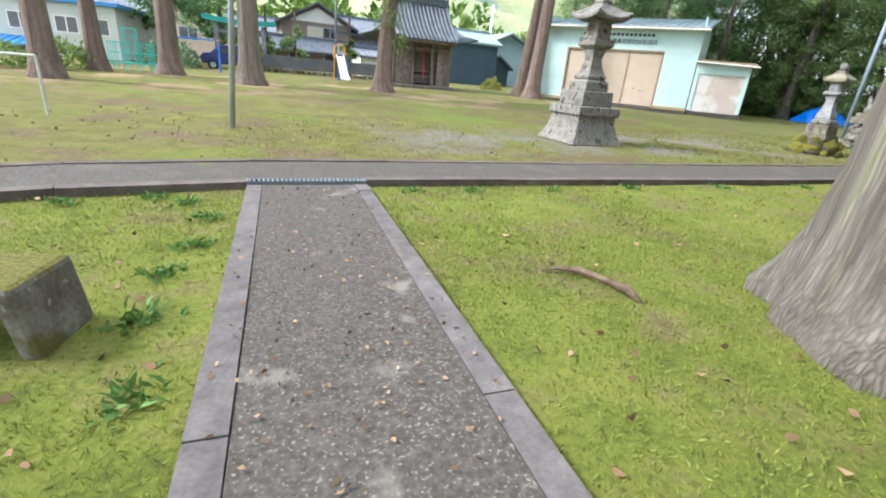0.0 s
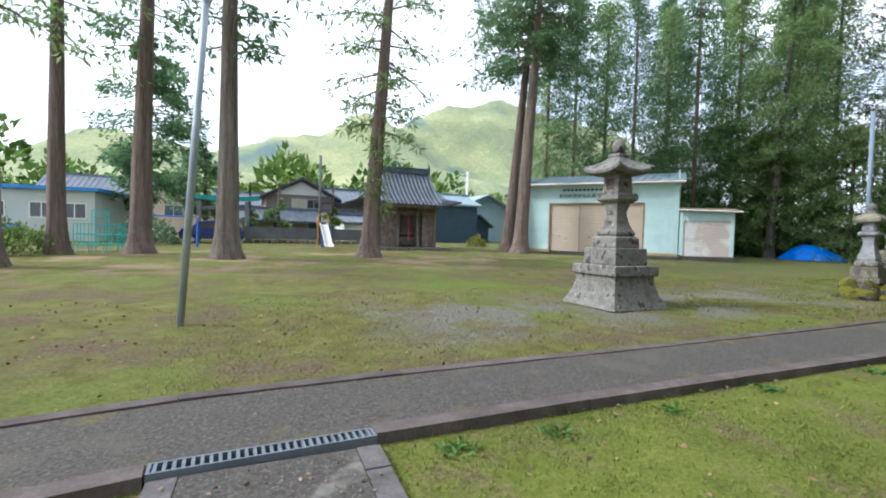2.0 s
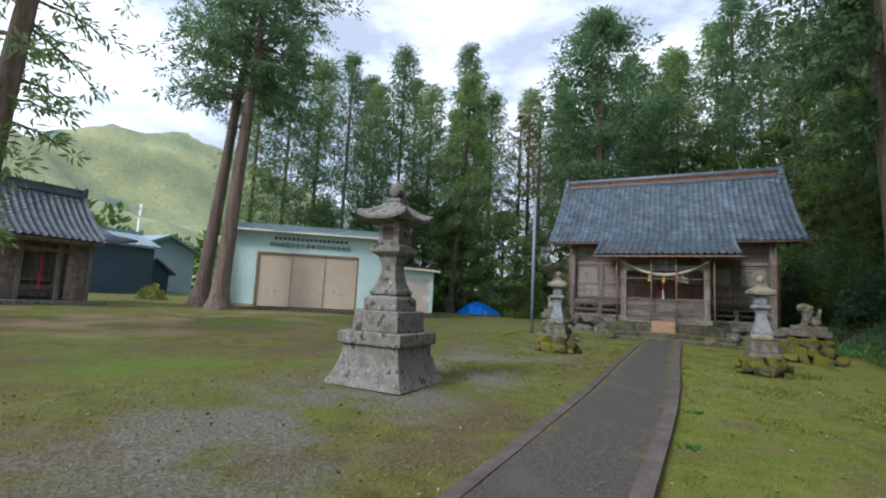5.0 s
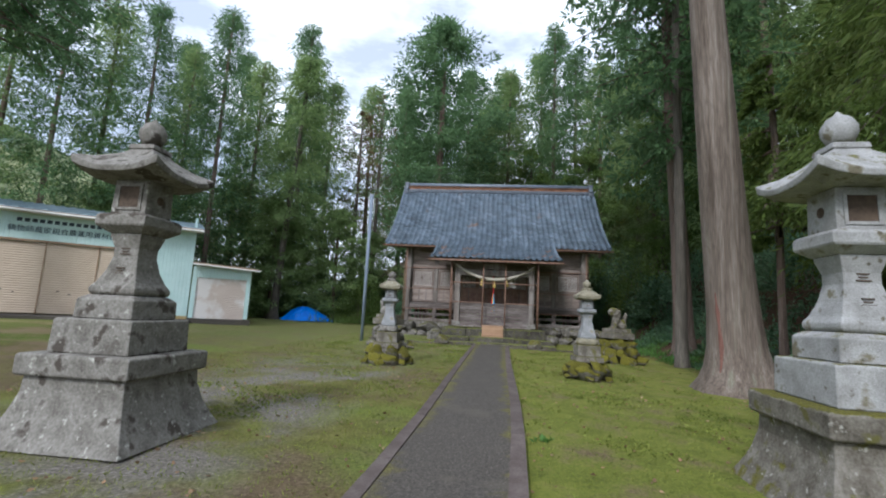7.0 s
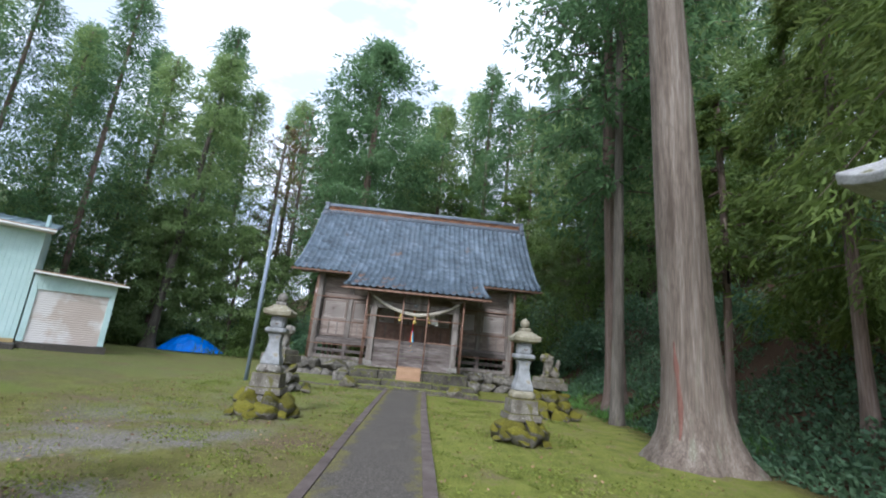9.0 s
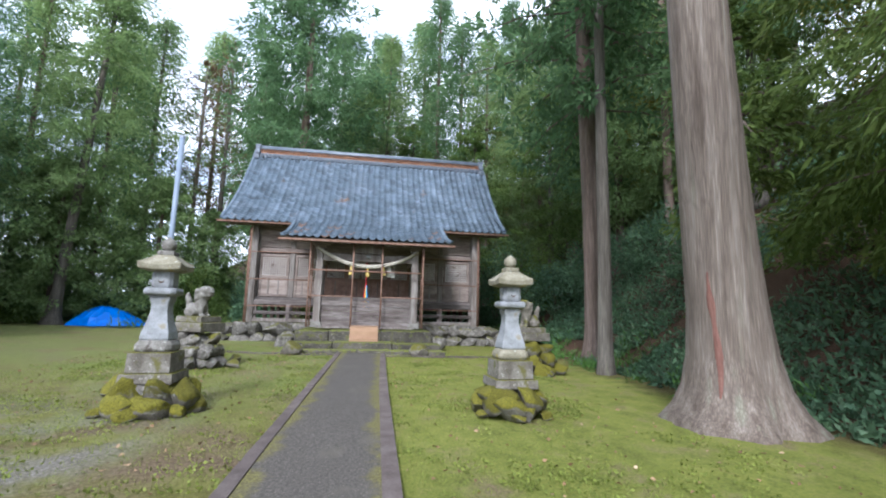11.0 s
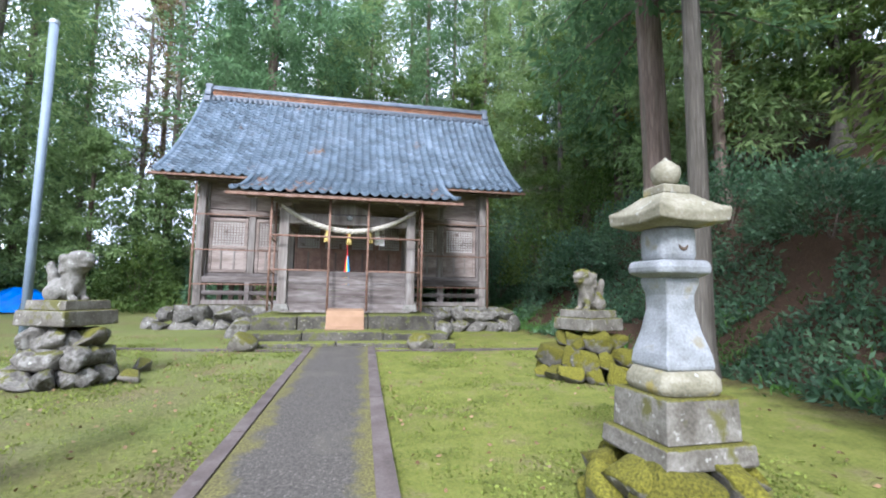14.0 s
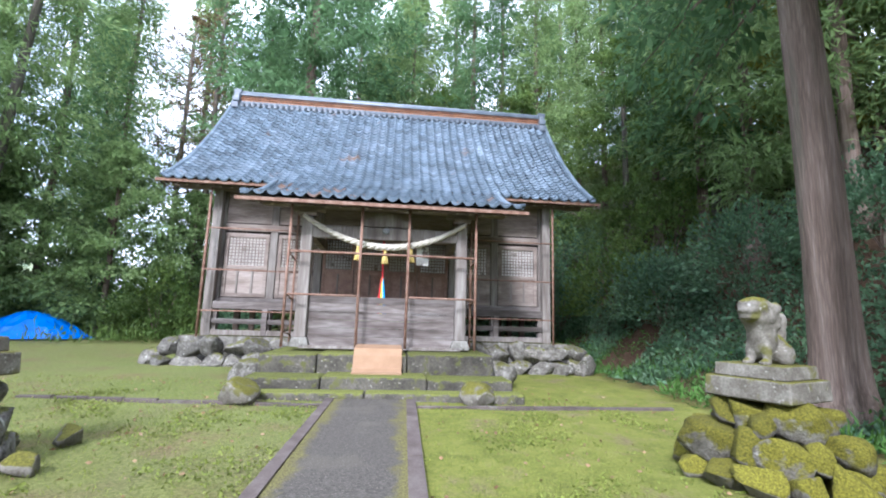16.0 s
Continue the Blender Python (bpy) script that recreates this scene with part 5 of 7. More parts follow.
for sgn in (-1, 1):
    for a, b, n in ((3.22, 4.38, 11), (2.0, 2.98, 9)):
        y0, y1 = sorted((sgn * a, sgn * b))
        lattice(0.3, y0 + 0.1, y1 - 0.1, 2.68, 3.48, n, 9)
        part("screen_paper", boxes((0.345, 0.36, y0, y1, 2.62, 3.54)), M["paper"], hall)
        part("sash", boxes((0.27, 0.33, y0, y0 + 0.1, 1.8, 3.6), (0.27, 0.33, y1 - 0.1, y1, 1.8, 3.6), (0.275, 0.325, y0 + 0.1, y1 - 0.1, 3.49, 3.6), (0.275, 0.325, y0 + 0.1, y1 - 0.1, 2.58, 2.67), (0.275, 0.325, y0 + 0.1, y1 - 0.1, 1.8, 1.9)), M["wood"], hall, bevel=0.006)
        part("panel", boxes((0.31, 0.34, y0 + 0.1, y1 - 0.1, 1.9, 2.58)), M["wood"], hall)
        for k in (1, 2):
            yy = y0 + (y1 - y0) * k / 3
            part("batten", boxes((0.28, 0.31, yy - 0.025, yy + 0.025, 1.9, 2.58)), M["wood_post"], hall)
    y0, y1 = sorted((sgn * 1.98, sgn * 4.4))
    planks(0.3, y0, y1, 3.9, 4.85, 4, M["wood"])
    part("rail", boxes((0.22, 0.3, y0, y1, 3.66, 3.86)), M["wood"], hall, bevel=0.01)
    part("rail", boxes((0.2, 0.3, y0, y1, 1.62, 1.78)), M["wood_grey"], hall, bevel=0.01)
    y0, y1 = sorted((sgn * 1.85, sgn * 4.43))
    part("veranda_edge", boxes((-0.1, 0.02, y0, y1, 1.46, 1.66)), M["wood_grey"], hall, bevel=0.01)
    part("veranda_floor", boxes((0.02, 0.24, y0, y1, 1.58, 1.64)), M["wood_grey"], hall)
    part("skirt_rail", boxes((-0.07, -0.01, y0, y1, 1.06, 1.2)), M["wood_grey"], hall, bevel=0.01)
    part("skirt_sill", boxes((-0.1, 0.04, y0, y1, 0.76, 0.9)), M["wood_post"], hall, bevel=0.01)
    part("skirt_post", boxes((-0.12, 0.0, sgn * 3.1 - 0.07, sgn * 3.1 + 0.07, 0.76, 1.5)), M["wood_grey"], hall, bevel=0.01)
    # end walls
    for i in range(16):
        xx = 0.44 + i * 0.38
        part("plank", boxes((xx, xx + 0.374, sgn * 4.46 - 0.02 + random.uniform(-0.006, 0.006), sgn * 4.46 + 0.02, 1.5, 4.9)), M["wood"], hall)
# gable triangles
for sgn in (-1, 1):
    bm = bmesh.new()
    prof = [(-0.3, 4.9), (8.7, 4.9), (6.4, roof_z(2.0) - 0.25), (4.2, 8.85), (2.0, roof_z(2.0) - 0.25)]
    loft(bm, [[(x, sgn * 4.5 + d, z) for x, z in prof] for d in (-0.05, 0.05)])
    part("gable", bm, M["wood"], hall)
part("back_wall", boxes((6.5, 6.6, -4.45, 4.45, 1.5, 4.9)), M["wood"], hall)
part("room_floor", boxes((0.44, 6.5, -4.42, 4.42, 1.46, 1.58)), M["wood_and_recess_dark"], hall)
part("room_ceiling", boxes((0.44, 6.5, -4.42, 4.42, 4.78, 4.85)), M["wood_and_recess_dark"], hall)
for x in (1.8, 3.6, 5.4):
    for y in (-4.3, -2.2, 0, 2.2, 4.3):
        part("floor_pier", boxes((x - 0.08, x + 0.08, y - 0.08, y + 0.08, 0.74, 1.46)), M["wood_and_recess_dark"], hall)
# lattice doors in the middle bay
for k in range(4):
    y0 = -1.76 + 0.88 * k
    part("door", boxes((0.27, 0.33, y0 + 0.01, y0 + 0.08, 1.85, 3.62), (0.27, 0.33, y0 + 0.8, y0 + 0.87, 1.85, 3.62), (0.275, 0.325, y0 + 0.08, y0 + 0.8, 3.54, 3.62), (0.275, 0.325, y0 + 0.08, y0 + 0.8, 2.55, 2.68), (0.275, 0.325, y0 + 0.08, y0 + 0.8, 1.85, 1.95), (0.3, 0.325, y0 + 0.08, y0 + 0.8, 1.95, 2.55)), M["door_wood"], hall, "lattice door with red-brown lower panels", bevel=0.005)
    lattice(0.29, y0 + 0.08, y0 + 0.8, 2.68, 3.54, 9, 10, "door_lattice")
    part("batten", boxes((0.27, 0.3, y0 + 0.42, y0 + 0.46, 1.95, 2.55)), M["wood_post"], hall)
    part("screen_paper", boxes((0.34, 0.36, y0 + 0.1, y0 + 0.8, 2.68, 3.5)), M["paper"], hall)
part("transom", boxes((0.28, 0.34, -1.8, 1.8, 3.64, 4.85)), M["wood"], hall)
part("threshold", boxes((0.1, 0.34, -1.8, 1.8, 1.6, 1.84)), M["wood_grey"], hall)
part("paper_notice", boxes((-2.52, -2.51, -1.0, -0.72, 2.6, 3.05)), M["paper"], hall, "pale paper notice hung by the doors")

# rusty snow-guard pipes
def pipe(*pts, r=0.026):
    return part("guard_pipe", tube(pts, r, 8), M["rust"], hall, smooth=True)


for y in (0.52, -0.51, 2.02, -2.0):
    pipe((-3.28, y, 0.68), (-3.28, y, 3.82), r=0.03)
pipe((-3.25, 2.02, 2.74), (-3.25, -2.0, 2.74))
pipe((-3.25, 2.02, 1.8), (-3.25, 0.52, 1.8), r=0.022)
pipe((-3.25, -0.51, 1.8), (-3.25, -2.0, 1.8), r=0.022)
for sgn in (-1, 1):
    pipe((-0.5, sgn * 4.62, 0.72), (-0.5, sgn * 4.62, 4.7), r=0.03)
    pipe((0.1, sgn * 4.8, 0.72), (0.1, sgn * 4.8, 4.7))
    pipe((-2.4, sgn * 2.02, 0.68), (-2.4, sgn * 2.02, 3.8))
    for z in (1.4, 2.48, 3.6):
        pipe((-0.5, sgn * 4.62, z), (-0.55, sgn * 2.1, z), r=0.02)
        pipe((-0.5, sgn * 4.62, z), (0.1, sgn * 4.8, z), r=0.02)
    for z in (1.0, 1.8, 2.72):
        pipe((-3.25, sgn * 2.02, z), (-2.4, sgn * 2.02, z - 0.1), r=0.018)

# tan board over the step
bm = bmesh.new()
loft(bm, [[(x, -0.44, z), (x, 0.5, z), (x, 0.5, z - 0.025), (x, -0.44, z - 0.025)] for x, z in ((-3.1, 0.76), (-3.9, 0.72), (-4.02, 0.58), (-4.12, 0.34), (-4.3, 0.29), (-4.45, 0.28))])
tagged(part("mat", bm, M["mat"]), "tan board laid over the stone step", "mat").matrix_world = pose(HX, HY, HZ) @ HALL_SCALE

# sacred rope with tassels
rope = thing("shimenawa", HX - 2.68, HY, HZ, "thick twisted pale straw rope hung across the porch", "rope")
rope.matrix_world = rope.matrix_world @ HALL_SCALE
for k in range(3):
    pts, rad = [], []
    for i in range(61):
        u = -1 + i / 30
        y = 1.82 * u
        z = 3.58 - 0.64 * (1 - u * u) + (0.03 if u > 0 else 0) * u
        r = 0.028 + 0.018 * (1 - u * u)
        a = i * 0.95 + k * 2.094
        pts.append((r * 0.9 * math.cos(a), y, z + r * 0.9 * math.sin(a)))
        rad.append(r)
    part("strand", tube(pts, rad, 7), M["rope"], rope, smooth=True)
for y, dz in ((0.6, 0.06), (0.0, 0.0), (-0.58, 0.06)):
    ob = part("tassel", lathe([(0.015, 0.0), (0.035, -0.03), (0.03, -0.08), (0.06, -0.2), (0.085, -0.34), (0.0, -0.33)], 14), M["straw"], rope, "yellow straw tassel")
    ob.matrix_basis = pose(0, y, 2.9 + dz)
bell = thing("bell_cord", HX - 2.1, HY + 0.05, HZ, "red bell cord ending in red, yellow and blue ribbons", "bell rope")
part("cord", tube([(0, 0, 3.4), (0.01, 0.01, 2.9), (0, -0.01, 2.3)], 0.022, 8), M["red"], bell)
for mt, y, nm in (("red", 0.035, "red ribbon"), ("yellow", 0.0, "yellow ribbon"), ("blue_cloth", -0.04, "blue ribbon")):
    part("ribbon", tube([(0.01 * y, y * 0.4, 2.35), (0, y * 1.4, 1.9), (0, y * 2.2, 1.38)], [0.02, 0.036, 0.048], 6), M[mt], bell, nm)

# ---- boulders, guardian statues ----


def boulder_ring(x, y, r, top, n, mat, seed, label, group):
    """Broad mossy rocks packed tight under a plinth, each a thing of its own, with small ones at their feet."""
    rr = random.Random(seed)
    for k in range(n):
        a = 2 * math.pi * (k + rr.uniform(-0.15, 0.15)) / n + 0.3
        small = k % 3 == 2
        s = rr.uniform(0.1, 0.14) if small else rr.uniform(0.2, 0.24)
        far = r + (0.2 if small else 0.09 if k % 2 else 0.0)
        ob = part("boulder", rock_mesh(seed + k, s * 1.0, s * 1.2, s * (0.7 if small else 0.95), 0.3), mat, smooth=True)
        px, py = x + math.cos(a) * far, y + math.sin(a) * far
        ob.matrix_world = pose(px, py, ground_z(px, py) + (s * 0.3 if small else top - s * 0.98 - (0.14 if k % 2 else 0.0)), rr.uniform(-12, 12), rr.uniform(-12, 12), math.degrees(a))
        tagged(ob, label, "boulder", group)
    core = part("boulder", rock_mesh(seed + 50, r * 0.95, r * 0.95, top * 0.55), M["rock"], smooth=True)
    core.matrix_world = pose(x, y, ground_z(x, y) + top * 0.4)
    tagged(core, label, "boulder", group)


boulder_ring(15.52, 3.73, 0.36, 0.49, 18, M["rock_moss"], 101, "mossy boulder wedged under a stone lantern", "lantern boulders")
boulder_ring(15.6, 8.9, 0.38, 0.49, 18, M["rock_moss"], 131, "mossy boulder wedged under a stone lantern", "lantern boulders")


def statue_mesh(flip):
    """A seated guardian beast in one skin, facing -x."""
    bm = bmesh.new()

    def ball(x, y, z, sx, sy, sz):
        bmesh.ops.create_icosphere(bm, subdivisions=3, radius=1, matrix=Matrix.LocRotScale((x, y * flip, z), None, (sx, sy, sz)))

    ball(0.18, 0, 0.2, 0.26, 0.19, 0.2)
    ball(-0.02, 0, 0.36, 0.17, 0.17, 0.3)
    ball(-0.06, 0, 0.52, 0.15, 0.17, 0.17)
    ball(-0.08, 0, 0.62, 0.2, 0.21, 0.17)
    ball(-0.14, 0, 0.74, 0.2, 0.19, 0.13)
    ball(-0.29, 0, 0.69, 0.09, 0.13, 0.06)
    ball(-0.28, 0, 0.6, 0.08, 0.11, 0.04)
    ball(-0.27, 0.07, 0.79, 0.05, 0.05, 0.04)
    ball(-0.27, -0.07, 0.79, 0.05, 0.05, 0.04)
    ball(-0.02, 0.19, 0.72, 0.09, 0.05, 0.08)
    ball(-0.02, -0.19, 0.72, 0.09, 0.05, 0.08)
    for k in range(9):
        a = -1.9 + 3.8 * k / 8
        ball(0.06 + 0.04 * math.cos(a * 2), 0.17 * math.sin(a), 0.56 + 0.16 * math.cos(a), 0.06, 0.055, 0.06)
    ball(-0.12, 0.1, 0.16, 0.055, 0.055, 0.18)
    ball(-0.12, -0.1, 0.16, 0.055, 0.055, 0.18)
    ball(-0.18, 0.1, 0.04, 0.09, 0.065, 0.05)
    ball(-0.18, -0.1, 0.04, 0.09, 0.065, 0.05)
    ball(0.2, 0.15, 0.14, 0.18, 0.09, 0.15)
    ball(0.2, -0.15, 0.14, 0.18, 0.09, 0.15)
    ball(0.38, 0, 0.4, 0.07, 0.1, 0.18)
    ball(0.42, 0.03, 0.56, 0.06, 0.07, 0.13)
    ball(0.42, -0.09, 0.42, 0.05, 0.06, 0.1)
    return bm


def guardian(x, y, label, mat, rock, flip, seed, spread, rz):
    gz = ground_z(x, y)
    rr = random.Random(seed)
    for ring, n, z, s in ((0.86, 14, 0.08, 0.24), (0.66, 11, 0.34, 0.27), (0.45, 8, 0.6, 0.27)):
        for k in range(n):
            a = 2 * math.pi * (k + rr.uniform(-0.2, 0.2)) / n + z
            q = s * rr.uniform(0.8, 1.15) * (0.6 + 0.4 * spread)
            ob = part("boulder", rock_mesh(seed + k + int(z * 90), q * 1.1, q * 0.95, q * 0.85, 0.34), rock if rr.random() < 0.9 else M["stone_mossy"], smooth=True)
            ob.matrix_world = pose(x + spread * ring * math.cos(a), y + spread * ring * math.sin(a), gz + z, rr.uniform(-20, 20), rr.uniform(-20, 20), rr.uniform(0, 360))
            tagged(ob, "boulder piled under a stone guardian beast", "boulder", "guardian boulders")
    core = part("boulder", rock_mesh(seed + 77, 0.62, 0.62, 0.45), rock, smooth=True)
    core.matrix_world = pose(x, y, gz + 0.42)
    tagged(core, "large boulder at the heart of the pile", "boulder", "guardian boulders")
    t = thing("statue_plinth", x, y, gz, "two stacked stone slabs on piled boulders", "plinth", rz=rz)
    part("lower_slab", square_stack([(0.42, 0.8), (0.43, 0.82), (0.42, 1.02)]), M["stone_mossy"], t, bevel=0.02)
    part("upper_slab", square_stack([(0.34, 1.02), (0.35, 1.03), (0.34, 1.16)]), M["stone_mossy"], t, bevel=0.02)
    bm = statue_mesh(flip)
    for v in bm.verts:
        v.co *= 0.86
        v.co.z += 1.14
    ob = part("guardian_statue", bm, mat)
    md = ob.modifiers.new("skin", "REMESH")
    md.mode, md.voxel_size, md.use_smooth_shade = "VOXEL", 0.022, True
    ob.matrix_world = pose(x, y, gz, 0, 0, rz)
    tagged(ob, label, "statue", "guardian statues")


guardian(20.3, 9.98, "grey stone lion-dog seated with a raised mossy tail", M["stone"], M["rock"], 1, 200, 0.62, 68)
guardian(20.2, 1.75, "grey stone lion-dog seated on mossy slabs", M["stone_mossy"], M["rock_moss"], -1, 260, 0.85, -68)

for x, y, s in ((23.75, 8.35, 0.34), (23.95, 4.15, 0.32), (21.2, 9.3, 0.17), (20.3, 9.1, 0.15)):
    ob = part("boulder", rock_mesh(int(x * 10), s, s * 0.95, s * 0.85), M["stone_mossy"], smooth=True)
    ob.matrix_world = pose(x, y, ground_z(x, y) + s * 0.35, 0, 0, x * 40)
    tagged(ob, "round lichened boulder set in the turf before the hall", "boulder", "path end boulders")

# old drain block upturned in the moss beside the short walk
bm = bmesh.new()
prof = [(-0.3, 0.0), (-0.24, 0.38), (0.24, 0.38), (0.3, 0.0), (0.2, 0.0), (0.15, 0.28), (-0.15, 0.28), (-0.2, 0.0)]
loft(bm, [[(u, v, z) for u, z in prof] for v in (-0.21, 0.21)])
ob = part("drain_block", bm, M["stone_mossy"], bevel=0.03)
ob.matrix_world = pose(-0.764, 3.295, ground_z(-0.8, 3.2) - 0.02, 0, 0, -15)
tagged(ob, "mossy concrete channel block lying upturned in the moss", "concrete block")

# surface root
ob = part("root", tube([(2.4, 3.42, 0.0), (2.55, 3.38, 0.03), (2.7, 3.26, 0.05), (2.78, 3.08, 0.045), (2.84, 2.92, 0.04), (2.86, 2.76, -0.02)], [0.006, 0.014, 0.03, 0.022, 0.036, 0.016], 8), M["dead_branch"], smooth=True)
tagged(ob, "dead brown branch lying half sunk in the moss", "branch")

# ---- poles ----
p = thing("lamp_pole", 0.13, 10.6, ground_z(0, 10.6), "slim grey galvanised pole standing in the turf", "pole")
part("pole_tube", tube([(0, 0, -0.1), (0.34, -0.1, 5.5)], 0.052, 12), M["steel"], p, smooth=True)
part("band", tube([(0.29, -0.085, 4.6), (0.295, -0.087, 4.68)], 0.062, 12), M["steel"], p)
p = thing("lamp_pole", 21.7, 11.37, ground_z(21.7, 11.4), "tall pale blue-grey steel pole beside the hall", "pole")
part("pole_tube", tube([(0, 0, -0.1), (0.0, 0, 6.05)], 0.068, 12), M["blue_steel"], p, smooth=True)
part("cap", tube([(0, 0, 6.05), (0, 0, 6.11)], 0.078, 12), M["steel"], p)
p = thing("utility_pole", 6.3, 34.5, 0.7, "grey utility pole behind the slide", "pole")
part("pole_shaft", tube([(0, 0, -0.3), (0, 0, 6.0)], 0.09, 10), M["block_wall"], p, smooth=True)
p = thing("utility_pole", 27.0, 52, 0.8, "white utility pole with crossarms among the houses", "pole")
part("pole_shaft", tube([(0, 0, -0.3), (0, 0, 8.6)], 0.14, 10), M["plaster"], p, smooth=True)
for z in (7.4, 8.2):
    part("crossarm", boxes((-0.8, 0.8, -0.05, 0.05, z, z + 0.1)), M["plaster"], p)

# low pipe fence at the west edge
f = thing("pipe_fence", 0, 0, 0, "thin pale green pipe fence at the yard's edge", "fence")
FP = [(-2.91, 11.3), (-4.7, 11.6), (-6.5, 11.9), (-8.3, 12.2)]
for x, y in FP:
    part("post", tube([(x, y, ground_z(x, y) - 0.1), (x, y, ground_z(x, y) + 1.0)], 0.025, 8), M["sage_wall"], f)
part("top_rail", tube([(x, y, ground_z(x, y) + 1.0) for x, y in FP], 0.025, 8), M["sage_wall"], f)

# blue tarpaulin heap
bm = bmesh.new()
rings = []
for k, (s, z) in enumerate(((1.0, 0.0), (0.93, 0.12), (0.74, 0.4), (0.5, 0.68), (0.24, 0.88), (0.06, 0.95))):
    ring = []
    for i in range(28):
        a = 2 * math.pi * i / 28
        q = 1 + 0.12 * noise.noise((math.cos(a) * 2, math.sin(a) * 2, k * 0.6)) + 0.06 * math.sin(a * 7 + k)
        ring.append((1.1 * s * q * math.cos(a), 1.75 * s * q * math.sin(a) + 0.3 * (1 - s), max(0, z + 0.08 * noise.noise((math.cos(a) * 3, math.sin(a) * 3, 9 + k)) * (1 if k else 0))))
    rings.append(ring)
loft(bm, rings)
ob = part("tarpaulin", bm, M["tarp"])
ob.matrix_world = pose(34.3, 19.0, ground_z(34.3, 19.0) + 0.02, 0, 0, 20)
tagged(ob, "bright blue tarpaulin draped over a low heap", "tarpaulin")

# ---- storehouse ----
GA = -53.3
store = thing("storehouse", 18.59, 27.8, 0.7, "mint green steel storehouse with beige shutters and a sheet roof", "storehouse", rz=GA)


def ribbed(bm, x0, x1, y, z0, z1, pitch=0.16, depth=0.014):
    """Vertical ribbed steel siding in one skin, facing -y."""
    n = max(1, round((x1 - x0) / pitch))
    w = (x1 - x0) / n
    plan = []
    for i in range(n):
        a = x0 + i * w
        plan += [(a, y), (a + 0.018, y), (a + 0.026, y - depth), (a + w - 0.008, y - depth)]
    plan += [(x1, y), (x1, y + 0.05), (x0, y + 0.05)]
    loft(bm, [[(p, q, z) for p, q in plan] for z in (z0, z1)])


def slatted(x0, x1, y, z0, z1, n):
    """A roller shutter in one skin."""
    h = (z1 - z0) / n
    prof = []
    for i in range(n):
        z = z0 + i * h
        prof += [(y, z), (y - 0.012, z + 0.25 * h), (y - 0.012, z + 0.75 * h)]
    prof += [(y, z1), (y + 0.04, z1), (y + 0.04, z0)]
    bm = bmesh.new()
    loft(bm, [[(x, p, q) for p, q in prof] for x in (x0, x1)])
    return bm


for xa, xb, za in ((0.0, 1.5, 0.12), (7.05, 8.9, 0.12), (1.5, 7.05, 3.05)):
    bm = bmesh.new()
    ribbed(bm, xa, xb, 0.0, za, 4.2)
    part("front_wall", bm, M["mint"], store)
part("side_wall", boxes((0.0, 0.1, 0.05, 7.0, 0.1, 4.9)), M["mint"], store)
part("side_wall", boxes((8.8, 8.9, 0.05, 7.0, 0.1, 4.9)), M["mint"], store)
part("back_wall", boxes((0.0, 8.9, 7.0, 7.1, 0.1, 4.9)), M["mint"], store)
part("corner_trim", boxes((1.44, 1.53, -0.03, 0.06, 0.0, 3.08)), M["fascia"], store)
part("corner_trim", boxes((7.02, 7.11, -0.03, 0.06, 0.0, 3.08)), M["fascia"], store)
part("lintel", boxes((1.53, 7.02, -0.03, 0.06, 3.0, 3.09)), M["fascia"], store)
for k in range(3):
    x0 = 1.55 + k * 1.83
    part("shutter", slatted(x0, x0 + 1.8, 0.07, 0.02, 2.98, 30), M["shutter"], store, "beige roller shutter")
    for hx in (0.55, 0.95):
        part("handle", boxes((x0 + hx, x0 + hx + 0.1, 0.045, 0.065, 0.95 - 0.1 * (hx > 0.6), 0.985 - 0.1 * (hx > 0.6))), M["black_steel"], store)
    if k:
        part("mullion", boxes((x0 - 0.03, x0, 0.02, 0.1, 0.0, 3.0)), M["fascia"], store)
# sheet roof rising to the back, with standing ribs and a stained fascia
bm = bmesh.new()
loft(bm, [[(x, -0.5, 4.32), (x, 7.4, 5.75), (x, 7.4, 5.68), (x, -0.5, 4.25)] for x in (-0.35, 9.2)])
part("roof", bm, M["sheet_roof"], store)
for k in range(22):
    x = -0.3 + k * 0.45
    bm = bmesh.new()
    loft(bm, [[(x + d, -0.5, 4.32), (x + d, 7.4, 5.75), (x + d, 7.4, 5.8), (x + d, -0.5, 4.37)] for d in (0, 0.04)])
    part("roof_rib", bm, M["sheet_roof"], store)
part("fascia", boxes((-0.35, 9.2, -0.53, -0.49, 4.18, 4.3)), M["fascia"], store, bevel=0.01)
part("soffit", boxes((-0.3, 9.15, -0.48, 0.0, 4.17, 4.22)), M["plaster"], store)
part("gutter", tube([(-0.35, -0.57, 4.22), (9.2, -0.57, 4.2)], 0.05, 8), M["plaster"], store)
part("plinth", boxes((-0.1, 1.5, -0.06, 0.3, -0.25, 0.12)), M["ochre"], store)
part("plinth", boxes((7.06, 8.9, -0.06, 0.3, -0.25, 0.12)), M["ochre"], store)
part("apron", boxes((-0.6, 9.0, -1.3, 0.3, -0.4, -0.02)), M["path_dark"], store, bevel=0.02)
bm = bmesh.new()
ribbed(bm, 8.95, 11.6, 0.0, 2.02, 2.55)
part("annex_head", bm, M["mint"], store)
for xa, xb in ((8.95, 9.15), (11.4, 11.6)):
    bm = bmesh.new()
    ribbed(bm, xa, xb, 0.0, 0.05, 2.02)
    part("annex_jamb", bm, M["mint"], store)
part("annex_side", boxes((11.52, 11.6, 0.05, 4.5, 0.05, 2.5)), M["black_steel"], store)
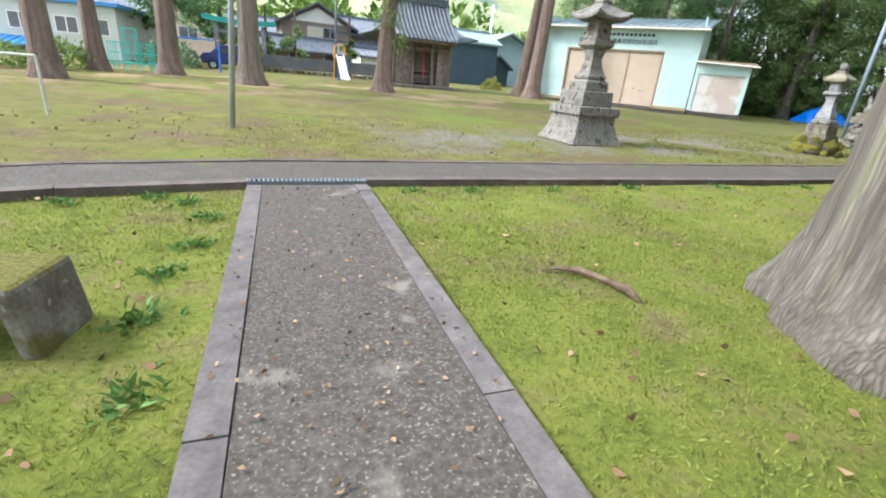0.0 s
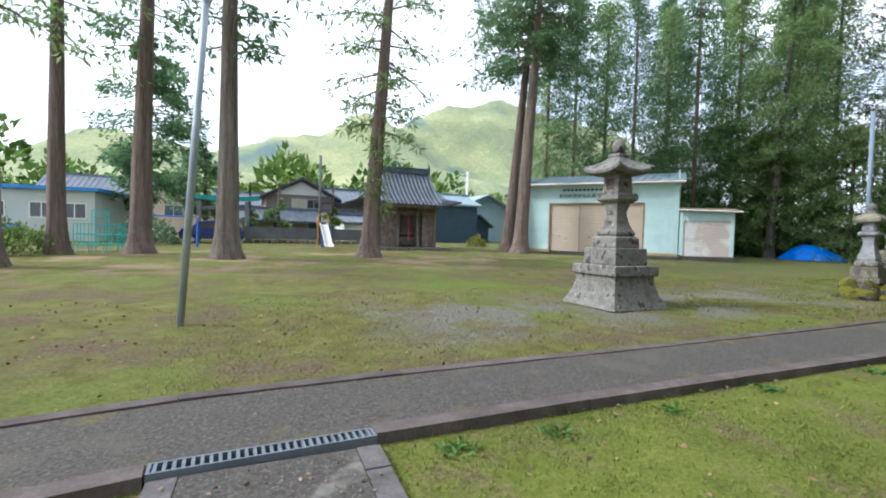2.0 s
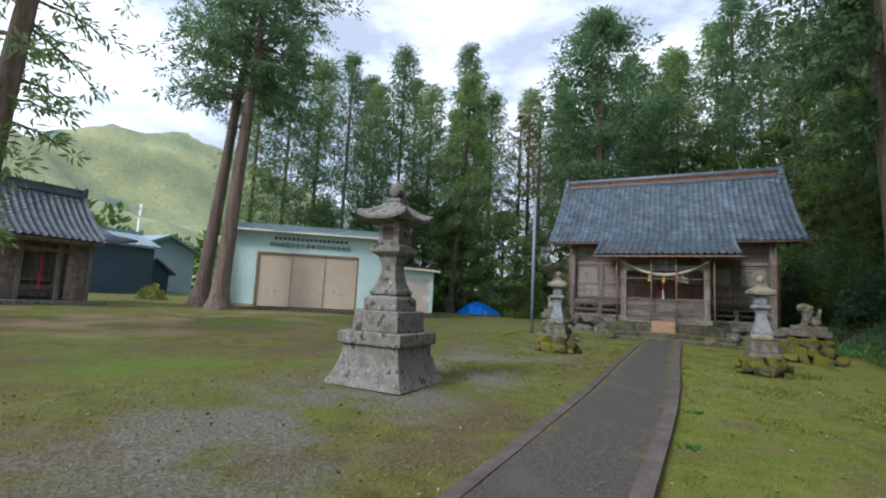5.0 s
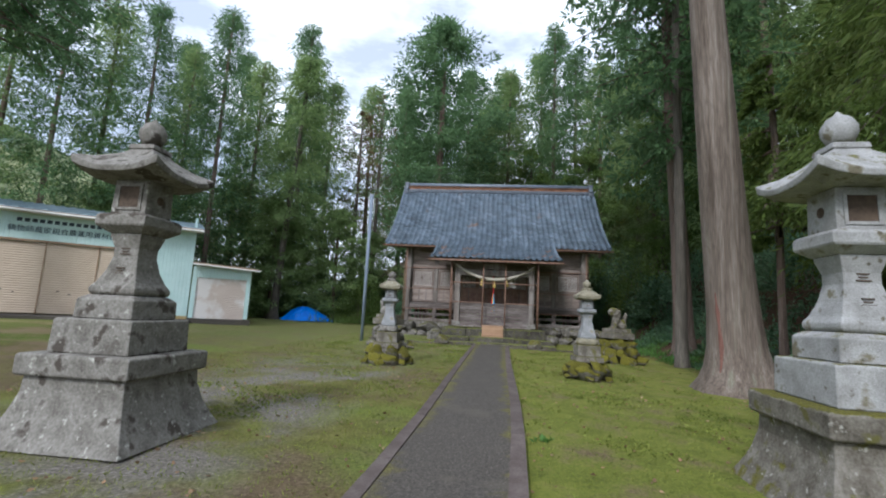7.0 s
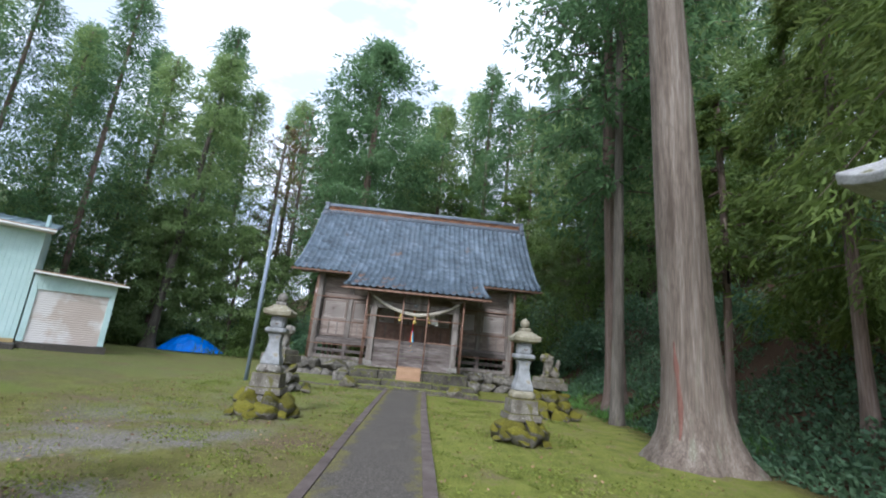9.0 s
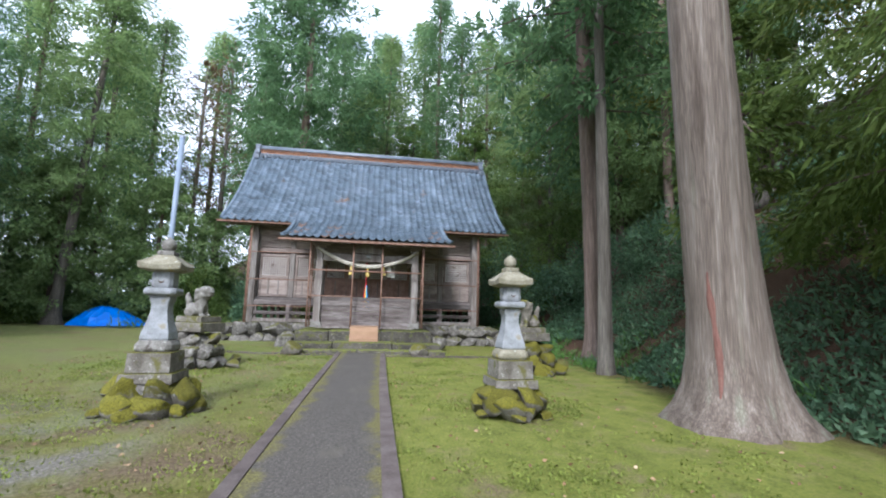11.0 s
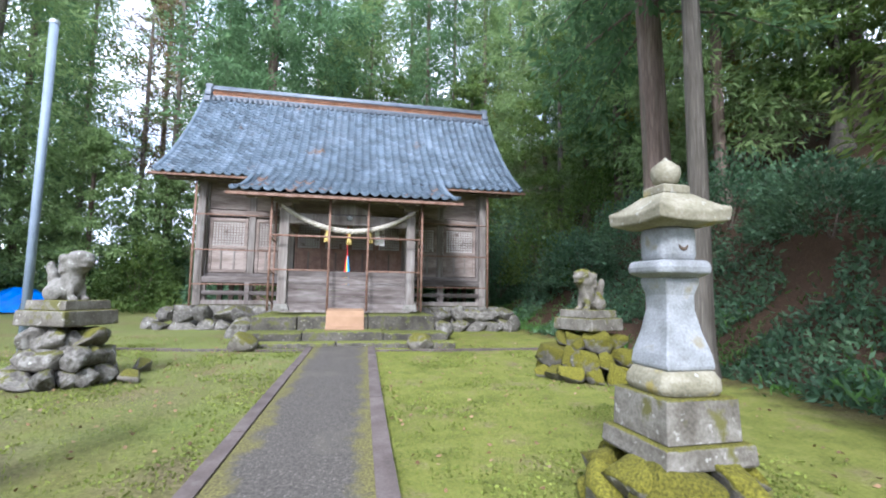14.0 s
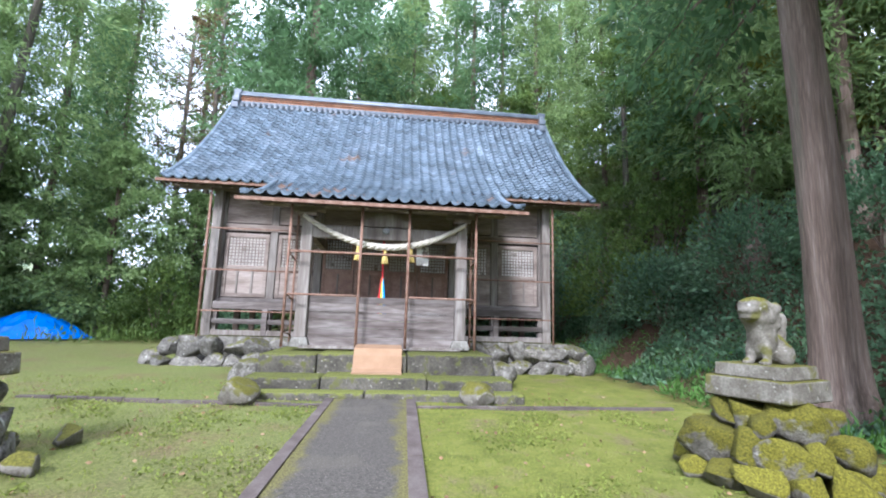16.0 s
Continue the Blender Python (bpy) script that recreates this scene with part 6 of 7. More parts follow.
part("annex_shutter", slatted(9.15, 11.4, 0.06, 0.02, 2.02, 24), M["shutter_pale"], store, "faded pinkish roller shutter with a pale patch")
bm = bmesh.new()
loft(bm, [[(x, -0.35, 2.6 + dz), (x, 4.6, 3.0 + dz), (x, 4.6, 2.92 + dz), (x, -0.35, 2.52 + dz)] for x, dz in ((8.9, 0.1), (11.85, 0.0))])
part("annex_roof", bm, M["fascia"], store)
part("annex_gutter", tube([(8.9, -0.4, 2.62), (11.95, -0.4, 2.5)], 0.04, 8), M["plaster"], store)
part("annex_plinth", boxes((8.95, 11.7, -0.3, 0.3, -0.3, 0.02)), M["path_dark"], store)


def lettering(body, size, x, z, parent, name):
    cu = bpy.data.curves.new(name, "FONT")
    cu.body, cu.size, cu.extrude = body, size, 0.006
    cu.space_character = 1.0
    cu.materials.append(M["letter"])
    tmp = bpy.data.objects.new(name, cu)
    scene.collection.objects.link(tmp)
    bpy.context.view_layer.update()
    me = bpy.data.meshes.new_from_object(tmp.evaluated_get(bpy.context.evaluated_depsgraph_get()))
    bpy.data.objects.remove(tmp)
    ob = new(name, me)
    ob.parent = parent
    ob.matrix_basis = pose(x, -0.03, z, 90, 0, 0)
    return ob


lettering("鋳物師農家組合農業用資材保管施設", 0.285, 2.05, 3.42, store, "sign_lettering")
for k in range(17):
    part("sign_mark", boxes((2.3 + k * 0.245, 2.3 + k * 0.245 + 0.17, -0.03, -0.012, 3.82, 3.97)), M["letter"], store)

# ---- small shrine ----
sh = thing("small_shrine", 10.65, 30.6, 0.62, "small weathered wooden shrine with a flared grey tiled roof", "shrine", rz=-2)
part("stone_base", boxes((-2.3, 2.3, -2.3, 2.0, -0.3, 0.12)), M["stone"], sh, bevel=0.03)
for i in range(9):
    for y, nm in ((-1.55, "plank"),):
        if not 2 < i < 6.5:
            x = -1.75 + i * 0.39
            part(nm, boxes((x, x + 0.384, y - 0.02 + random.uniform(-0.005, 0.005), y + 0.02, 0.15, 2.5)), M["wood"], sh)
part("room", boxes((-1.7, 1.7, -1.2, 1.6, 0.15, 2.6)), M["wood"], sh)
for x in (-1.78, -0.62, 0.68, 1.78):
    part("post", boxes((x - 0.09, x + 0.09, -1.66, -1.48, 0.12, 2.6)), M["wood_post"], sh, bevel=0.015)
part("lintel", boxes((-1.8, 1.8, -1.64, -1.46, 2.1, 2.3)), M["wood"], sh, bevel=0.02)
part("head_beam", boxes((-1.9, 1.9, -1.7, -1.4, 2.5, 2.68)), M["wood"], sh, bevel=0.02)
part("door_panel", boxes((-0.55, 0.6, -1.3, -1.24, 0.2, 2.05)), M["wood_and_recess_dark"], sh)
bm = bmesh.new()
for i in range(17):
    x = -0.53 + i * 0.07
    box(bm, x, x + 0.025, -1.36, -1.33, 0.95, 2.05)
box(bm, -0.55, 0.6, -1.37, -1.32, 0.9, 0.98)
part("door_grille", bm, M["wood_post"], sh)
for z in (0.25, 0.5):
    part("door_board", boxes((-0.55, 0.6, -1.4, -1.36, z, z + 0.22)), M["wood_grey"], sh)
part("red_cord", tube([(0.05, -1.72, 2.1), (0.05, -1.72, 1.2), (0.05, -1.72, 0.55)], [0.02, 0.025, 0.045], 8), M["red"], sh, "red bell cord")


def sh_z(u):
    return 4.9 - 1.2 * abs(u) + 0.135 * u * u


rows2 = []
u = 0.15
while u < 2.62:
    s = 1.2 - 0.27 * u
    rows2.append((-u, sh_z(u), math.atan(s)))
    u += 0.22 / math.hypot(1, s)
ob = joined_tiles("roof_tiles", rows2, -1.82, 1.82, 0.26, 0.26, -1, sh, M["tile_dark"], "grey pantiles")
ob.matrix_basis = pose(0, 0, 0, 0, 0, 90)
for sx in (-1, 1):
    bm = bmesh.new()
    grid = []
    for i in range(7):
        uu = -2.7 + i * 2.7 / 3
        row_ = []
        for j in range(6):
            f = j / 5
            edge = 1.8 + 1.3 * max(0.0, (abs(uu) - 0.9) / 1.8)
            x = 1.8 + (edge - 1.8) * f
            lift = 0.3 * f * (abs(uu) / 2.7) ** 4
            row_.append(bm.verts.new((sx * x, uu, sh_z(max(abs(uu), 0.9 * f)) - 0.25 * f * (1 - abs(uu) / 2.7) + lift + 0.03)))
        grid.append(row_)
    for a, b in zip(grid, grid[1:]):
        for j in range(5):
            bm.faces.new((a[j], b[j], b[j + 1], a[j + 1]))
    ob = part("roof_wing", bm, M["tile_dark"], sh, smooth=True)
    md = ob.modifiers.new("thick", "SOLIDIFY")
    md.thickness = 0.1
bm = bmesh.new()
loft(bm, [[(x, -2.55 + i * 0.51, sh_z(-2.55 + i * 0.51) - 0.08) for x in (-1.9, 1.9)] + [(x, -2.55 + i * 0.51, sh_z(-2.55 + i * 0.51) - 0.2) for x in (1.9, -1.9)] for i in range(11)])
part("roof_deck", bm, M["wood"], sh)
for sx in (-1, 1):
    part("verge_roll", tube([(sx * 1.84, -u, sh_z(u) + 0.08) for u in (0.1, 0.6, 1.1, 1.6, 2.1, 2.6)], 0.08, 8), M["tile_dark"], sh)
    part("ridge_end", boxes((sx * 1.86 - 0.09, sx * 1.86 + 0.09, -0.22, 0.22, 4.8, 5.3)), M["tile_dark"], sh, bevel=0.03)
part("ridge", boxes((-1.85, 1.85, -0.17, 0.17, 4.8, 5.0), (-1.85, 1.85, -0.13, 0.13, 5.0, 5.14), (-1.85, 1.85, -0.17, 0.17, 5.14, 5.2)), M["tile_dark"], sh, bevel=0.02)

# ---- playground ----
s = thing("slide", 5.8, 29.3, 0.55, "orange and blue playground slide with a white chute", "slide")
bm = bmesh.new()
loft(bm, [[(x, y, z), (x, y, z + 0.14), (x - 0.03, y, z + 0.14), (x - 0.03, y, z + 0.03), (-0.19, y, z + 0.03), (-0.19, y, z + 0.14), (-0.22, y, z + 0.14), (-0.22, y, z)] for x in (0.22,) for y, z in ((-1.0, 0.15), (-0.6, 0.2), (0.9, 1.35), (1.1, 1.38))])
part("chute", bm, M["white_metal"], s)
for x in (-0.3, 0.3):
    part("ladder_rail", tube([(x * 0.8 + 0.35, 1.9, -0.05), (x * 0.8 + 0.25, 1.25, 1.4)], 0.035, 8), M["blue_paint"], s)
    part("guard_rail", tube([(x, 1.0, 1.35), (x, 1.05, 1.85), (x, 1.5, 1.85), (x, 1.5, 1.35)], 0.03, 8), M["orange_paint"], s)
    part("leg", tube([(x, 1.2, -0.05), (x, 1.1, 1.35)], 0.03, 8), M["orange_paint"], s)
part("hoop", tube([(0.3 * math.cos(a), 1.05, 1.85 + 0.2 * math.sin(a)) for a in [math.pi * i / 8 for i in range(9)]], 0.03, 8), M["orange_paint"], s)
for i in range(5):
    part("rung", tube([(-0.05, 1.85 - i * 0.13, 0.1 + i * 0.28), (0.6, 1.85 - i * 0.13, 0.1 + i * 0.28)], 0.025, 6), M["blue_paint"], s)

g = thing("climbing_frame", -4.0, 27.0, 0.42, "teal tube climbing frame on the turf", "climbing frame")
for i in range(5):
    for j in range(4):
        h = 1.75 if i in (1, 2) and j in (1, 2) else 1.15
        part("upright", tube([(-1.0 + i * 0.5, -0.7 + j * 0.5, -0.05), (-1.0 + i * 0.5, -0.7 + j * 0.5, h)], 0.018, 6), M["teal"], g)
for z in (0.3, 0.72, 1.15):
    for j in range(4):
        part("bar", tube([(-1.0, -0.7 + j * 0.5, z), (1.0, -0.7 + j * 0.5, z)], 0.018, 6), M["teal"], g)
    for i in range(5):
        part("bar", tube([(-1.0 + i * 0.5, -0.7, z), (-1.0 + i * 0.5, 0.8, z)], 0.018, 6), M["teal"], g)
for z in (1.45, 1.75):
    part("bar", tube([(-0.5, -0.2, z), (0, -0.2, z), (0, 0.3, z), (-0.5, 0.3, z), (-0.5, -0.2, z)], 0.018, 6), M["teal"], g)

sw = thing("swing", -1.9, 30.2, 0.5, "blue swing frame with orange joints", "swing")
for x in (-1.15, 1.15):
    for y in (-0.55, 0.55):
        part("leg", tube([(x, y, -0.05), (x, 0, 1.6)], 0.035, 8), M["blue_paint"], sw)
    part("joint", tube([(x - 0.06, 0, 1.62), (x + 0.06, 0, 1.62)], 0.055, 8), M["orange_paint"], sw)
part("top_bar", tube([(-1.15, 0, 1.62), (1.15, 0, 1.62)], 0.035, 8), M["blue_paint"], sw)

# ---- torii, car, wall, houses ----
t = thing("torii", 0.4, 37.5, 0.5, "grey torii gate with a verdigris copper lintel", "torii")
for x in (-1.45, 1.45):
    part("pillar", tube([(x * 1.06, 0, -0.3), (x, 0, 2.95)], [0.17, 0.14], 12), M["block_wall"], t, smooth=True)
bm = bmesh.new()
loft(bm, [[(x, -0.2, 2.95 + 0.012 * x * x * 2.4), (x, 0.2, 2.95 + 0.012 * x * x * 2.4), (x, 0.24, 3.25 + 0.03 * x * x), (x, -0.24, 3.25 + 0.03 * x * x)] for x in [-2.3 + 0.46 * i for i in range(11)]])
part("lintel", bm, M["verdigris"], t)
part("tie_beam", boxes((-1.7, 1.7, -0.08, 0.08, 2.35, 2.55)), M["block_wall"], t)

car = thing("car", -0.2, 35.2, 0.55, "dark blue hatchback parked beyond the torii", "car")
bm = bmesh.new()
prof = [(-1.75, 0.35), (-1.8, 0.7), (-1.65, 0.95), (-1.2, 1.0), (-0.75, 1.4), (0.0, 1.5), (0.9, 1.46), (1.55, 1.15), (1.78, 0.9), (1.78, 0.35)]
loft(bm, [[(x, y, z) for x, z in prof] for y in (-0.8, 0.8)])
part("body", bm, M["car_paint"], car, bevel=0.06)
part("windscreen", boxes((-0.6, 0.6, -0.812, -0.8, 1.02, 1.34)), M["glass"], car)
for x in (-1.1, 1.1):
    for y in (-0.78, 0.66):
        w_ = part("wheel", lathe([(0.0, 0), (0.29, 0), (0.3, 0.03), (0.3, 0.13), (0.28, 0.16), (0.0, 0.16)], 18), M["tyre"], car)
        w_.matrix_basis = pose(x, y + 0.14, 0.28, 90, 0, 0)
        h_ = part("hub", lathe([(0.0, -0.01), (0.17, -0.01), (0.17, 0.17), (0.0, 0.17)], 14), M["steel"], w_)

wall = thing("block_wall", 0, 0, 0, "low grey block garden wall on a rough stone footing", "wall")
for i in range(22):
    x = 1.7 + i * 0.4
    for k in range(4):
        part("block", boxes((x + 0.004, x + 0.396, 36.0 + 0.14 * i / 22, 36.12 + 0.14 * i / 22, 0.95 + k * 0.2, 1.146 + k * 0.2)), M["block_wall"], wall)
for i in range(24):
    ob = part("footing_stone", rock_mesh(400 + i, 0.2, 0.16, 0.2, sub=2), M["rock"], wall)
    ob.location = (1.75 + i * 0.365, 35.98, 0.75)


def house(x, y, z, rz, w, d, h, rise, wall_m, roof_m, label, windows=(), over=0.6, gable_front=True):
    """A gabled house; the gable faces -y if gable_front, else the long eave does. windows: (x, z, width, height, pane material)."""
    t = thing("house", x, y, z, label, "house", "village houses", rz)
    bm = bmesh.new()
    if gable_front:
        prof = [(-w / 2, -0.5), (w / 2, -0.5), (w / 2, h), (0, h + rise), (-w / 2, h)]
        loft(bm, [[(a, yy, b) for a, b in prof] for yy in (0, d)])
    else:
        prof = [(0, -0.5), (d, -0.5), (d, h), (d / 2, h + rise), (0, h)]
        loft(bm, [[(xx, a, b) for a, b in prof] for xx in (-w / 2, w / 2)])
    part("wall", bm, wall_m, t)
    for sgn in (-1, 1):
        bm = bmesh.new()
        if gable_front:
            k = over * rise / (w / 2)
            loft(bm, [[(0, yy, h + rise + 0.04), (sgn * (w / 2 + over), yy, h - k + 0.04), (sgn * (w / 2 + over), yy, h - k + 0.2), (0, yy, h + rise + 0.24)] for yy in (-over, d + over)])
        else:
            k = over * rise / (d / 2)
            yc = d / 2
            loft(bm, [[(xx, yc, h + rise + 0.04), (xx, yc + sgn * (yc + over), h - k + 0.04), (xx, yc + sgn * (yc + over), h - k + 0.2), (xx, yc, h + rise + 0.24)] for xx in (-w / 2 - over, w / 2 + over)])
        part("roof", bm, roof_m, t)
    if not gable_front:
        # rows of tile rolls give the slope its ribs
        for i in range(int((w + 2 * over) / 0.5)):
            xx = -w / 2 - over + 0.25 + 0.5 * i
            part("roof_roll", tube([(xx, d / 2, h + rise + 0.25), (xx, -over, h - over * rise / (d / 2) + 0.21)], 0.05, 5), roof_m, t)
        part("ridge", boxes((-w / 2 - over, w / 2 + over, d / 2 - 0.15, d / 2 + 0.15, h + rise + 0.15, h + rise + 0.4)), roof_m, t)
    for wx, wz, ww, wh, pane in windows:
        wd = part("window", boxes((wx - ww / 2 - 0.06, wx + ww / 2 + 0.06, -0.05, 0.02, wz - 0.06, wz), (wx - ww / 2 - 0.06, wx + ww / 2 + 0.06, -0.05, 0.02, wz + wh, wz + wh + 0.06), (wx - ww / 2 - 0.06, wx - ww / 2, -0.05, 0.02, wz, wz + wh), (wx + ww / 2, wx + ww / 2 + 0.06, -0.05, 0.02, wz, wz + wh), (wx - 0.03, wx + 0.03, -0.05, 0.02, wz, wz + wh)), M["steel"], t)
        for sgn in (-1, 1):
            a, b = sorted((wx + sgn * 0.03, wx + sgn * ww / 2))
            part("pane", boxes((a, b, -0.025, -0.012, wz, wz + wh)), M[pane], wd)
    return t


hs = house(6.9, 47.5, 0.9, 0, 6.2, 7, 3.9, 1.6, M["brown_wall"], M["tile_dark"], "two-storey brown house with a white gable", [(-0.2, 2.85, 1.3, 0.8, "curtain"), (1.15, 2.85, 1.2, 0.8, "glass")])
bm = bmesh.new()
loft(bm, [[(-2.4, y, 4.05), (2.4, y, 4.05), (0, y, 5.3)] for y in (-0.06, -0.02)])
part("gable_panel", bm, M["plaster"], hs)
house(13.0, 48.0, 0.9, 0, 9.0, 6, 3.6, 1.3, M["brown_wall"], M["tile_dark"], "long house wing under a blue-grey tiled roof", [(-1.5, 2.0, 1.4, 0.9, "glass"), (1.5, 2.0, 1.4, 0.9, "glass")], gable_front=False)
house(8.0, 45.2, 0.8, 0, 12.5, 2.6, 1.75, 0.7, M["brown_wall"], M["tile_dark"], "low tiled lean-to along the house front", [(-3.0, 0.4, 1.6, 1.2, "glass"), (0.0, 0.4, 1.6, 1.2, "glass")], gable_front=False)
house(11.2, 41.0, 0.8, 0, 3.4, 4, 1.5, 0.5, M["plaster"], M["tile_dark"], "white shed with a tiled roof", (), gable_front=False, over=0.3)
house(-5.0, 57.0, 0.8, -8, 7.5, 8, 3.2, 2.2, M["beige_wall"], M["tile_dark"], "beige house with a grey tiled roof", [(0.6, 1.9, 1.6, 1.1, "glass"), (-2.0, 2.0, 0.7, 1.2, "plaster")])
house(3.0, 60.0, 0.8, 0, 7, 7, 3.6, 1.4, M["beige_wall"], M["tile_dark"], "pale house behind the torii", [(0, 1.0, 2.2, 1.4, "glass")], gable_front=False)
house(-11.5, 60.0, 0.8, 0, 9, 8, 4.0, 1.9, M["plaster"], M["tile_dark"], "far house with a grey roof", [(1.5, 2.0, 1.5, 1.1, "glass")], gable_front=False)
house(19.4, 40.0, 0.7, 0, 4.6, 5, 3.6, 0.9, M["navy_wall"], M["sheet_roof"], "navy-sided house with a pale blue roof", (), gable_front=False, over=0.3)
house(25.6, 45.0, 0.7, 0, 5.4, 6, 3.9, 1.2, M["pale_blue"], M["sheet_roof"], "pale blue house with a blue roof", ())
house(22.6, 41.5, 0.7, 0, 2.6, 4, 1.9, 0.9, M["navy_wall"], M["tile_dark"], "dark lean-to between two blue houses", (), over=0.35)
# flat-roofed two-storey building at the west edge
b = thing("building", -10.2, 36.5, -0.4, "pale sage two-storey building with blue roof edges", "building", rz=-10)
part("wall", boxes((-4.5, 3.9, 0, 8, -0.5, 3.9)), M["sage_wall"], b)
part("roof", boxes((-4.8, 4.2, -0.3, 8.2, 3.9, 4.1)), M["blue_roof"], b)
bm = bmesh.new()
loft(bm, [[(x, 0, 1.9), (x, -1.5, 1.45), (x, -1.5, 1.4), (x, 0, 1.82)] for x in (-4.6, 0.3)])
part("awning", bm, M["blue_roof"], b)
for k in range(12):
    x = -4.5 + k * 0.42
    part("awning_rib", tube([(x, 0, 1.92), (x, -1.5, 1.47)], 0.025, 5), M["blue_roof"], b)
for x in (-1.0, 1.3, 2.9):
    wd = part("window", boxes((x - 0.6, x + 0.6, -0.04, 0.02, 2.28, 2.34), (x - 0.6, x + 0.6, -0.04, 0.02, 3.14, 3.2), (x - 0.6, x - 0.54, -0.04, 0.02, 2.34, 3.14), (x + 0.54, x + 0.6, -0.04, 0.02, 2.34, 3.14), (x - 0.03, x + 0.03, -0.04, 0.02, 2.34, 3.14)), M["plaster"], b)
    for sgn in (-1, 1):
        a, c = sorted((x + sgn * 0.03, x + sgn * 0.54))
        part("pane", boxes((a, c, -0.025, -0.01, 2.34, 3.14)), M["glass"], wd)

# ---- mountains and far woods ----
BUMPS = [(1050, 1780, 590, 850, 420), (430, 1500, 385, 230, 350), (150, 1500, 300, 260, 300), (-250, 1500, 265, 330, 300), (-800, 1500, 240, 400, 300), (1700, 1800, 520, 600, 420), (700, 1200, 170, 500, 200), (-100, 1150, 130, 700, 160)]
mx, my = np.linspace(-1800, 2600, 150), np.linspace(600, 2500, 60)
vs, fs = [], []
for y in my:
    for x in mx:
        z = sum((h * math.exp(-((x - bx) / wx) ** 2 - ((y - by) / wy) ** 2)) ** 3 for bx, by, h, wx, wy in BUMPS) ** (1 / 3)
        z *= 1 + 0.09 * noise.noise((x / 170, y / 170, 1)) + 0.05 * noise.noise((x / 50, y / 50, 2))
        z += 3.5 * noise.noise((x / 18, y / 18, 4)) * min(1, z / 40)
        vs.append((x, y, z - 4))
fs = [(j * 150 + i, j * 150 + i + 1, (j + 1) * 150 + i + 1, (j + 1) * 150 + i) for j in range(59) for i in range(149)]
mountain = mesh_object("backdrop", vs, fs, M["far_forest_hazed"], smooth=True)
tagged(mountain, "wooded green mountains beyond the village with haze put into their colour", "mountain", kind="structure")


def stuff(name, me, mat, label, category):
    me.materials.append(mat)
    ob = new(name, me)
    return tagged(ob, label, category, kind="stuff")


rng = np.random.default_rng(77)
cs, ds = [], []
for k in range(150):
    x, y = rng.uniform(-160, 210), rng.uniform(95, 170)
    if 110 < y < 0:
        continue
    h, r = rng.uniform(9, 19), rng.uniform(2.5, 4.5)
    u = rng.normal(size=(170, 3))
    u /= np.linalg.norm(u, axis=1, keepdims=True)
    p = u * np.array([r, r, h * 0.5]) * rng.uniform(0.7, 1.05, (170, 1)) + np.array([x, y, 0.5 + h * 0.5])
    cs.append(p)
    ds.append(u + np.array([0, 0, 0.2]))
stuff("far_trees", leaf_mesh("far_trees", np.concatenate(cs), np.concatenate(ds), 1.9, 1.3, rng), M["far_wood"], "green and yellowing trees beyond the houses", "trees")

# garden trees and bushes by the houses
GT = "small garden tree beside the houses"
tree("garden_tree", -1.0, 44, 7.5, 0.2, 2.0, 2.6, 26, 140, 0.45, M["needles_dark"], M["bark_red"], 61, "dark spreading pine beside the houses", group="", flare=0.1, shape=ROUND, droop=0.3)
tree("garden_tree", 4.3, 41, 3.2, 0.09, 0.9, 1.0, 14, 90, 0.28, M["needles"], M["bark_red"], 62, GT, group="garden trees", flare=0.05, shape=ROUND)
tree("garden_tree", 2.2, 42, 2.4, 0.08, 0.5, 0.9, 14, 90, 0.28, M["needles"], M["bark_red"], 63, GT, group="garden trees", flare=0.05, shape=ROUND)
tree("garden_tree", 8.4, 40.5, 2.6, 0.08, 0.7, 0.8, 14, 90, 0.28, M["leaves"], M["bark_red"], 64, GT, group="garden trees", flare=0.05, shape=ROUND)
tree("garden_tree", -4.2, 39.5, 13, 0.25, 3.0, 3.4, 34, 220, 0.42, M["needles_dark"], M["bark_red"], 65, "dense dark cedar standing behind the swing", flare=0.2, shape=ROUND, droop=0.5)


def bush(x, y, r, h, n, leaf, mat, seed, label, group="", name="bush", z=None, width=None):
    """A mound of leaves with uneven outline, on a few stems."""
    q = np.random.default_rng(seed)
    t = thing(name, x, y, ground_z(x, y) if z is None else z, label, "bush", group)
    u = q.normal(size=(n, 3))
    u /= np.linalg.norm(u, axis=1, keepdims=True)
    u[:, 2] = np.abs(u[:, 2])
    lump = np.array([1 + 0.35 * noise.noise((float(a[0]) * 2 + seed, float(a[1]) * 2, float(a[2]) * 2)) for a in u])
    p = u * np.array([r, r, h]) * (lump * q.uniform(0.35, 1.0, n) ** 0.5)[:, None]
    me = leaf_mesh("foliage", p, u + q.normal(0, 0.5, (n, 3)), leaf, width or leaf * 0.5, q)
    me.materials.append(mat)
    ob = new("foliage", me)
    ob.parent = t
    for k in range(4):
        a = k * 1.7 + seed
        part("stem", tube([(0, 0, -0.1), (0.3 * r * math.cos(a), 0.3 * r * math.sin(a), h * 0.6)], [0.03, 0.012], 5), M["bark_red"], t)
    return t


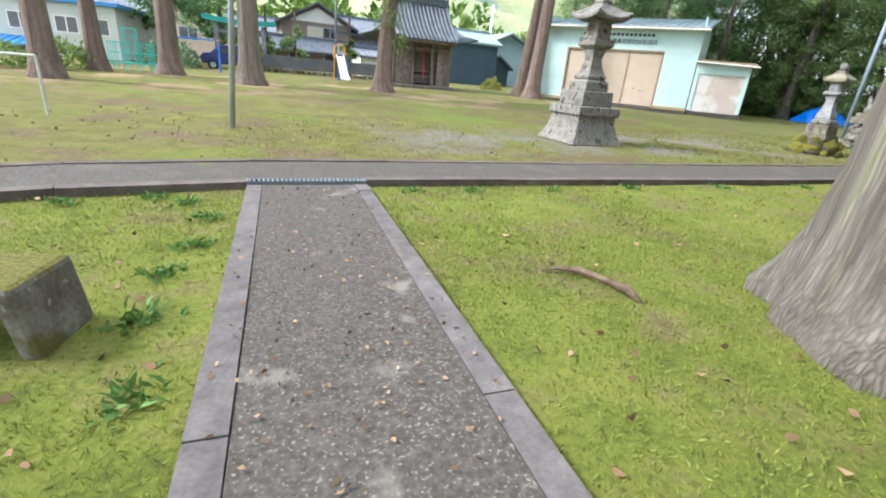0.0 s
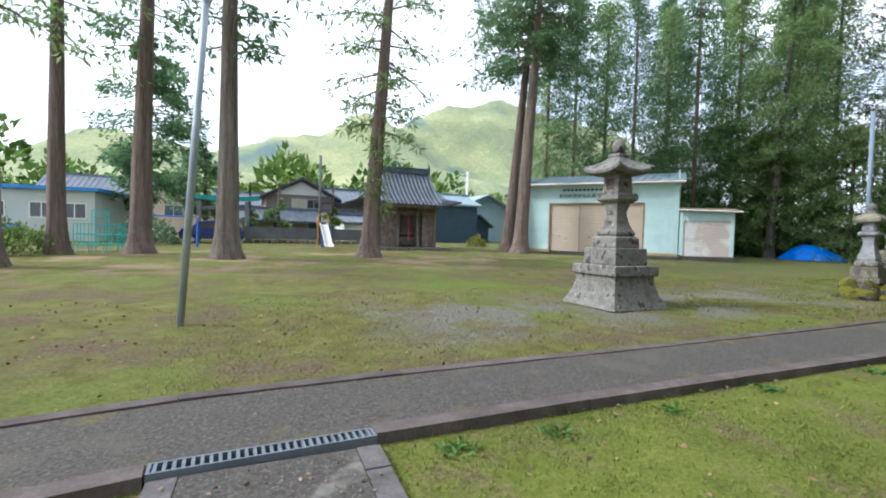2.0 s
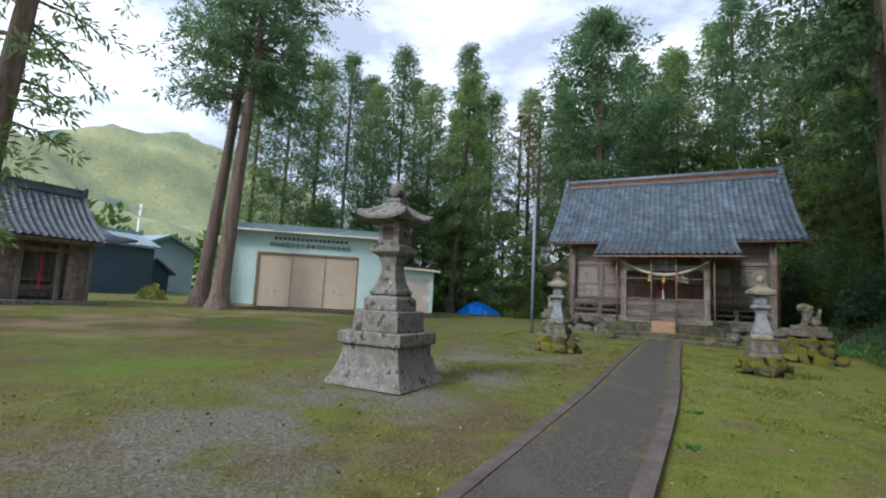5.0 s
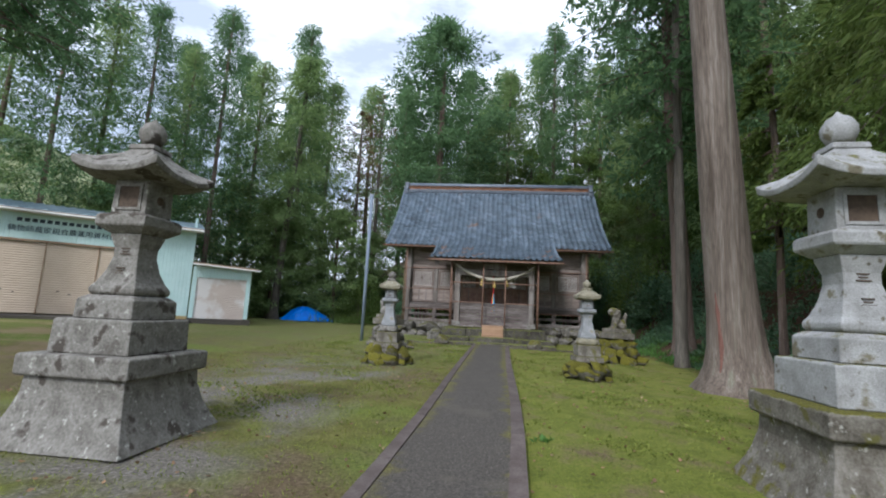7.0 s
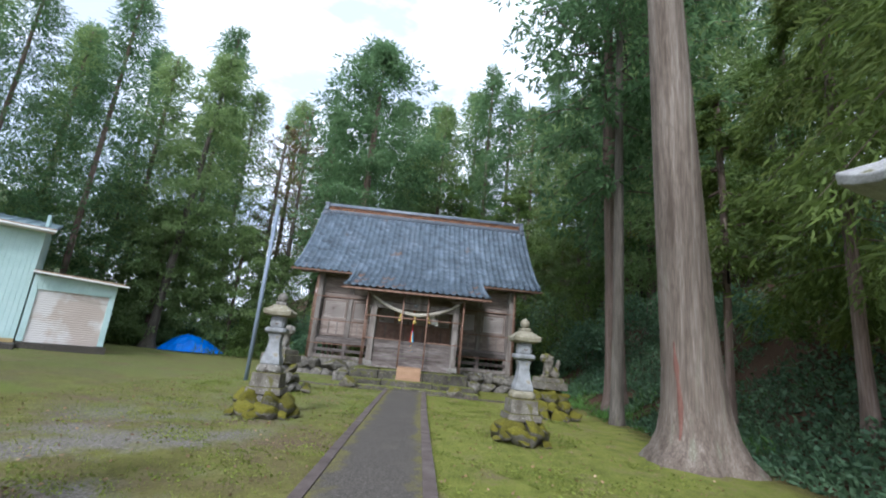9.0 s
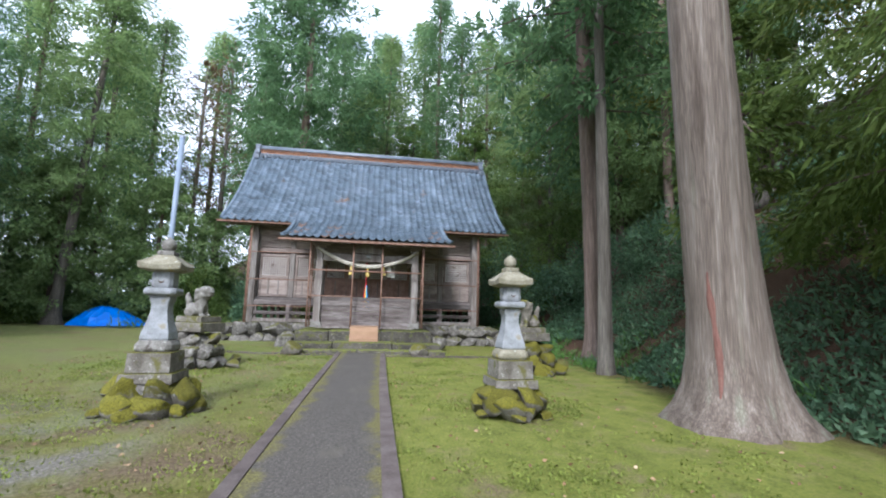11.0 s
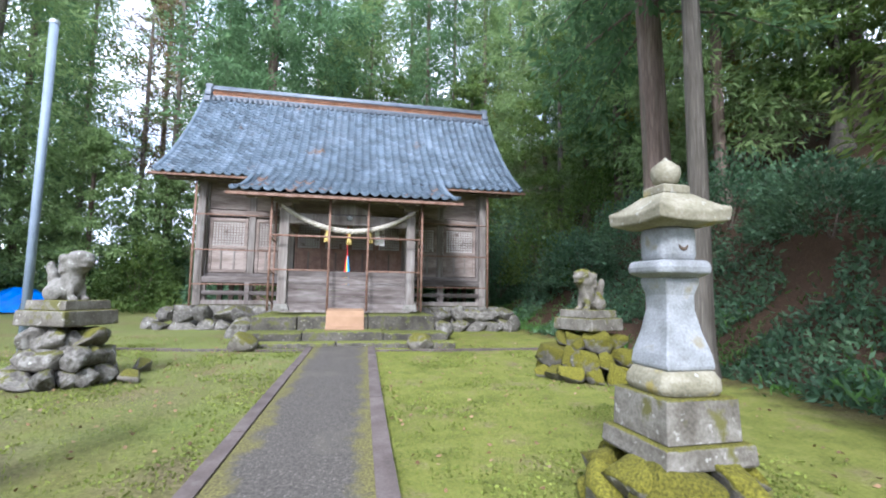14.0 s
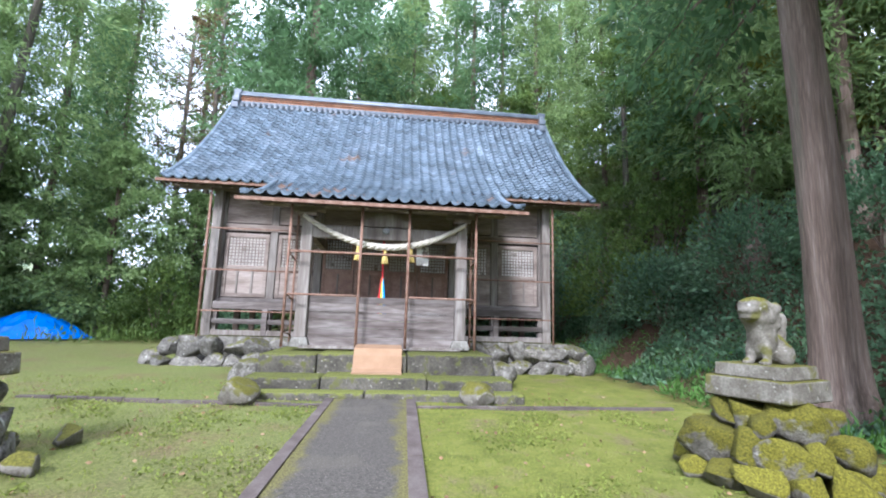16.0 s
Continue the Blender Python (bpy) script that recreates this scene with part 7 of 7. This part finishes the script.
bush(18.0, 33.5, 0.75, 0.75, 700, 0.16, M["leaves_yellow"], 71, "round yellow-green bush by the blue house")
bush(-6.4, 25.0, 1.2, 1.1, 900, 0.2, M["leaves"], 72, "green bush beside a cedar trunk", "yard bushes")
bush(-8.6, 24.0, 1.5, 1.2, 900, 0.2, M["leaves"], 73, "green bush at the yard's edge", "yard bushes")
bush(-3.4, 33.5, 1.6, 1.4, 900, 0.24, M["shrub"], 74, "clipped dark bush behind the climbing frame", "yard bushes")
EV = "glossy dark evergreen shrub under the forest edge"
k = 0
for x, y, r, h in ((36.5, 15.8, 2.0, 3.2), (38.5, 13.0, 1.8, 3.0), (37.5, 18.6, 1.7, 2.2), (38.0, 21.5, 1.8, 1.8), (35.0, 24.0, 1.4, 1.2), (38.5, 25.5, 2.2, 2.4), (36.0, 12.6, 1.2, 1.8),
                   (35.5, -1.8, 2.2, 3.0), (33.0, -3.2, 2.4, 3.4), (30.5, -3.6, 1.9, 2.6), (37.5, 0.5, 1.9, 3.0), (28.0, -5.0, 2.2, 2.8), (33.5, -6.0, 2.6, 4.0), (38.0, -3.5, 2.6, 4.6), (25.5, -6.5, 2.0, 2.4), (21.5, -5.5, 1.8, 2.0), (17.0, -5.5, 1.8, 2.2), (13.5, -6.0, 1.9, 2.4), (19.0, -8.0, 2.2, 2.6), (37.0, 3.5, 1.5, 2.6), (37.2, 8.5, 1.5, 2.4), (41.5, 17.0, 2.4, 3.8), (42.0, 22.0, 2.6, 3.6), (41.0, 27.5, 2.6, 3.4), (41, 10, 2.4, 4), (41, 4, 2.4, 4), (44, 13, 2.6, 5)):
    bush(x, y, r, h, 4200, 0.17, M["shrub"] if k % 4 else M["leaves"], 500 + k, EV, "forest shrubs", width=0.075)
    k += 1

# boughs that hang low over the bank
tree("cedar", 14.2, -2.6, 11, 0.13, 2.2, 2.9, 40, 330, 0.3, M["needles_fresh"], M["bark_red"], 81, "young cedar with long drooping boughs over the bank", group="bank cedars", flare=0.06, droop=1.1, width=0.05, limb=0.022)
tree("cedar", 11.2, -1.9, 12, 0.14, 3.6, 3.2, 40, 300, 0.3, M["needles_fresh"], M["bark_red"], 82, "young cedar with long drooping boughs over the bank", group="bank cedars", flare=0.06, droop=1.1, width=0.05, limb=0.022)
# broadleaf trees mixed into the wood
for i, (x, y, h, r, mt) in enumerate(((32.5, -7.5, 11, 3.6, "leaves"), (37.0, -6.0, 13, 3.8, "leaves"), (40.5, -1.5, 14, 3.6, "leaves"), (29.0, -9.5, 12, 3.6, "leaves_yellow"), (43.0, 3.0, 15, 3.4, "leaves"), (24.5, -10.0, 11, 3.6, "leaves"), (18.0, -11.0, 12, 3.8, "leaves_yellow"), (47, -4, 15, 4, "leaves_yellow"))):
    tree("broadleaf_tree", x, y, h, 0.2, h * 0.2, r, 60, 90, 0.19, M[mt], M["bark_grey"], 600 + i, "leafy broadleaf tree on the wooded bank", group="bank broadleaf trees", shape=ROUND, width=0.085, limb=0.0, clumps=3)
for i, (x, y, h) in enumerate(((41.5, 16.5, 19), (43.5, 19.0, 18))):
    tree("bare_tree", x, y, h, 0.2, h * 0.3, 2.6, 60, 50, 0.3, M["leaves_brown"], M["bark_grey"], 640 + i, "thin half-bare tree with brown leaves", group="bare trees", shape=ROUND, droop=-0.6, width=0.06, limb=0.035)

# undergrowth on the bank and along the forest edge
rng = np.random.default_rng(9)
n = 52000
x = rng.uniform(9, 42, n)
y = -0.45 - rng.gamma(1.5, 2.3, n)
keep = np.array([noise.noise((float(a) * 0.45, float(b) * 0.45, 3)) > -0.12 for a, b in zip(x, y)]) & (y > -16)
x, y = x[keep], y[keep]
z = np.array([ground_z(float(a), float(b)) for a, b in zip(x, y)]) + rng.gamma(1.4, 0.16, len(x)) * np.clip((-0.3 - y) / 4.0, 0.12, 1.0)
stuff("undergrowth", leaf_mesh("undergrowth", np.stack([x, y, z], 1), rng.normal(0, 1, (len(x), 3)) + np.array([0, 0.4, 0.5]), 0.17, 0.07, rng), M["shrub"], "ferns and low evergreen undergrowth on the bank", "undergrowth")
n = 9000
x = rng.uniform(15, 36, n)
y = 0.1 - rng.gamma(1.7, 0.9, n)
keep = np.array([noise.noise((float(a) * 0.6, float(b) * 0.6, 8)) > -0.05 for a, b in zip(x, y)])
x, y = x[keep], y[keep]
z = np.array([ground_z(float(a), float(b)) for a, b in zip(x, y)]) + rng.gamma(1.3, 0.05, len(x))
stuff("ferns", leaf_mesh("ferns", np.stack([x, y, z], 1), rng.normal(0, 0.7, (len(x), 3)) + np.array([-0.3, 0.3, 0.7]), 0.2, 0.035, rng), M["weed"], "bright fern and bamboo-grass leaves at the foot of the bank", "ferns")
n = 14000
x = rng.uniform(31, 42, n)
y = rng.uniform(11, 34, n)
keep = (x > 33.2 + 1.2 * np.sin(y)) & ~((np.abs(x - 34.3) < 1.5) & (np.abs(y - 19.0) < 2.2))
x, y = x[keep], y[keep]
z = np.array([ground_z(float(a), float(b)) for a, b in zip(x, y)]) + rng.gamma(1.3, 0.14, len(x))
stuff("tall_weeds", leaf_mesh("tall_weeds", np.stack([x, y, z], 1), rng.normal(0, 0.5, (len(x), 3)) + np.array([0, 0, 1.0]), 0.3, 0.06, rng), M["leaves"], "tall grass and weeds along the forest edge", "weeds")

# short grass and moss shoots near the walks
rng = np.random.default_rng(21)


def off_walk(x, y):
    c = np.interp(x, [p[0] for p in WALK], [p[1] for p in WALK])
    h = np.interp(x, [p[0] for p in WALK], [p[2] for p in WALK])
    p1 = (y < 6.7) & (np.abs(x - np.interp(y, [p[1] for p in P1S], [p[0] for p in P1S])) < 0.69)
    return (np.abs(y - c) > h + 0.02) & ~p1


def scatter(n, x0, x1, y0, y1, up, seed):
    q = np.random.default_rng(seed)
    x, y = q.uniform(x0, x1, n), q.uniform(y0, y1, n)
    ok = off_walk(x, y)
    x, y = x[ok], y[ok]
    z = np.array([ground_z(float(a), float(b)) for a, b in zip(x, y)]) + up
    return np.stack([x, y, z], 1), q


P, q = scatter(60000, -3.5, 5, 0.5, 6.4, -0.012, 31)
stuff("moss_shoots", leaf_mesh("moss_shoots", P, q.normal(0, 0.7, (len(P), 3)) + np.array([0, 0, 0.9]), 0.035, 0.008, q), M["grass"], "short bright moss shoots", "moss")
P, q = scatter(60000, 0, 26, 3.0, 13, -0.012, 32)
stuff("grass_blades", leaf_mesh("grass_blades", P, q.normal(0, 0.7, (len(P), 3)) + np.array([0, 0, 0.9]), 0.045, 0.009, q), M["grass"], "thin short grass on the yard", "grass")
P, q = scatter(2800, -3.5, 26, 0.6, 13, 0.012, 33)
stuff("leaf_litter", leaf_mesh("leaf_litter", P, q.normal(0, 1, (len(P), 3)) * np.array([1, 1, 0.12]), 0.055, 0.035, q), M["litter"], "scattered dry brown leaves and chips", "leaf litter")
q = np.random.default_rng(34)
tt = q.uniform(0, 1, 260)
P = np.stack([np.interp(tt * 5.0 + 1.0, [p[1] for p in P1S], [p[0] for p in P1S]) + q.uniform(-0.62, 0.62, 260), tt * 5.0 + 1.0, np.full(260, 0.068)], 1)
stuff("walk_litter", leaf_mesh("walk_litter", P, q.normal(0, 1, (260, 3)) * np.array([1, 1, 0.05]), 0.035, 0.022, q), M["litter"], "dry leaf scraps on the concrete", "leaf litter")
# clover-like creepers in patches of the lawn
P, q = scatter(70000, 9, 24.5, 1.5, 12, 0.004, 37)
keep = np.array([noise.noise((float(a) * 0.9, float(b) * 0.9, 11)) + 0.5 * noise.noise((float(a) * 4, float(b) * 4, 12)) > 0.16 for a, b, c in P])
P = P[keep]
stuff("clover", leaf_mesh("clover", P, q.normal(0, 1, (len(P), 3)) * np.array([1, 1, 0.35]) + np.array([0, 0, 0.25]), 0.035, 0.028, q), M["grass"], "low clover-like creepers in the lawn", "clover")
# leafy weeds along the edges
q = np.random.default_rng(35)
spots = [(-0.05, 4.4), (-0.15, 3.9), (0.0, 5.1), (-0.2, 5.6), (-0.12, 2.6), (-0.2, 3.3), (2.2, 5.85), (3.0, 5.8), (4.2, 5.75), (-1.2, 5.7), (-0.5, 5.85), (5.6, 5.75), (7.4, 5.6), (9.4, 5.5)]
for i, (x, y) in enumerate(spots):
    m = 46
    a = q.uniform(0, 6.28, m)
    d = np.stack([np.cos(a), np.sin(a), q.uniform(0.25, 0.9, m)], 1)
    c = np.stack([q.normal(0, 0.09, m), q.normal(0, 0.09, m), np.full(m, 0.0)], 1)
    me = leaf_mesh("weed", c * 0.7, d, 0.075, 0.026, q)
    me.materials.append(M["weed"])
    ob = new("weed", me)
    ob.location = (x, y, ground_z(x, y))
    tagged(ob, "fresh green leafy weed beside the walk", "weed", "weeds by the walk", kind="stuff")

# ---- kerbs and drain, last ----
SOUTH_GAP = (0.3, 1.72)
kerb_stones(WALK, lambda i: WALK[i][2], lambda i: WALK[i][2] - 0.14, 1.9, flat_base, WALK_UP + 0.004, M["kerb"])
gap_y = [float(np.interp(v, [p[0] for p in WALK], [p[1] for p in WALK])) for v in SOUTH_GAP]
west = [p for p in WALK if p[0] < SOUTH_GAP[0] - 0.1] + [(SOUTH_GAP[0], gap_y[0], 0.69)]
east = [(SOUTH_GAP[1], gap_y[1], 0.685)] + [p for p in WALK if p[0] > SOUTH_GAP[1] + 0.1]
kerb_stones(west, lambda i: -west[i][2] + 0.165, lambda i: -west[i][2], 1.9, flat_base, WALK_UP + 0.004, M["kerb"])
kerb_stones(east, lambda i: -east[i][2] + 0.165, lambda i: -east[i][2], 1.9, flat_base, WALK_UP + 0.004, M["kerb"])
kerb_stones(P1S, lambda i: 0.67, lambda i: 0.516, 1.8, lambda x, y: ground_z(x, 5), 0.05, M["kerb_grey"])
kerb_stones(P1S, lambda i: -0.516, lambda i: -0.67, 1.8, lambda x, y: ground_z(x, 5), 0.05, M["kerb_grey"])
dr = thing("drain_grate", 1.02, 6.19, ground_z(0.5, 6) + WALK_UP, "slotted galvanised drain grate across the walk's end", "drain grate")
part("frame", boxes((-0.68, 0.68, -0.07, -0.055, -0.06, 0.008), (-0.68, 0.68, 0.055, 0.07, -0.06, 0.008), (-0.68, -0.66, -0.055, 0.055, -0.06, 0.008), (0.66, 0.68, -0.055, 0.055, -0.06, 0.008)), M["grate"], dr)
for i in range(27):
    x = -0.65 + i * 0.0492
    part("bar", boxes((x, x + 0.02, -0.055, 0.055, -0.03, 0.006)), M["grate"], dr)
part("gutter_bed", boxes((-0.66, 0.66, -0.055, 0.055, -0.09, -0.06)), M["black_steel"], dr)
